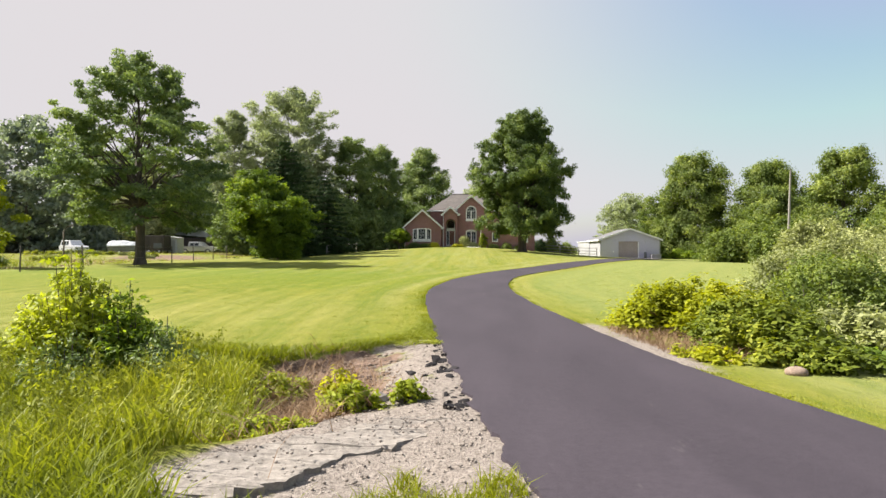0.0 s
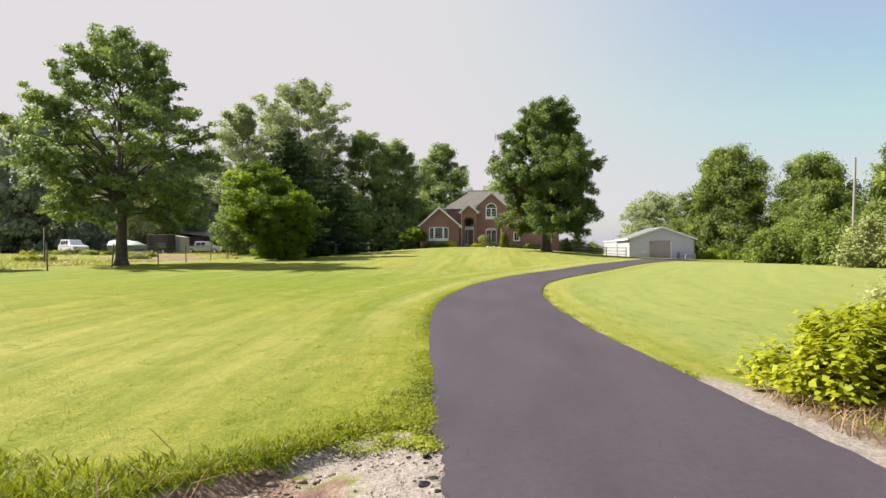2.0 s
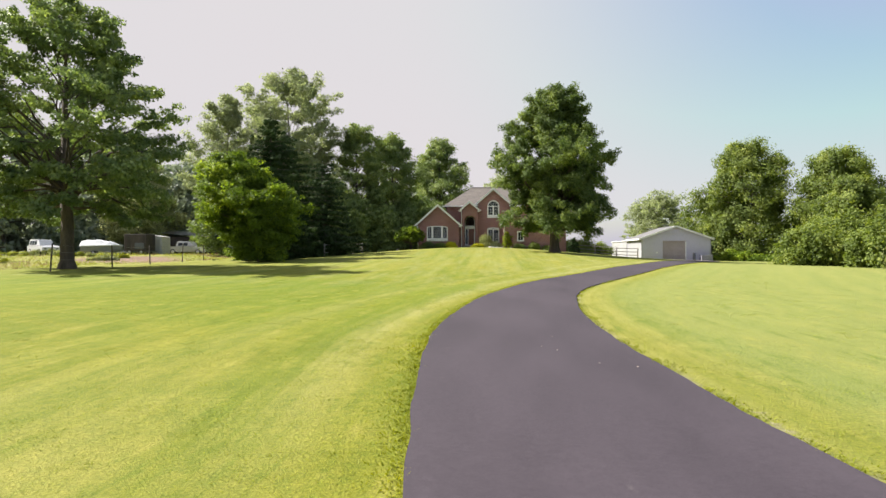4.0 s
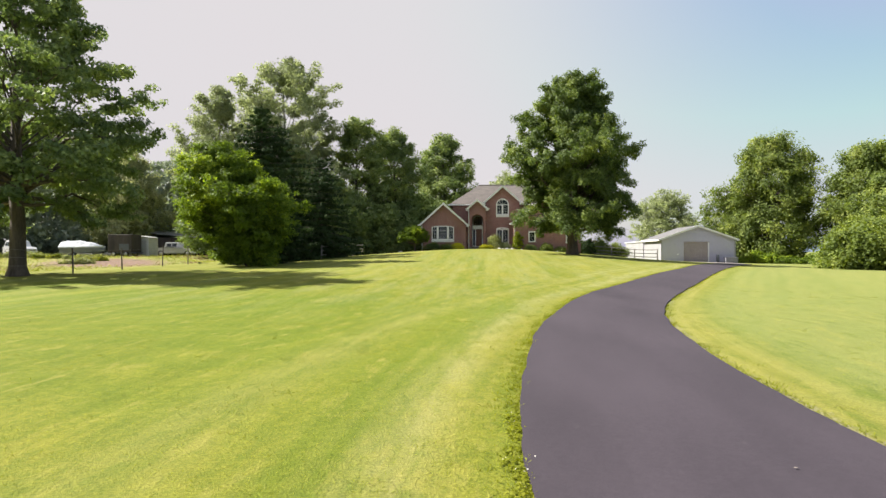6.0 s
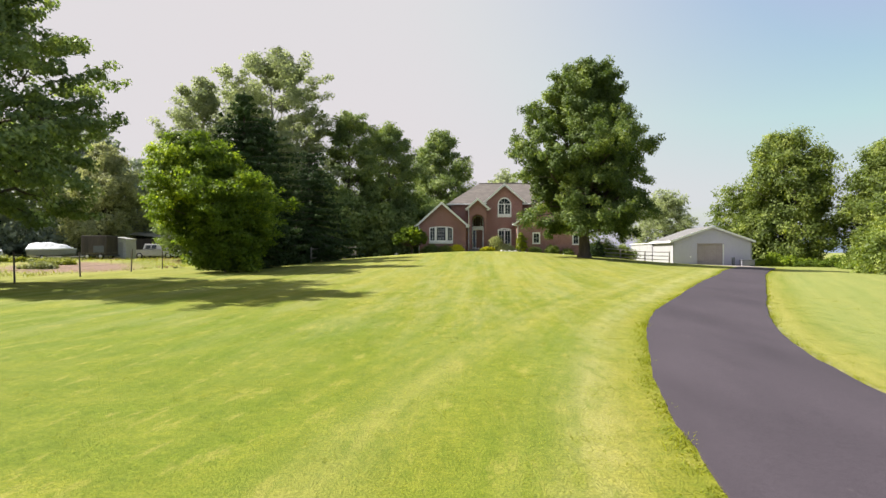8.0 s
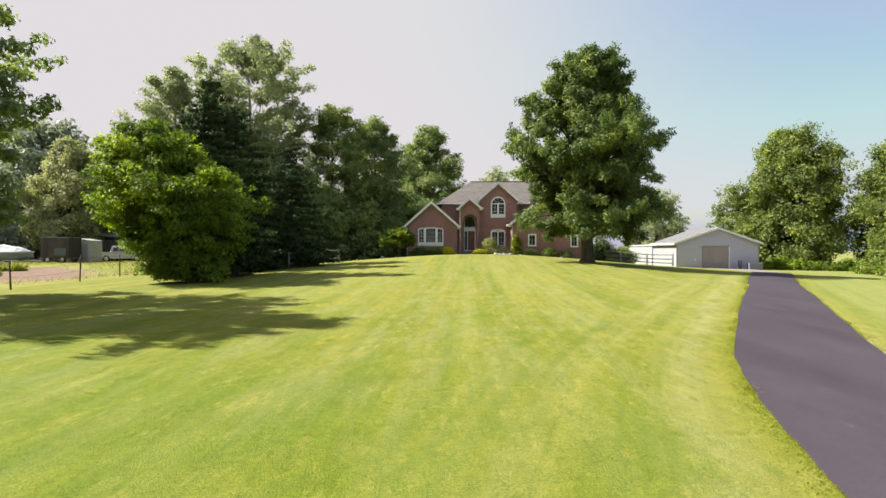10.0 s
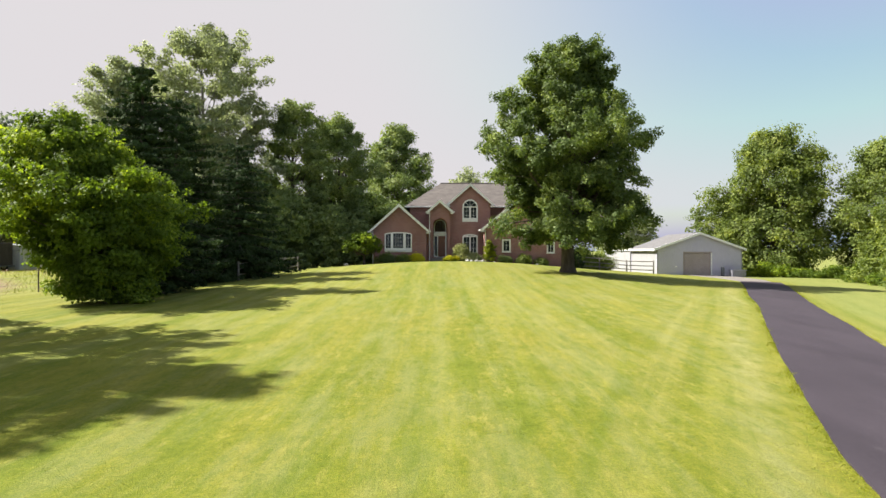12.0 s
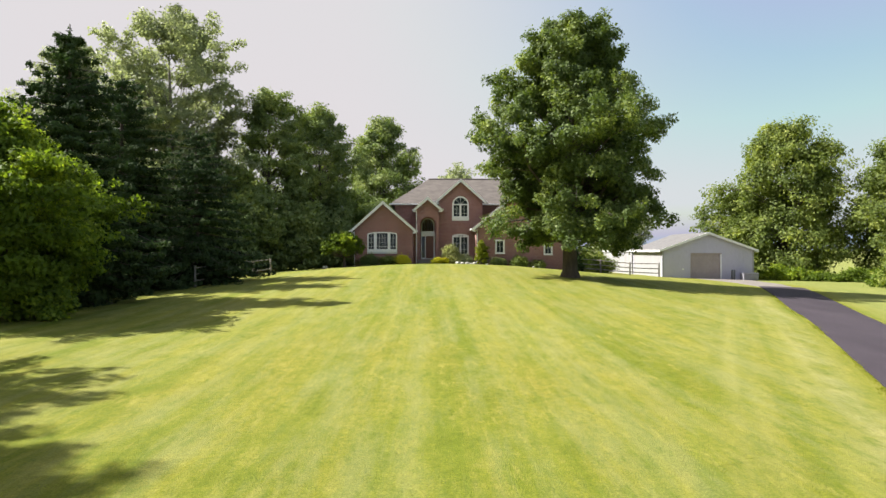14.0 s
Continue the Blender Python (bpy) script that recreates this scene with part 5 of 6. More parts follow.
# ---------------------------------------------------------------- fences and poles
def post_fence(label, pts, height, rails, mat, name="fence", wires=False, thick=0.07, lean=0.03, seed=1):
    r = np.random.RandomState(seed)
    f = thing(name, label, "fence", (pts[0][0], pts[0][1], float(land(*pts[0]))))
    o = np.array([pts[0][0], pts[0][1], float(land(*pts[0]))])
    tops = []
    for x, y in pts:
        b = np.array([x, y, float(land(x, y)) - 0.1]) - o
        hh = height * (0.94 + 0.12 * r.rand())
        t = b + np.array([r.randn() * lean * hh, r.randn() * lean * hh, hh + 0.1])
        part("post", tubes("post", [([b, (b + t) / 2, t - np.array([0, 0, 0.02]), t], [thick, thick * 0.95, thick * 0.9, thick * 0.55])], 7), mat, f)
        tops.append((b, t))
    for (b0, t0), (b1, t1) in zip(tops, tops[1:]):
        for u in rails:
            a, c = b0 + (t0 - b0) * u, b1 + (t1 - b1) * u
            rad = 0.006 if wires else 0.045
            sag = np.array([0, 0, 0.05 if wires else 0.015])
            part("wire" if wires else "rail", tubes("rail", [([a, (a + c) / 2 - sag, c], [rad, rad, rad * 0.9])], 5), M_WIRE if wires else mat, f)
    return f


post_fence("old wire fence on dark weathered posts beside the field", [(-23.9, 33.5), (-23.4, 38.3), (-22.6, 42.8), (-22.6, 48.2), (-23.6, 54.3), (-24.8, 61.4), (-25.6, 67.0)], 1.35, (0.45, 0.7, 0.93), M_POST, wires=True, thick=0.042, lean=0.07, seed=4)
post_fence("grey split-rail fence beside the wood", [(-16.6, 73.6), (-16.35, 77.0), (-16.3, 80.6), (-15.85, 83.2), (-15.85, 88.4)], 1.3, (0.35, 0.62, 0.88), M_RAIL, thick=0.075, seed=5)
post_fence("grey three-rail fence between house and garage", [(17.75, 95.4), (15.2, 95.8), (12.6, 96.2), (10.0, 96.6)], 1.25, (0.3, 0.6, 0.92), M_RAIL, thick=0.07, lean=0.01, seed=6)
pole = thing("utility_pole", "pale grey wooden utility pole rising from the thicket", "pole", (25.85, 55.0, float(land(25.85, 55.0)) - 0.2))
part("shaft", tubes("shaft", [([(-0.1, 0, 0), (-0.02, 0, 3.5), (0.1, 0, 7.2), (0.13, 0, 8.0)], [0.12, 0.1, 0.075, 0.065])], 10), M_POLE, pole)
part("cap", tubes("cap", [([(0.13, 0, 7.98), (0.13, 0, 8.12), (0.13, 0, 8.13)], [0.06, 0.04, 0.005])], 8), M_POST, pole)
yard_pole = thing("yard_pole", "short dark pole with a yard lamp at the field fence", "pole", (-33.4, 52.0, float(land(-33.4, 52.0)) - 0.1))
part("shaft", tubes("shaft", [([(0, 0, 0), (0, 0, 2.6), (0.3, 0, 2.95), (0.8, 0, 3.05)], [0.07, 0.06, 0.05, 0.045])], 7), M_POST, yard_pole)


# ---------------------------------------------------------------- field behind the fence: vehicles and sheds
def wheel(parent, x, y, r, w=0.22):
    t = part("wheel", tubes("tyre", [([(x, y - w / 2, r), (x, y - w / 2, r), (x, y - w / 2 + 0.03, r), (x, y + w / 2 - 0.03, r), (x, y + w / 2, r), (x, y + w / 2 + 0.001, r)], [0.02, r * 0.93, r, r, r * 0.93, 0.02])], 18), M_TYRE, parent, "black rubber tyre")
    part("rim", tubes("rim", [([(x, y - w / 2 - 0.012, r), (x, y - w / 2 - 0.01, r), (x, y - w / 2 + 0.02, r)], [0.02, r * 0.58, r * 0.62])], 14), M_RIM, t, "dull metal rim")


def vehicle(label, x, y, turn, side, cabin, length, width, m_paint, name, category, r=0.36, axles=(0.8, 3.6)):
    """A parked car: lower body, cabin with panes, wheels, lamps, bumpers. side and cabin: outlines in xz."""
    v = thing(name, label, category, (x, y, float(land(x, y))), turn)
    b = slab(side, [], -width / 2, width / 2)
    bmesh.ops.bevel(b, geom=[e for e in b.edges if abs(e.verts[0].co.y - e.verts[1].co.y) < 0.01], offset=0.06, segments=2, affect="EDGES")
    body = part("body", b, m_paint, v)
    cw = width * 0.44
    c = slab(cabin, [], -cw, cw)
    zr = max(q[1] for q in cabin)
    for vert in c.verts:
        if vert.co.z > zr - 0.1:
            vert.co.y *= 0.84
    bmesh.ops.bevel(c, geom=c.edges[:], offset=0.04, segments=1, affect="EDGES")
    part("cabin", c, m_paint, v)
    xs = [q[0] for q in cabin]
    z0 = min(q[1] for q in cabin)
    n_p = 3 if name == "suv" else 2
    lo, hi = sorted(xs)[1] + 0.12, sorted(xs)[-2] - 0.12
    for s in (-1, 1):
        for k in range(n_p):
            a, d = lo + (hi - lo) * k / n_p + 0.05, lo + (hi - lo) * (k + 1) / n_p - 0.05
            g = slab([(a, z0 + 0.1), (d, z0 + 0.1), (d, zr - 0.12), (a, zr - 0.12)], [], s * cw * 0.97 - 0.02, s * cw * 0.97 + 0.02)
            for vert in g.verts:
                if vert.co.z > zr - 0.2:
                    vert.co.y = vert.co.y * 0.87 + s * 0.0
            part("side_window", g, M_GLASS, v, "dark side glass")
    for ax in axles:
        for s in (-1, 1):
            wheel(v, ax, s * (width / 2 - 0.1), r)
    part("bumper", box(-0.06, 0.1, -width * 0.46, width * 0.46, 0.38, 0.56, 0.03), M_CHROME, v, "grey metal bumper")
    part("bumper", box(length - 0.1, length + 0.06, -width * 0.46, width * 0.46, 0.38, 0.56, 0.03), M_CHROME, v, "grey metal bumper")
    for s in (-1, 1):
        part("headlight", box(length - 0.08, length + 0.012, s * width * 0.34 - 0.12, s * width * 0.34 + 0.12, 0.66, 0.82, 0.02), M_CHROME, v, "clear headlight")
        part("tail_lamp", box(-0.012, 0.06, s * width * 0.4 - 0.07, s * width * 0.4 + 0.07, 0.7, 0.95, 0.02), M_REDLAMP, v, "red tail lamp")
    return v


vehicle("silver crew-cab pickup truck parked by the sheds", -44.6, 98.2, 0, [(0, 0.35), (5.0, 0.35), (5.0, 0.85), (4.6, 1.0), (3.5, 1.08), (0, 1.05)], [(1.25, 1.05), (3.55, 1.08), (2.9, 1.68), (1.4, 1.7)], 5.0, 1.85, M_CARSILVER, "pickup_truck", "truck", axles=(0.95, 4.05)).scale = (1.12, 1.1, 1.05)
vehicle("white sport utility vehicle parked in the field", -55.2, 86.5, -35, [(0, 0.4), (4.7, 0.4), (4.7, 0.9), (4.4, 1.05), (3.4, 1.12), (0, 1.12)], [(0.1, 1.1), (3.5, 1.1), (2.75, 1.8), (0.3, 1.82)], 4.7, 1.9, M_CARWHITE, "suv", "car", r=0.38, axles=(0.9, 3.8))
boat = thing("boat", "boat under a pale cover on a trailer", "boat", (-48.5, 85.5, float(land(-47, 85.5)) - 0.04))
hull = bmesh.new()
ribs = []
for k in range(11):
    u = k / 10
    w = 1.05 * (1 - max(0, (u - 0.45) / 0.55) ** 2.2)
    keel = 0.32 + 0.4 * max(0, (u - 0.6) / 0.4) ** 2
    ribs.append([hull.verts.new((u * 5.6, y, z)) for y, z in ((-w, 1.15 + 0.12 * u), (-w * 0.8, keel + 0.25), (0, keel), (w * 0.8, keel + 0.25), (w, 1.15 + 0.12 * u))])
for a, b in zip(ribs, ribs[1:]):
    for i in range(4):
        hull.faces.new((a[i], a[i + 1], b[i + 1], b[i]))
hull.faces.new(ribs[0])
bmesh.ops.solidify(hull, geom=hull.faces[:], thickness=0.04)
part("hull", hull, M_CARBLUE, boat, "blue-grey boat hull")
cover = bmesh.new()
ribs = []
for k in range(11):
    u = k / 10
    w = 1.09 * (1 - max(0, (u - 0.45) / 0.55) ** 2.2) + 0.02
    top = 1.22 + 0.78 * max(0.0, 1 - ((u - 0.28) / 0.74) ** 2) + 0.05 * math.sin(u * 19)
    ribs.append([cover.verts.new((u * 5.65, y, z)) for y, z in ((-w, 1.08 + 0.12 * u), (-w, 1.22 + 0.12 * u), (-w * 0.5, top - 0.1), (0, top), (w * 0.5, top - 0.1), (w, 1.22 + 0.12 * u), (w, 1.08 + 0.12 * u))])
for a, b in zip(ribs, ribs[1:]):
    for i in range(6):
        cover.faces.new((a[i], b[i], b[i + 1], a[i + 1]))
cover.faces.new(ribs[0][::-1])
part("cover", cover, M_TARP, boat, "pale grey fabric boat cover")
part("trailer_frame", box(0.3, 6.6, -0.06, 0.06, 0.36, 0.46, 0.01), M_CHROME, boat)
for s in (-1, 1):
    part("trailer_rail", box(0.4, 4.4, s * 0.7 - 0.04, s * 0.7 + 0.04, 0.38, 0.47, 0.01), M_CHROME, boat)
    wheel(boat, 2.0, s * 0.95, 0.3)
boat.scale = (0.84, 0.84, 0.92)
for nm, lab, x, y, w, d, h, mat, rm in (("dark_trailer", "dark brown enclosed farm trailer", -46.5, 90.5, 2.9, 2.2, 2.6, M_DARKSHED, M_DARKSHED),):
    tr = thing(nm, lab, "trailer", (x, y, float(land(x, y))))
    part("body", box(0, w, 0, d, 0.5, h, 0.05), mat, tr)
    part("side_panel", box(1.4, w - 0.3, -0.02, -0.002, 0.75, 1.5, 0.005), M_BIN, tr, "grey patched panel")
    part("bed", box(-0.3, w + 0.3, 0.1, d - 0.1, 0.38, 0.495, 0.02), M_BIN, tr)
    for ax in (0.7, w - 0.7):
        for yy in (0.12, d - 0.12):
            wheel(tr, ax, yy, 0.32)
ws = thing("storage_shed", "small white metal storage shed with double doors", "shed", (-45.6, 93.0, float(land(-44, 93)) - 0.03))
part("wall_shell", box(0, 2.75, 0, 2.2, 0, 2.3, 0.02), M_CARWHITE, ws)
part("roof", prism([(-0.1, 2.31), (2.85, 2.31), (1.37, 2.55)], -0.12, 2.3), M_METALROOF, ws)
for a in (0.3, 1.4):
    part("door_leaf", box(a, a + 1.05, -0.035, -0.002, 0.06, 1.95, 0.01), M_SIDING_DIMMED, ws)
part("track", box(0.2, 2.55, -0.06, -0.002, 1.97, 2.03), M_RIM, ws)
barn = thing("pole_barn", "long low barn with a dark boarded front and a pale metal roof", "barn", (-49.0, 104.0, float(land(-44, 104)) - 0.05))
part("back_wall", box(0, 13.5, 6.0, 6.15, 0, 3.4), M_DARKSHED, barn)
part("end_wall", box(0, 0.15, 0.1, 5.99, 0, 3.2), M_DARKSHED, barn)
part("end_wall", box(13.35, 13.5, 0.1, 5.99, 0, 2.9), M_DARKSHED, barn)
# dark boards across the whole front, from 0.35 m up to the eave
part("front_boards", box(0, 13.5, 0.0, 0.08, 0.35, 2.6), M_DARKSHED, barn)
for k in range(5):
    part("post", box(k * 3.3, k * 3.3 + 0.16, -0.1, -0.005, 0, 2.6), M_POST, barn)
rf = bmesh.new()
for xx, zz in ((-0.4, 3.55), (13.9, 2.35)):
    for yy, dz in ((-0.6, -0.35), (6.5, 0.55)):
        rf.verts.new((xx, yy, zz + dz))
rf.verts.ensure_lookup_table()
rf.faces.new((rf.verts[0], rf.verts[2], rf.verts[3], rf.verts[1]))
bmesh.ops.solidify(rf, geom=rf.faces[:], thickness=0.08)
part("roof", rf, M_METALROOF, barn, "pale corrugated metal roof")

# ---------------------------------------------------------------- planting round the house
tree("weeping ornamental tree clipped like an umbrella", -10.5, 92.2, 2.95, [(0, 1.75), (0.35, 1.75), (0.7, 1.45), (1, 0.6)], 1.25, 0.11, 64, 0.34, 19000, 0.07, M_LEAF_SUNLIME, 301, name="weeping_tree", droop=0.8, flat=1.15, inner=0.25, loose=0.1, low=0.75)
BED = "foundation shrubs"
for lab, x, y, sz, m, sd in (("low dark shrub under the bay window", -8.6, 93.9, (0.9, 0.6, 1.15), M_LEAF_WOOD, 311), ("low rounded golden-green shrub under the bay window", -7.0, 93.9, (0.8, 0.6, 0.85), M_LEAF_RIGHT, 313), ("golden-green shrub beside the porch step", -5.7, 94.0, (0.6, 0.5, 0.9), M_LEAF_GOLD, 315),
                             ("rounded green shrub below the stair window", -1.25, 94.6, (0.95, 0.8, 1.85), M_LEAF_OLIVE, 317), ("pale leafy shrub beside the stair window", -0.1, 94.6, (0.8, 0.6, 0.95), M_LEAF_POPLAR, 319),
                             ("airy rose bush against the brick wing", 4.8, 93.7, (0.75, 0.5, 1.0), M_LEAF_RIGHT, 321), ("low green shrub against the brick wing", 6.3, 93.8, (0.5, 0.4, 0.45), M_LEAF_RIGHT, 323), ("low green shrub against the brick wing", 2.9, 93.8, (0.5, 0.4, 0.5), M_LEAF_WOOD, 325)):
    bush(lab, x, y, sz, 16, 0.36, 5000, 0.06, m, sd, group=BED)
for x, y, q in ((-5.35, 93.4, 0.4), (-2.45, 93.4, 0.5), (-1.9, 93.7, 0.3)):
    bush("clump of yellow-green strap leaves", x, y, (q, q * 0.8, 0.6), 10, 0.22, 2600, 0.075, M_LEAF_GOLD, int(400 + x * 10), name="lily_clump", slim=0.22, category="plant", group="lily clumps")
t = tree("narrow golden columnar evergreen", 1.35, 93.6, 2.25, [(0, 0.4), (0.3, 0.52), (0.7, 0.42), (1, 0.12)], 0.1, 0.06, 26, 0.28, 8000, 0.05, M_LEAF_LIME, 331, name="columnar_evergreen")
tree("dark conical evergreen near the garage fence", 9.4, 92.6, 1.9, [(0, 0.8), (0.4, 0.7), (0.8, 0.35), (1, 0.1)], 0.1, 0.06, 26, 0.32, 8000, 0.05, M_NEEDLE, 333, name="conical_evergreen")
for x, y, q, h, sd in ((12.0, 103.5, 1.8, 2.6, 341), (14.6, 104.5, 1.6, 2.2, 343), (9.8, 102.5, 1.5, 2.2, 345)):
    bush("leafy green shrub behind the rail fence", x, y, (q, q * 0.8, h), 20, 0.6, 9000, 0.09, M_LEAF_RIGHT, sd, group="shrubs behind the rail fence")
r = np.random.RandomState(9)
for k in range(9):
    x = (-12.2, -0.75, -0.35, 0.1, 0.45, 0.75, 5.9, 6.4, 1.8)[k]
    y = (92.6, 93.4, 93.5, 93.4, 93.55, 93.5, 93.2, 93.3, 93.1)[k]
    q = (0.26, 0.2, 0.16, 0.2, 0.14, 0.2, 0.12, 0.12, 0.1)[k]
    bm = bmesh.new()
    bmesh.ops.create_icosphere(bm, subdivisions=2, radius=q)
    for v in bm.verts:
        v.co *= 1 + 0.25 * noise.noise(v.co * 6 + Vector((k, 0, 0)))
        v.co.z *= 0.65
    st = part("stone", bm, M_WHITESTONE, None)
    st.location = (x, y, float(land(x, y)) + q * 0.35)
    tagged(st, "pale rounded garden stone in the flower bed", "stone", "garden stones")

# ---------------------------------------------------------------- right thicket and shrubs by the drive
for k, (x, y, sx, sy, sz, m) in enumerate(((26.4, 68.5, 3.0, 3.0, 3.6, M_LEAF_RIGHT), (28.6, 61.0, 3.2, 3.4, 4.6, M_LEAF_RIGHT), (27.6, 54.0, 3.0, 3.2, 3.9, M_LEAF_OLIVE), (30.5, 71.5, 3.2, 3.0, 5.0, M_LEAF_RIGHT), (32.5, 78.0, 3.4, 3.0, 5.2, M_LEAF_RIGHT), (31.5, 48.5, 3.4, 3.2, 4.8, M_LEAF_RIGHT), (26.8, 46.5, 2.8, 2.8, 2.9, M_LEAF_OLIVE), (34.0, 84.0, 3.2, 3.2, 5.0, M_LEAF_RIGHT), (31.0, 40.0, 3.2, 3.2, 4.2, M_LEAF_OLIVE), (34.5, 54.5, 3.2, 3.4, 6.2, M_LEAF_RIGHT))):
    bush("tall leafy thicket shrub at the lawn's edge", x, y, (sx, sy, sz), 60, 0.75, 17000, 0.13, m, 500 + 2 * k, group="thicket shrubs", stems=7, inner=0.15, droop=0.6)
for k, (x, y) in enumerate(((28.6, 98.5), (29.9, 97.3), (31.2, 96.6), (32.6, 96.2), (33.9, 95.4), (35.2, 94.6), (36.6, 93.6), (38.0, 92.4), (36.2, 90.2), (34.6, 88.0), (32.0, 85.5), (30.4, 80.5), (28.6, 75.5))):
    bush("low bright weedy shrub along the tree line", x, y, (1.3, 1.1, 0.8 + 0.25 * (k * 7 % 4)), 22, 0.34, 4000, 0.09, M_LEAF_SUNLIME, 540 + 2 * k, group="weedy shrubs")
for k, (x, y, sx, sz, m) in enumerate(((9.6, 20.0, 1.6, 1.55, M_LEAF_OLIVE), (12.6, 22.5, 2.0, 2.3, M_LEAF_OLIVE), (12.0, 17.2, 1.8, 2.0, M_LEAF_OLIVE), (15.5, 20.5, 2.2, 2.6, M_LEAF_OLIVE), (8.6, 16.0, 1.5, 1.5, M_LEAF_RIGHT), (10.6, 13.0, 1.6, 1.55, M_LEAF_OLIVE), (14.5, 14.5, 2.0, 2.0, M_LEAF_OLIVE), (17.5, 26.0, 2.4, 2.6, M_LEAF_OLIVE))):
    bush("grey-green olive-leaved shrub beside the drive's mouth", x, y, (sx, sx, sz), 44, 0.36, 19000, 0.045, m, 570 + 2 * k, group="olive shrubs", stems=14, inner=0.15, droop=0.7)
bush("low spreading yellow-leaved shrub beside the drive", 3.98, 12.35, (1.42, 1.75, 0.98), 72, 0.2, 19000, 0.045, M_LEAF_YELLOW, 601, stems=18, m_stem=M_STRAW, slim=0.62, droop=1.3, corners=4, inner=0.15)
# same shrub's shaded half; the darker leaf colour carries the shade
bush("shaded side of the yellow shrub beside the drive, shade put into its leaf colour", 4.35, 10.1, (1.05, 1.35, 0.9), 54, 0.2, 15000, 0.042, M_LEAF_YELLOW_SHADE, 603, stems=18, m_stem=M_STRAW, slim=0.62, droop=1.2, corners=4, inner=0.15)
bush("low bramble in shaded leaf colour trailing towards the road", 4.5, 8.7, (0.75, 0.6, 0.42), 26, 0.14, 4200, 0.046, M_LEAF_YELLOW_SHADE, 605, stems=12, m_stem=M_STRAW, droop=1.0, corners=4, inner=0.15)
bush("low yellow bramble shoots at the asphalt's edge", 3.25, 9.25, (0.42, 0.5, 0.22), 16, 0.09, 1500, 0.04, M_LEAF_YELLOW, 641, stems=12, m_stem=M_STRAW, droop=1.0, corners=4, inner=0.1)
bush("low bright green bramble beside the drive", 5.9, 9.3, (0.9, 0.7, 0.34), 28, 0.13, 4200, 0.042, M_LEAF_SUNLIME, 607, stems=14, m_stem=M_STRAW, droop=0.9, corners=4, inner=0.1)
bush("bright green weedy shrub beside the drive", 6.6, 11.4, (1.2, 1.2, 0.6), 40, 0.2, 9000, 0.046, M_LEAF_OLIVE, 609, stems=14, droop=0.8, corners=4, inner=0.1)
bm = bmesh.new()
bmesh.ops.create_icosphere(bm, subdivisions=3, radius=0.13)
for v in bm.verts:
    v.co *= 1 + 0.3 * noise.noise(v.co * 4 + Vector((3, 1, 0)))
    v.co.z *= 0.6
boulder = part("boulder", bm, M_BROWNSTONE, None)
boulder.location = (3.95, 8.2, float(land(3.95, 8.2)) + 0.03)
tagged(boulder, "rounded brown field stone beside the bramble", "stone")
sapling_clump("upright leafy saplings beside the drive's mouth", 8.8, 12.2, 1.2, 1.6, 26, 9000, 0.05, M_LEAF_OLIVE, 625)
sapling_clump("upright leafy saplings beside the drive's mouth", 7.0, 13.8, 0.9, 1.3, 20, 7000, 0.05, M_LEAF_RIGHT, 627)
sapling_clump("upright leafy sapling clump growing from the ditch", -5.75, 9.25, 0.85, 1.85, 46, 17000, 0.05, M_LEAF_LIME, 611)
sapling_clump("leafy sapling clump growing from the ditch", -4.95, 9.1, 0.65, 1.25, 32, 10000, 0.045, M_LEAF_SUNLIME, 613)
sapling_clump("low dark leafy clump growing from the ditch", -4.25, 8.8, 0.5, 0.8, 24, 8000, 0.032, M_LEAF_WOOD, 629)
sapling_clump("low dark leafy clump growing from the ditch", -5.35, 8.4, 0.6, 0.85, 26, 9000, 0.032, M_LEAF_WOOD, 635)
bush("yellow-green bramble in the gravel washout", -1.5, 7.35, (0.26, 0.26, 0.5), 24, 0.085, 1500, 0.034, M_LEAF_GOLD, 615, stems=12, slim=0.6, corners=4, inner=0.1, droop=0.9)
bush("yellow-green bramble in the gravel washout", -1.2, 6.5, (0.36, 0.2, 0.27), 20, 0.075, 1200, 0.032, M_LEAF_LIME, 617, stems=12, slim=0.6, corners=4, inner=0.1, droop=0.9)
bush("yellow-green bramble in the gravel washout", -0.66, 6.6, (0.19, 0.16, 0.24), 14, 0.065, 650, 0.03, M_LEAF_LIME, 637, stems=8, slim=0.6, corners=4, inner=0.1, droop=0.9)
bush("yellow-green bramble in the gravel washout", -1.8, 5.9, (0.5, 0.22, 0.24), 22, 0.075, 1300, 0.032, M_LEAF_LIME, 619, stems=10, slim=0.6, corners=4, inner=0.1, droop=0.9)
bush("sparse-leaved bramble hanging into the ditch", -2.45, 8.2, (0.5, 0.4, 0.3), 20, 0.1, 1100, 0.03, M_WEED, 643, stems=14, slim=0.5, corners=4, inner=0.1, droop=0.6, m_stem=M_STRAW)
bush("dark low shrub at the field fence", -31.5, 41.0, (1.2, 1.0, 0.8), 18, 0.35, 6000, 0.07, M_LEAF_WOOD, 621)
for k, (x, y, q) in enumerate(((-37.0, 72.5, 1.0), (-40.5, 77.0, 1.1), (-45.0, 79.0, 1.3), (-34.0, 66.0, 0.8), (-38.5, 58.0, 0.9), (-50.5, 82.0, 2.0), (-54.0, 80.0, 1.6))):
    bush("rough sunlit weeds in the field", x, y, (q * 1.8, q, q * 0.4), 18, 0.26, 4000, 0.07, M_LEAF_OLIVE if k % 2 else M_WEED, 630 + 2 * k, group="field weeds", name="weed_clump", category="plant")


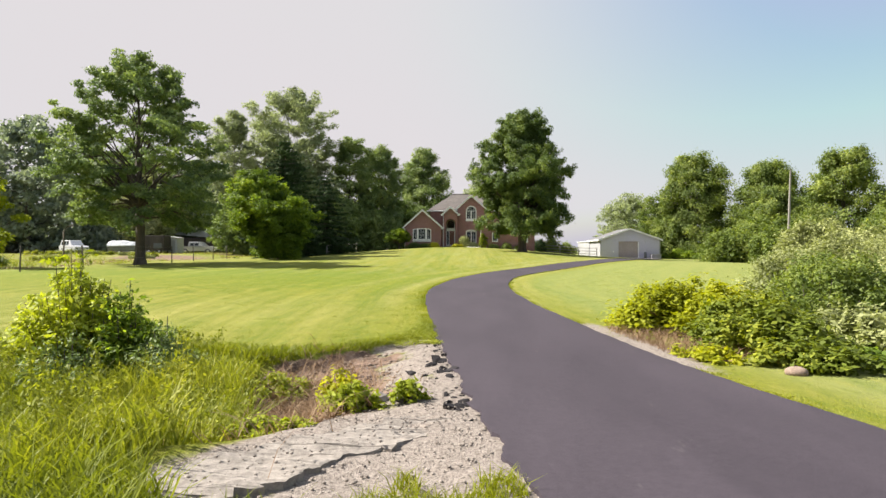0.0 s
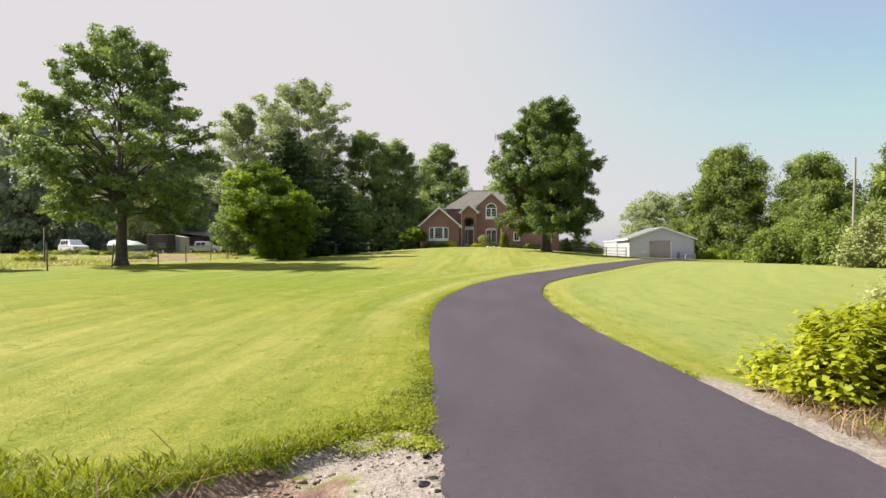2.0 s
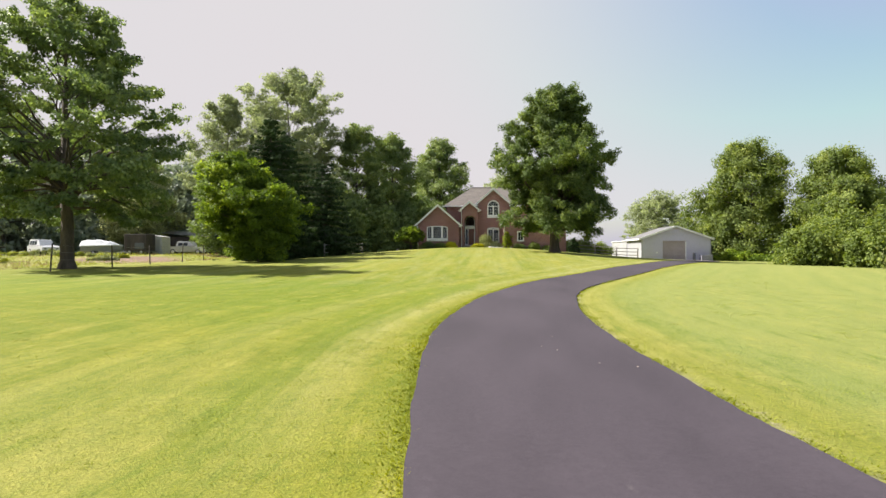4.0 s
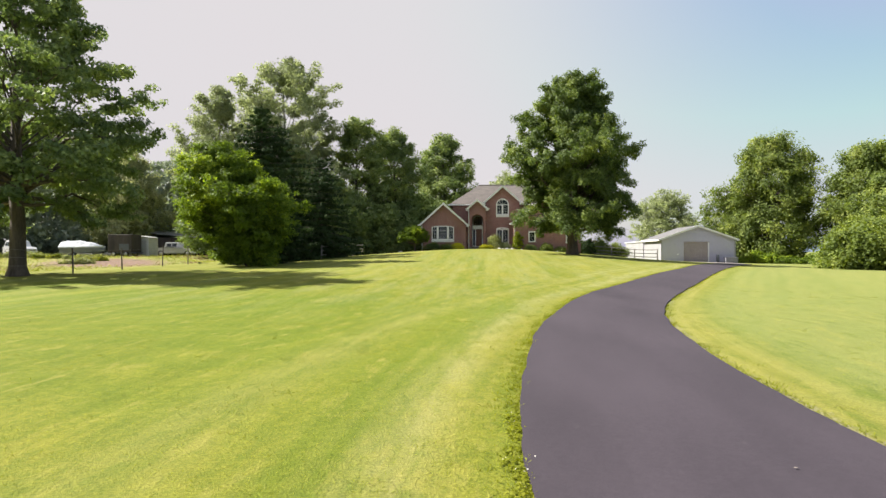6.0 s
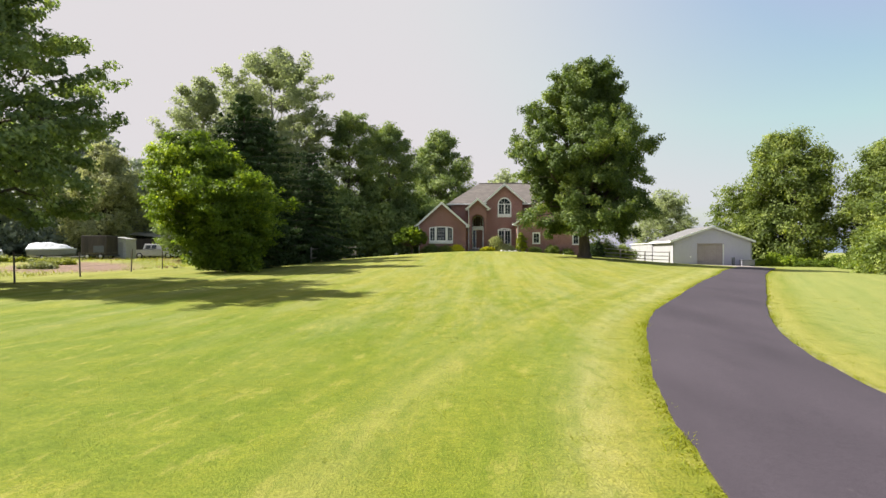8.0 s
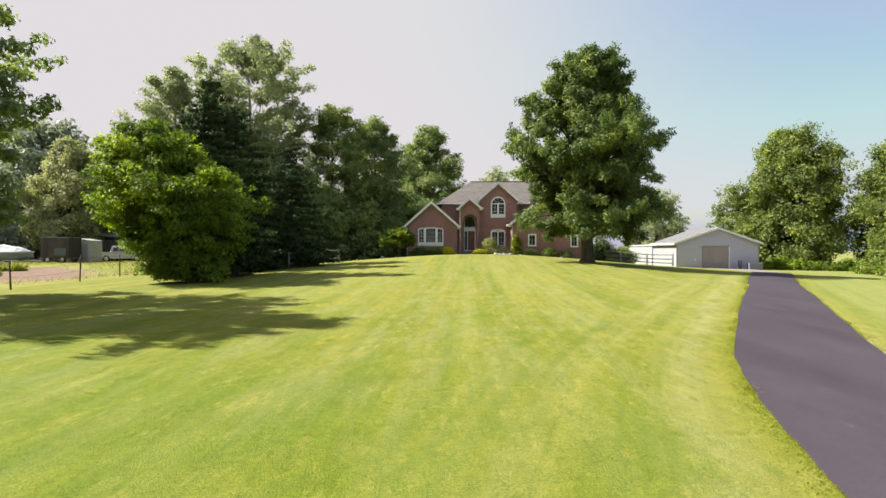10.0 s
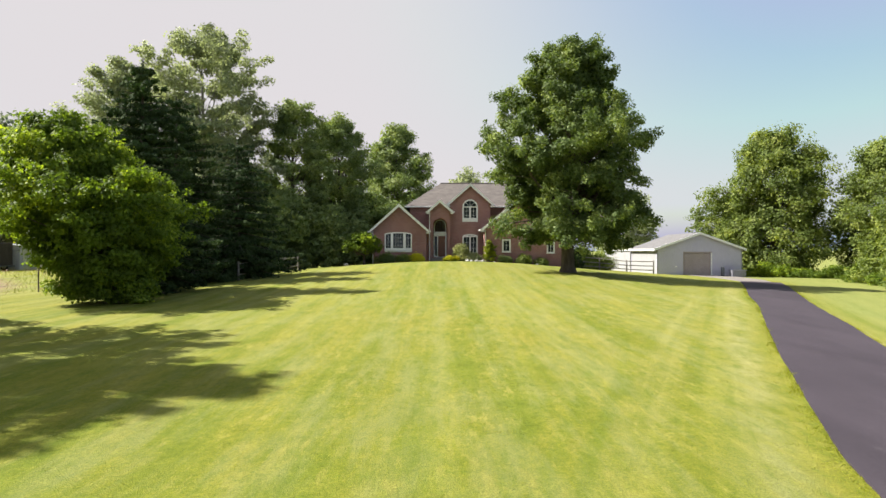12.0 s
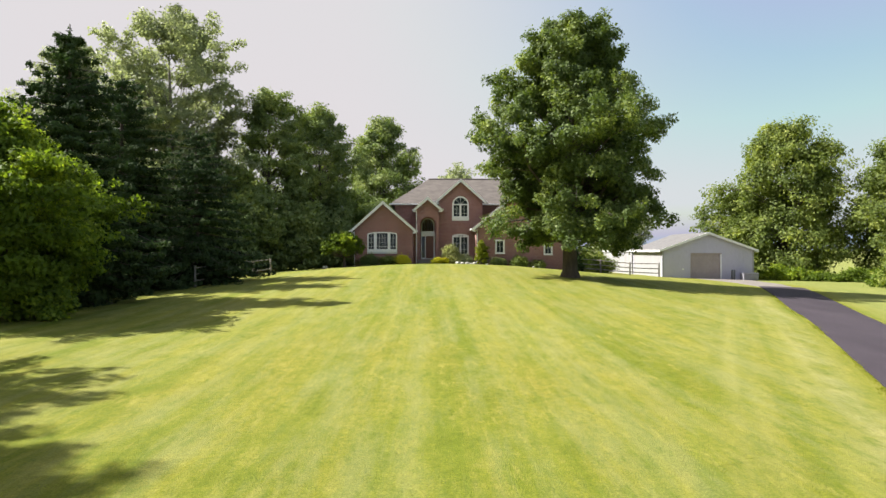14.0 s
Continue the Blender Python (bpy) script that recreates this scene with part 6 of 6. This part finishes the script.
# ---------------------------------------------------------------- grass, weeds, stones
def blades(name, x, y, height, width, seed, material, bend=0.5, base=0.0, single=False):
    """Bent grass blades, each three triangles."""
    r = np.random.RandomState(seed)
    nb = len(x)
    z = land(x, y) - 0.01 + base
    a = r.rand(nb) * 2 * math.pi
    dx, dy = np.cos(a), np.sin(a)
    b = r.rand(nb) * 2 * math.pi
    lx, ly = np.cos(b) * bend * height * (0.3 + r.rand(nb)), np.sin(b) * bend * height * (0.3 + r.rand(nb))
    v = np.zeros((nb, 5, 3))
    for k, (u, w, f) in enumerate(((0, -1, 0.8), (0, 1, 0.8), (0.55, -1, 0.7), (0.55, 1, 0.7), (1, 0, 0))):
        v[:, k, 0] = x + dx * width * w * f * 0.5 + lx * u * u
        v[:, k, 1] = y + dy * width * w * f * 0.5 + ly * u * u
        v[:, k, 2] = z + height * u * (1 - 0.25 * u * bend)
    if single:
        v = v[:, [0, 1, 4]]
        me = raw_mesh(name, v.reshape(-1, 3), np.arange(nb * 3), 3)
        me.materials.append(material)
        return me
    i = np.arange(nb)[:, None] * 5
    f = np.concatenate([i + 0, i + 1, i + 2, i + 1, i + 3, i + 2, i + 2, i + 3, i + 4], 1).ravel()
    me = raw_mesh(name, v.reshape(-1, 3), f, 3)
    me.materials.append(material)
    return me


r = np.random.RandomState(77)
# mown lawn on both sides of the drive, thickest where the eye passes low
gy = 3.5 + 46 * r.rand(230000) ** 1.4
side = r.rand(len(gy)) < 0.74
gl, gr = smooth_edge(EDGE_Y, EDGE_L, gy), smooth_edge(EDGE_Y, EDGE_R, gy)
gx = np.where(side, gl - 0.02 - 14.0 * r.rand(len(gy)) ** 1.5, gr + 0.02 + 8.0 * r.rand(len(gy)) ** 1.5)
keep = (bare_patch(gx, gy) < 0.25) & (in_ditch(gx, gy) < 0.3) & ~((gx > gr) & (gy > 8.8) & (gy < 12.8) & (gx < gr + 0.5))
gx, gy = gx[keep], gy[keep]
tagged(new("lawn_grass", blades("lawn_grass", gx, gy, (0.018 + 0.03 * r.rand(len(gx))) * (1 - 0.5 * ease(20, 45, gy)), 0.007 + 0.008 * r.rand(len(gx)), 1, M_BLADE, 1.5, single=True)), "short mown lawn grass, yellow-green with dry tips", "grass", kind="stuff")
# tufts that the mower left a little longer
cn = 1500
ky = 10.6 + 34 * r.rand(cn) ** 1.25
kl, kr = smooth_edge(EDGE_Y, EDGE_L, ky), smooth_edge(EDGE_Y, EDGE_R, ky)
kx = np.where(r.rand(cn) < 0.8, kl - 0.1 - 11.0 * r.rand(cn) ** 1.3, kr + 0.15 + 6.0 * r.rand(cn) ** 1.3)
ks = 0.03 + 0.05 * r.rand(cn)
who = r.randint(0, cn, 52000)
ux, uy = kx[who] + r.randn(len(who)) * ks[who] * 1.5, ky[who] + r.randn(len(who)) * ks[who]
tagged(new("lawn_tufts", blades("lawn_tufts", ux, uy, 0.015 + 0.45 * ks[who] * (0.5 + r.rand(len(who))), 0.006 + 0.006 * r.rand(len(who)), 11, M_TUFT, 1.2, single=True)), "small darker tufts of grass left standing in the lawn", "grass", kind="stuff")
# longer fringe along the asphalt
fy = 3.6 + 68 * r.rand(34000) ** 1.4
fl, fr_ = smooth_edge(EDGE_Y, EDGE_L, fy), smooth_edge(EDGE_Y, EDGE_R, fy)
fx = np.where(r.rand(len(fy)) < 0.62, fl + 0.03 - np.abs(r.randn(len(fy))) * 0.12, fr_ - 0.02 + np.abs(r.randn(len(fy))) * 0.1)
clump = np.array([noise.noise(Vector((a * 0.8, b * 1.3, 3))) for a, b in zip(fx, fy)])
keep = (bare_patch(fx, fy) < 0.3) & (clump > -0.25) & ~((fx > 1) & (fy > 8.6) & (fy < 13))
fx, fy, clump = fx[keep], fy[keep], clump[keep]
tagged(new("edge_grass", blades("edge_grass", fx, fy, 0.025 + 0.075 * r.rand(len(fx)) * (0.35 + np.clip(clump, 0, 1) * 1.4), 0.009 + 0.009 * r.rand(len(fx)), 2, M_BLADE, 1.2)), "ragged longer grass along the edge of the asphalt", "grass", kind="stuff")
# tall grass and weeds in the ditch and on its near bank
wx, wy = -1.0 - 13 * r.rand(62000) ** 1.25, 2.2 + 8.4 * r.rand(62000)
wob_ = np.array([noise.noise(Vector((a * 0.7, b * 0.7, 8))) for a, b in zip(wx, wy)])
keep = (bare_patch(wx, wy) < 0.15) & (r.rand(len(wx)) < ease(-14.0, -8.5, wx + 2.0 * wob_)) & (wy < 9.9 + 0.9 * wob_) & (wy > 2.5 + 0.8 * wob_) & ~((wx > -2.3 + 0.8 * wob_) & (wy > 6.2)) & ~((wx > -1.75) & (wy > 3.3)) & ~((wx > -2.3) & (wy > 3.95))
wx, wy = wx[keep], wy[keep]
wob_ = wob_[keep]
hh = (0.18 + 0.42 * r.rand(len(wx))) * (1 + 0.6 * wob_) * np.where(wy < 4.6, 0.75, 1.0) * (0.2 + 0.8 * ease(10.0, 7.6, wy))
tagged(new("tall_grass", blades("tall_grass", wx, wy, hh, 0.01 + 0.014 * r.rand(len(wx)), 3, M_WEED, 0.75)), "tall rank grass filling the roadside ditch", "grass", kind="stuff")
# leafy upright plants among it, in drifts with dark gaps between
cs, rs, stalks = [], [], []
k = 0
while k < 560:
    x, y = -2.1 - 8.6 * r.rand(), 4.6 + 5.4 * r.rand()
    if bare_patch(x, y) > 0.1 or (x > -2.6 and y > 6.4) or (x > -3.9 and y > 8.3) or noise.noise(Vector((x * 1.1, y * 1.1, 21))) < -0.08:
        continue
    k += 1
    h = (0.25 + 0.6 * r.rand()) * (0.35 + 0.65 * float(ease(10.0, 7.6, y)))
    z = float(land(x, y))
    tip = np.array([x + 0.1 * r.randn(), y + 0.1 * r.randn(), z + h])
    stalks.append(([(x, y, z), tuple((np.array([x, y, z]) + tip) / 2 + 0.01 * r.randn(3)), tuple(tip)], [0.006, 0.005, 0.003]))
    for u in np.arange(0.25, 1.01, 0.125):
        f = 0.05 + 0.07 * (1 - u) + 0.02 * r.rand()
        cs.append((x + (tip[0] - x) * u, y + (tip[1] - y) * u, z + h * u))
        rs.append((f, f, 0.035))
weeds = thing("ditch_weeds", "leafy green weeds crowding the roadside ditch", "weeds", (0, 0, 0), kind="stuff")
part("stalks", tubes("stalks", stalks, 3), M_WEED, weeds)
part("foliage", leaves("foliage", cs, rs, 30000, 0.032, 91, 0.5, 0.2, 0.36, None, 0.2, 4), M_WEED, weeds)
# dry stalks: the bank of the washout and the foot of the yellow shrub
sxs, sys_, sh = [], [], []
for k in range(4200):
    if k % 3 == 0:
        x, y = 2.75 + 1.1 * r.rand(), 9.3 + 3.0 * r.rand()
        x += float(smooth_edge(EDGE_Y, EDGE_R, y)) - 2.45
    else:
        x, y = -1.95 + 0.35 * r.randn(), 7.4 + 0.8 * r.randn()
    sxs.append(x)
    sys_.append(y)
    sh.append(0.08 + 0.26 * r.rand() + (0.12 * r.rand() if k % 3 else 0))
tagged(new("dry_stalks", blades("dry_stalks", np.array(sxs), np.array(sys_), np.array(sh), 0.008 + 0.006 * r.rand(len(sxs)), 5, M_STRAW, 1.4)), "tangled dry brown stalks on the bank", "dead plants", kind="stuff")
# uncut grass hanging over the broken edge of the lawn
hx = -0.65 - 5.5 * r.rand(9000) ** 1.2
hy = lip(hx) + 0.3 * np.abs(r.randn(len(hx))) - 0.1 + 0.08 * np.sin(hx * 5.0)
tagged(new("lip_grass", blades("lip_grass", hx, hy, (0.03 + 0.09 * r.rand(len(hx))) * (1 + 0.8 * ease(-2, -5, hx)), 0.007 + 0.007 * r.rand(len(hx)), 7, M_BLADE, 1.1)), "uncut grass hanging over the broken edge of the lawn", "grass", kind="stuff")
# near tufts at the road end of the washout
tx, ty = 0.55 - 1.9 * r.rand(9000), 3.2 + 1.25 * r.rand(9000) ** 1.6
thin = np.array([noise.noise(Vector((a * 2.5, b * 2.5, 4))) for a, b in zip(tx, ty)])
keep = (tx < smooth_edge(EDGE_Y, EDGE_L, ty) - 0.02) & (thin > 0.9 * (ty - 4.0)) & (tx > -1.0 + 0.5 * (ty - 3.2))
tagged(new("tuft_grass", blades("tuft_grass", tx[keep], ty[keep], 0.05 + 0.12 * r.rand(keep.sum()), 0.006 + 0.006 * r.rand(keep.sum()), 6, M_BLADE, 0.9)), "short pale grass tuft at the mouth of the drive", "grass", kind="stuff")


def lump(name, q, seed, flat, mat):
    bm = bmesh.new()
    bmesh.ops.create_icosphere(bm, subdivisions=1, radius=q)
    for v in bm.verts:
        v.co *= 1 + (0.8 if flat < 0.58 else 0.45) * noise.noise(v.co * (1.6 / q) + Vector((seed * 3.1, 0, 0)))
        v.co.z *= flat
    me = bpy.data.meshes.new(name)
    bm.to_mesh(me)
    bm.free()
    me.materials.append(mat)
    return me


# black asphalt lumps broken from the edge
shapes = [lump("asphalt_lump", 0.07, s, 0.55, M_CHUNK) for s in range(5)]
for k in range(60):
    y = (5.6 + 5.0 * r.rand()) if k > 26 else (7.5 + 1.7 * r.rand()) if k > 9 else (6.0 + 0.8 * r.rand())
    x = float(smooth_edge(EDGE_Y, EDGE_L, y)) - 0.02 - abs(r.randn()) * (0.1 if k > 26 else 0.17)
    o = new("asphalt_lump", shapes[k % 5])
    s = (0.3 + 0.9 * r.rand() ** 1.5) * (1.05 if k <= 26 else 0.6)
    o.matrix_world = pose(x, y, float(land(x, y)) + 0.0, 15 * r.randn(), 15 * r.randn(), 360 * r.rand()) @ Matrix.Diagonal((s * 1.3, s, s, 1))
    tagged(o, "broken lump of black asphalt on pale gravel", "asphalt lump", "asphalt lumps")
def crust(label, outline, lift, thick, tip, seed):
    """A plate of old broken paving with a ragged rim."""
    rr = np.random.RandomState(seed)
    loop = []
    for (x0, y0), (x1, y1) in zip(outline, outline[1:] + outline[:1]):
        for k in range(7):
            u = k / 7
            loop.append((x0 + (x1 - x0) * u + rr.randn() * 0.04, y0 + (y1 - y0) * u + rr.randn() * 0.04))
    tris = geometry.tessellate_polygon([[Vector((x, y, 0)) for x, y in loop]])
    bm = bmesh.new()
    cx, cy = sum(q[0] for q in loop) / len(loop), sum(q[1] for q in loop) / len(loop)
    top = [bm.verts.new((x, y, float(land(x, y)) + lift + tip * (y - cy) + 0.01 * rr.randn())) for x, y in loop]
    for a, b, c in tris:
        bm.faces.new((top[a], top[b], top[c]))
    bmesh.ops.subdivide_edges(bm, edges=bm.edges[:], cuts=3, use_grid_fill=True)
    bmesh.ops.triangulate(bm, faces=bm.faces[:])
    for v in bm.verts:
        v.co.z += 0.03 * noise.fractal(Vector((v.co.x * 3, v.co.y * 3, seed)), 1.0, 2.0, 3) + 0.008 * noise.noise(Vector((v.co.x * 19, v.co.y * 19, seed)))
    ext = bmesh.ops.extrude_face_region(bm, geom=bm.faces[:])
    for v in [g for g in ext["geom"] if isinstance(g, bmesh.types.BMVert)]:
        v.co.z -= thick
    bmesh.ops.recalc_face_normals(bm, faces=bm.faces[:])
    ob = part("paving_slab", bm, M_OLDCRUST, None)
    return tagged(ob, label, "broken paving", "broken paving plates")


PLATE = [(-2.25, 3.75), (-1.62, 3.85), (-1.18, 4.2), (-1.06, 4.62), (-0.62, 5.08), (-0.3, 5.4), (-0.08, 5.75), (-0.2, 6.4), (-0.68, 5.85), (-1.27, 5.32), (-1.72, 4.82), (-2.0, 4.35)]
crust("cracked plate of old gravelly paving beside the drive", PLATE, -0.02, 0.1, -0.01, 3)
block = thing("concrete_lump", "pale lump of broken concrete behind the bramble", "rubble", (-1.02, 6.95, float(land(-1.02, 6.95))))
part("body", lump("body", 0.12, 21, 0.7, M_OLDCRUST), None, block)


def on_plate(x, y):
    odd = False
    for (x0, y0), (x1, y1) in zip(PLATE, PLATE[1:] + PLATE[:1]):
        if (y0 > y) != (y1 > y) and x < (x1 - x0) * (y - y0) / (y1 - y0) + x0:
            odd = not odd
    return odd


# gravel
shapes = [lump("gravel_stone", 0.015, s + 9, 0.6, M_STONE) for s in range(4)]
vs, fs = [], []
tri = []
for me in shapes:
    co = np.zeros(len(me.vertices) * 3)
    me.vertices.foreach_get("co", co)
    tri.append((co.reshape(-1, 3), np.array([list(q.vertices) for q in me.polygons])))
made = 0
while made < 6500:
    y = 3.6 + 7.2 * r.rand()
    x = float(smooth_edge(EDGE_Y, EDGE_L, y)) - 2.4 * r.rand() ** 1.3
    if r.rand() > float(bare_patch(x, y)):
        continue
    co, f = tri[made % 4]
    s = 0.22 + 0.95 * r.rand() ** 5
    a = r.rand() * 6.28
    rot = np.array([[math.cos(a), -math.sin(a), 0], [math.sin(a), math.cos(a), 0], [0, 0, 1]])
    fs.append(f + made * len(co))
    vs.append(co @ rot.T * s + np.array([x, y, float(land(x, y)) - 0.05 * float(ease(0.15, 0.9, float(smooth_edge(EDGE_Y, EDGE_L, y)) - x)) + 0.004 if not on_plate(x, y) else float(land(x, y)) + 0.024]))
    made += 1
me = raw_mesh("gravel", np.concatenate(vs), np.concatenate(fs).ravel(), 3)
me.materials.append(M_STONE)
tagged(new("gravel", me), "loose pale gravel washed out beside the drive", "gravel", kind="stuff")


# brown clods and chips strewn down the soil bank
vs, fs = [], []
made = 0
while made < 1500:
    x, y = -0.9 - 2.0 * r.rand(), 6.6 + 4.2 * r.rand()
    if r.rand() > float(bare_patch(x, y)) or float(smooth_edge(EDGE_Y, EDGE_L, y)) - x < 0.6 + 0.5 * r.rand():
        continue
    co, f = tri[made % 4]
    s = 0.5 + 2.0 * r.rand() ** 4
    a = r.rand() * 6.28
    rot = np.array([[math.cos(a), -math.sin(a), 0], [math.sin(a), math.cos(a), 0], [0, 0, 1]])
    fs.append(f + made * len(co))
    vs.append(co @ rot.T * np.array([1.5, 0.8, 0.9]) * s + np.array([x, y, float(land(x, y)) - 0.045]))
    made += 1
me = raw_mesh("clods", np.concatenate(vs), np.concatenate(fs).ravel(), 3)
me.materials.append(M_BROWNSTONE)
tagged(new("clods", me), "brown clods and chips strewn down the soil bank", "clods", kind="stuff")


# specks of gravel on the asphalt
for x, y in ((0.35, 21.5), (0.12, 20.5), (0.3, 20.2), (0.7, 19.3), (1.1, 19.1), (0.5, 14.2), (0.9, 9.4)):
    o = new("pebble", shapes[0])
    o.matrix_world = pose(x, y, float(land(x, y)) + 0.055, 0, 0, 360 * r.rand()) @ Matrix.Diagonal((1.0, 0.75, 0.4, 1))
    tagged(o, "small pale pebble on the asphalt", "pebble", "pebbles on the drive")
# clover and broad-leaved weeds by the drive
cs = [(-1.5 - 0.12 * r.rand() ** 1.5, 20.0 + 2.9 * r.rand()) for k in range(60)]
cs = [(x, y, float(land(x, y)) + 0.018) for x, y in cs]
tagged(new("clover", leaves("clover", cs, [(0.07, 0.07, 0.015)] * 60, 1300, 0.012, 95, 1.2, 0.2, 0.8, M_BLADE, 0.2, 4)), "patch of clover at the asphalt's edge", "plant", kind="stuff")
tagged(new("clover_blossom", leaves("clover_blossom", [(x, y, z + 0.03) for x, y, z in cs], [(0.07, 0.07, 0.012)] * 60, 30, 0.006, 96, 0.8, 0.2, 0.9, M_WHITESTONE, 0.2, 4)), "small white clover blossoms at the asphalt's edge", "plant", kind="stuff")
cs = []
for k in range(110):
    y = 10.3 + 2.3 * r.rand() ** 1.4
    x = float(smooth_edge(EDGE_Y, EDGE_L, y)) - 0.05 - (1.0 - 0.4 * (y - 10.3)) * r.rand() ** 1.6
    cs.append((x, y, float(land(x, y)) + 0.015 + 0.03 * r.rand()))
tagged(new("edge_weeds", leaves("edge_weeds", cs, [(0.11, 0.11, 0.025)] * len(cs), 9500, 0.0125, 97, 1.0, 0.2, 0.5, M_WEED, 0.25, 4)), "light green leafy weeds spilling over the asphalt's edge", "weeds", kind="stuff")
# rough dry grass in the field behind the wire fence
fx, fy = -26.2 - 34 * r.rand(24000) ** 1.3, 34 + 62 * r.rand(24000)
drift = np.array([noise.noise(Vector((a * 0.25, b * 0.25, 2))) for a, b in zip(fx, fy)])
bald = np.exp(-((fx + 34) / 9.0) ** 2 - ((fy - 69 + 0.9 * (fx + 34)) / 9.0) ** 2)
keep = r.rand(len(fx)) > bald * 1.3
fx, fy, drift = fx[keep], fy[keep], drift[keep]
for nm, lab, sel, m, h in (("field_grass", "rough green grass in the field behind the fence", drift > -0.08, M_WEED, 0.2), ("dry_field_grass", "dry straw-coloured grass in the field behind the fence", drift <= -0.08, M_STRAW, 0.14)):
    tagged(new(nm, blades(nm, fx[sel], fy[sel], h * (0.6 + 1.2 * r.rand(sel.sum())) * (1 + 0.8 * np.abs(drift[sel])), 0.03 + 0.03 * r.rand(sel.sum()), 8, m, 0.9, single=True)), lab, "grass", kind="stuff")
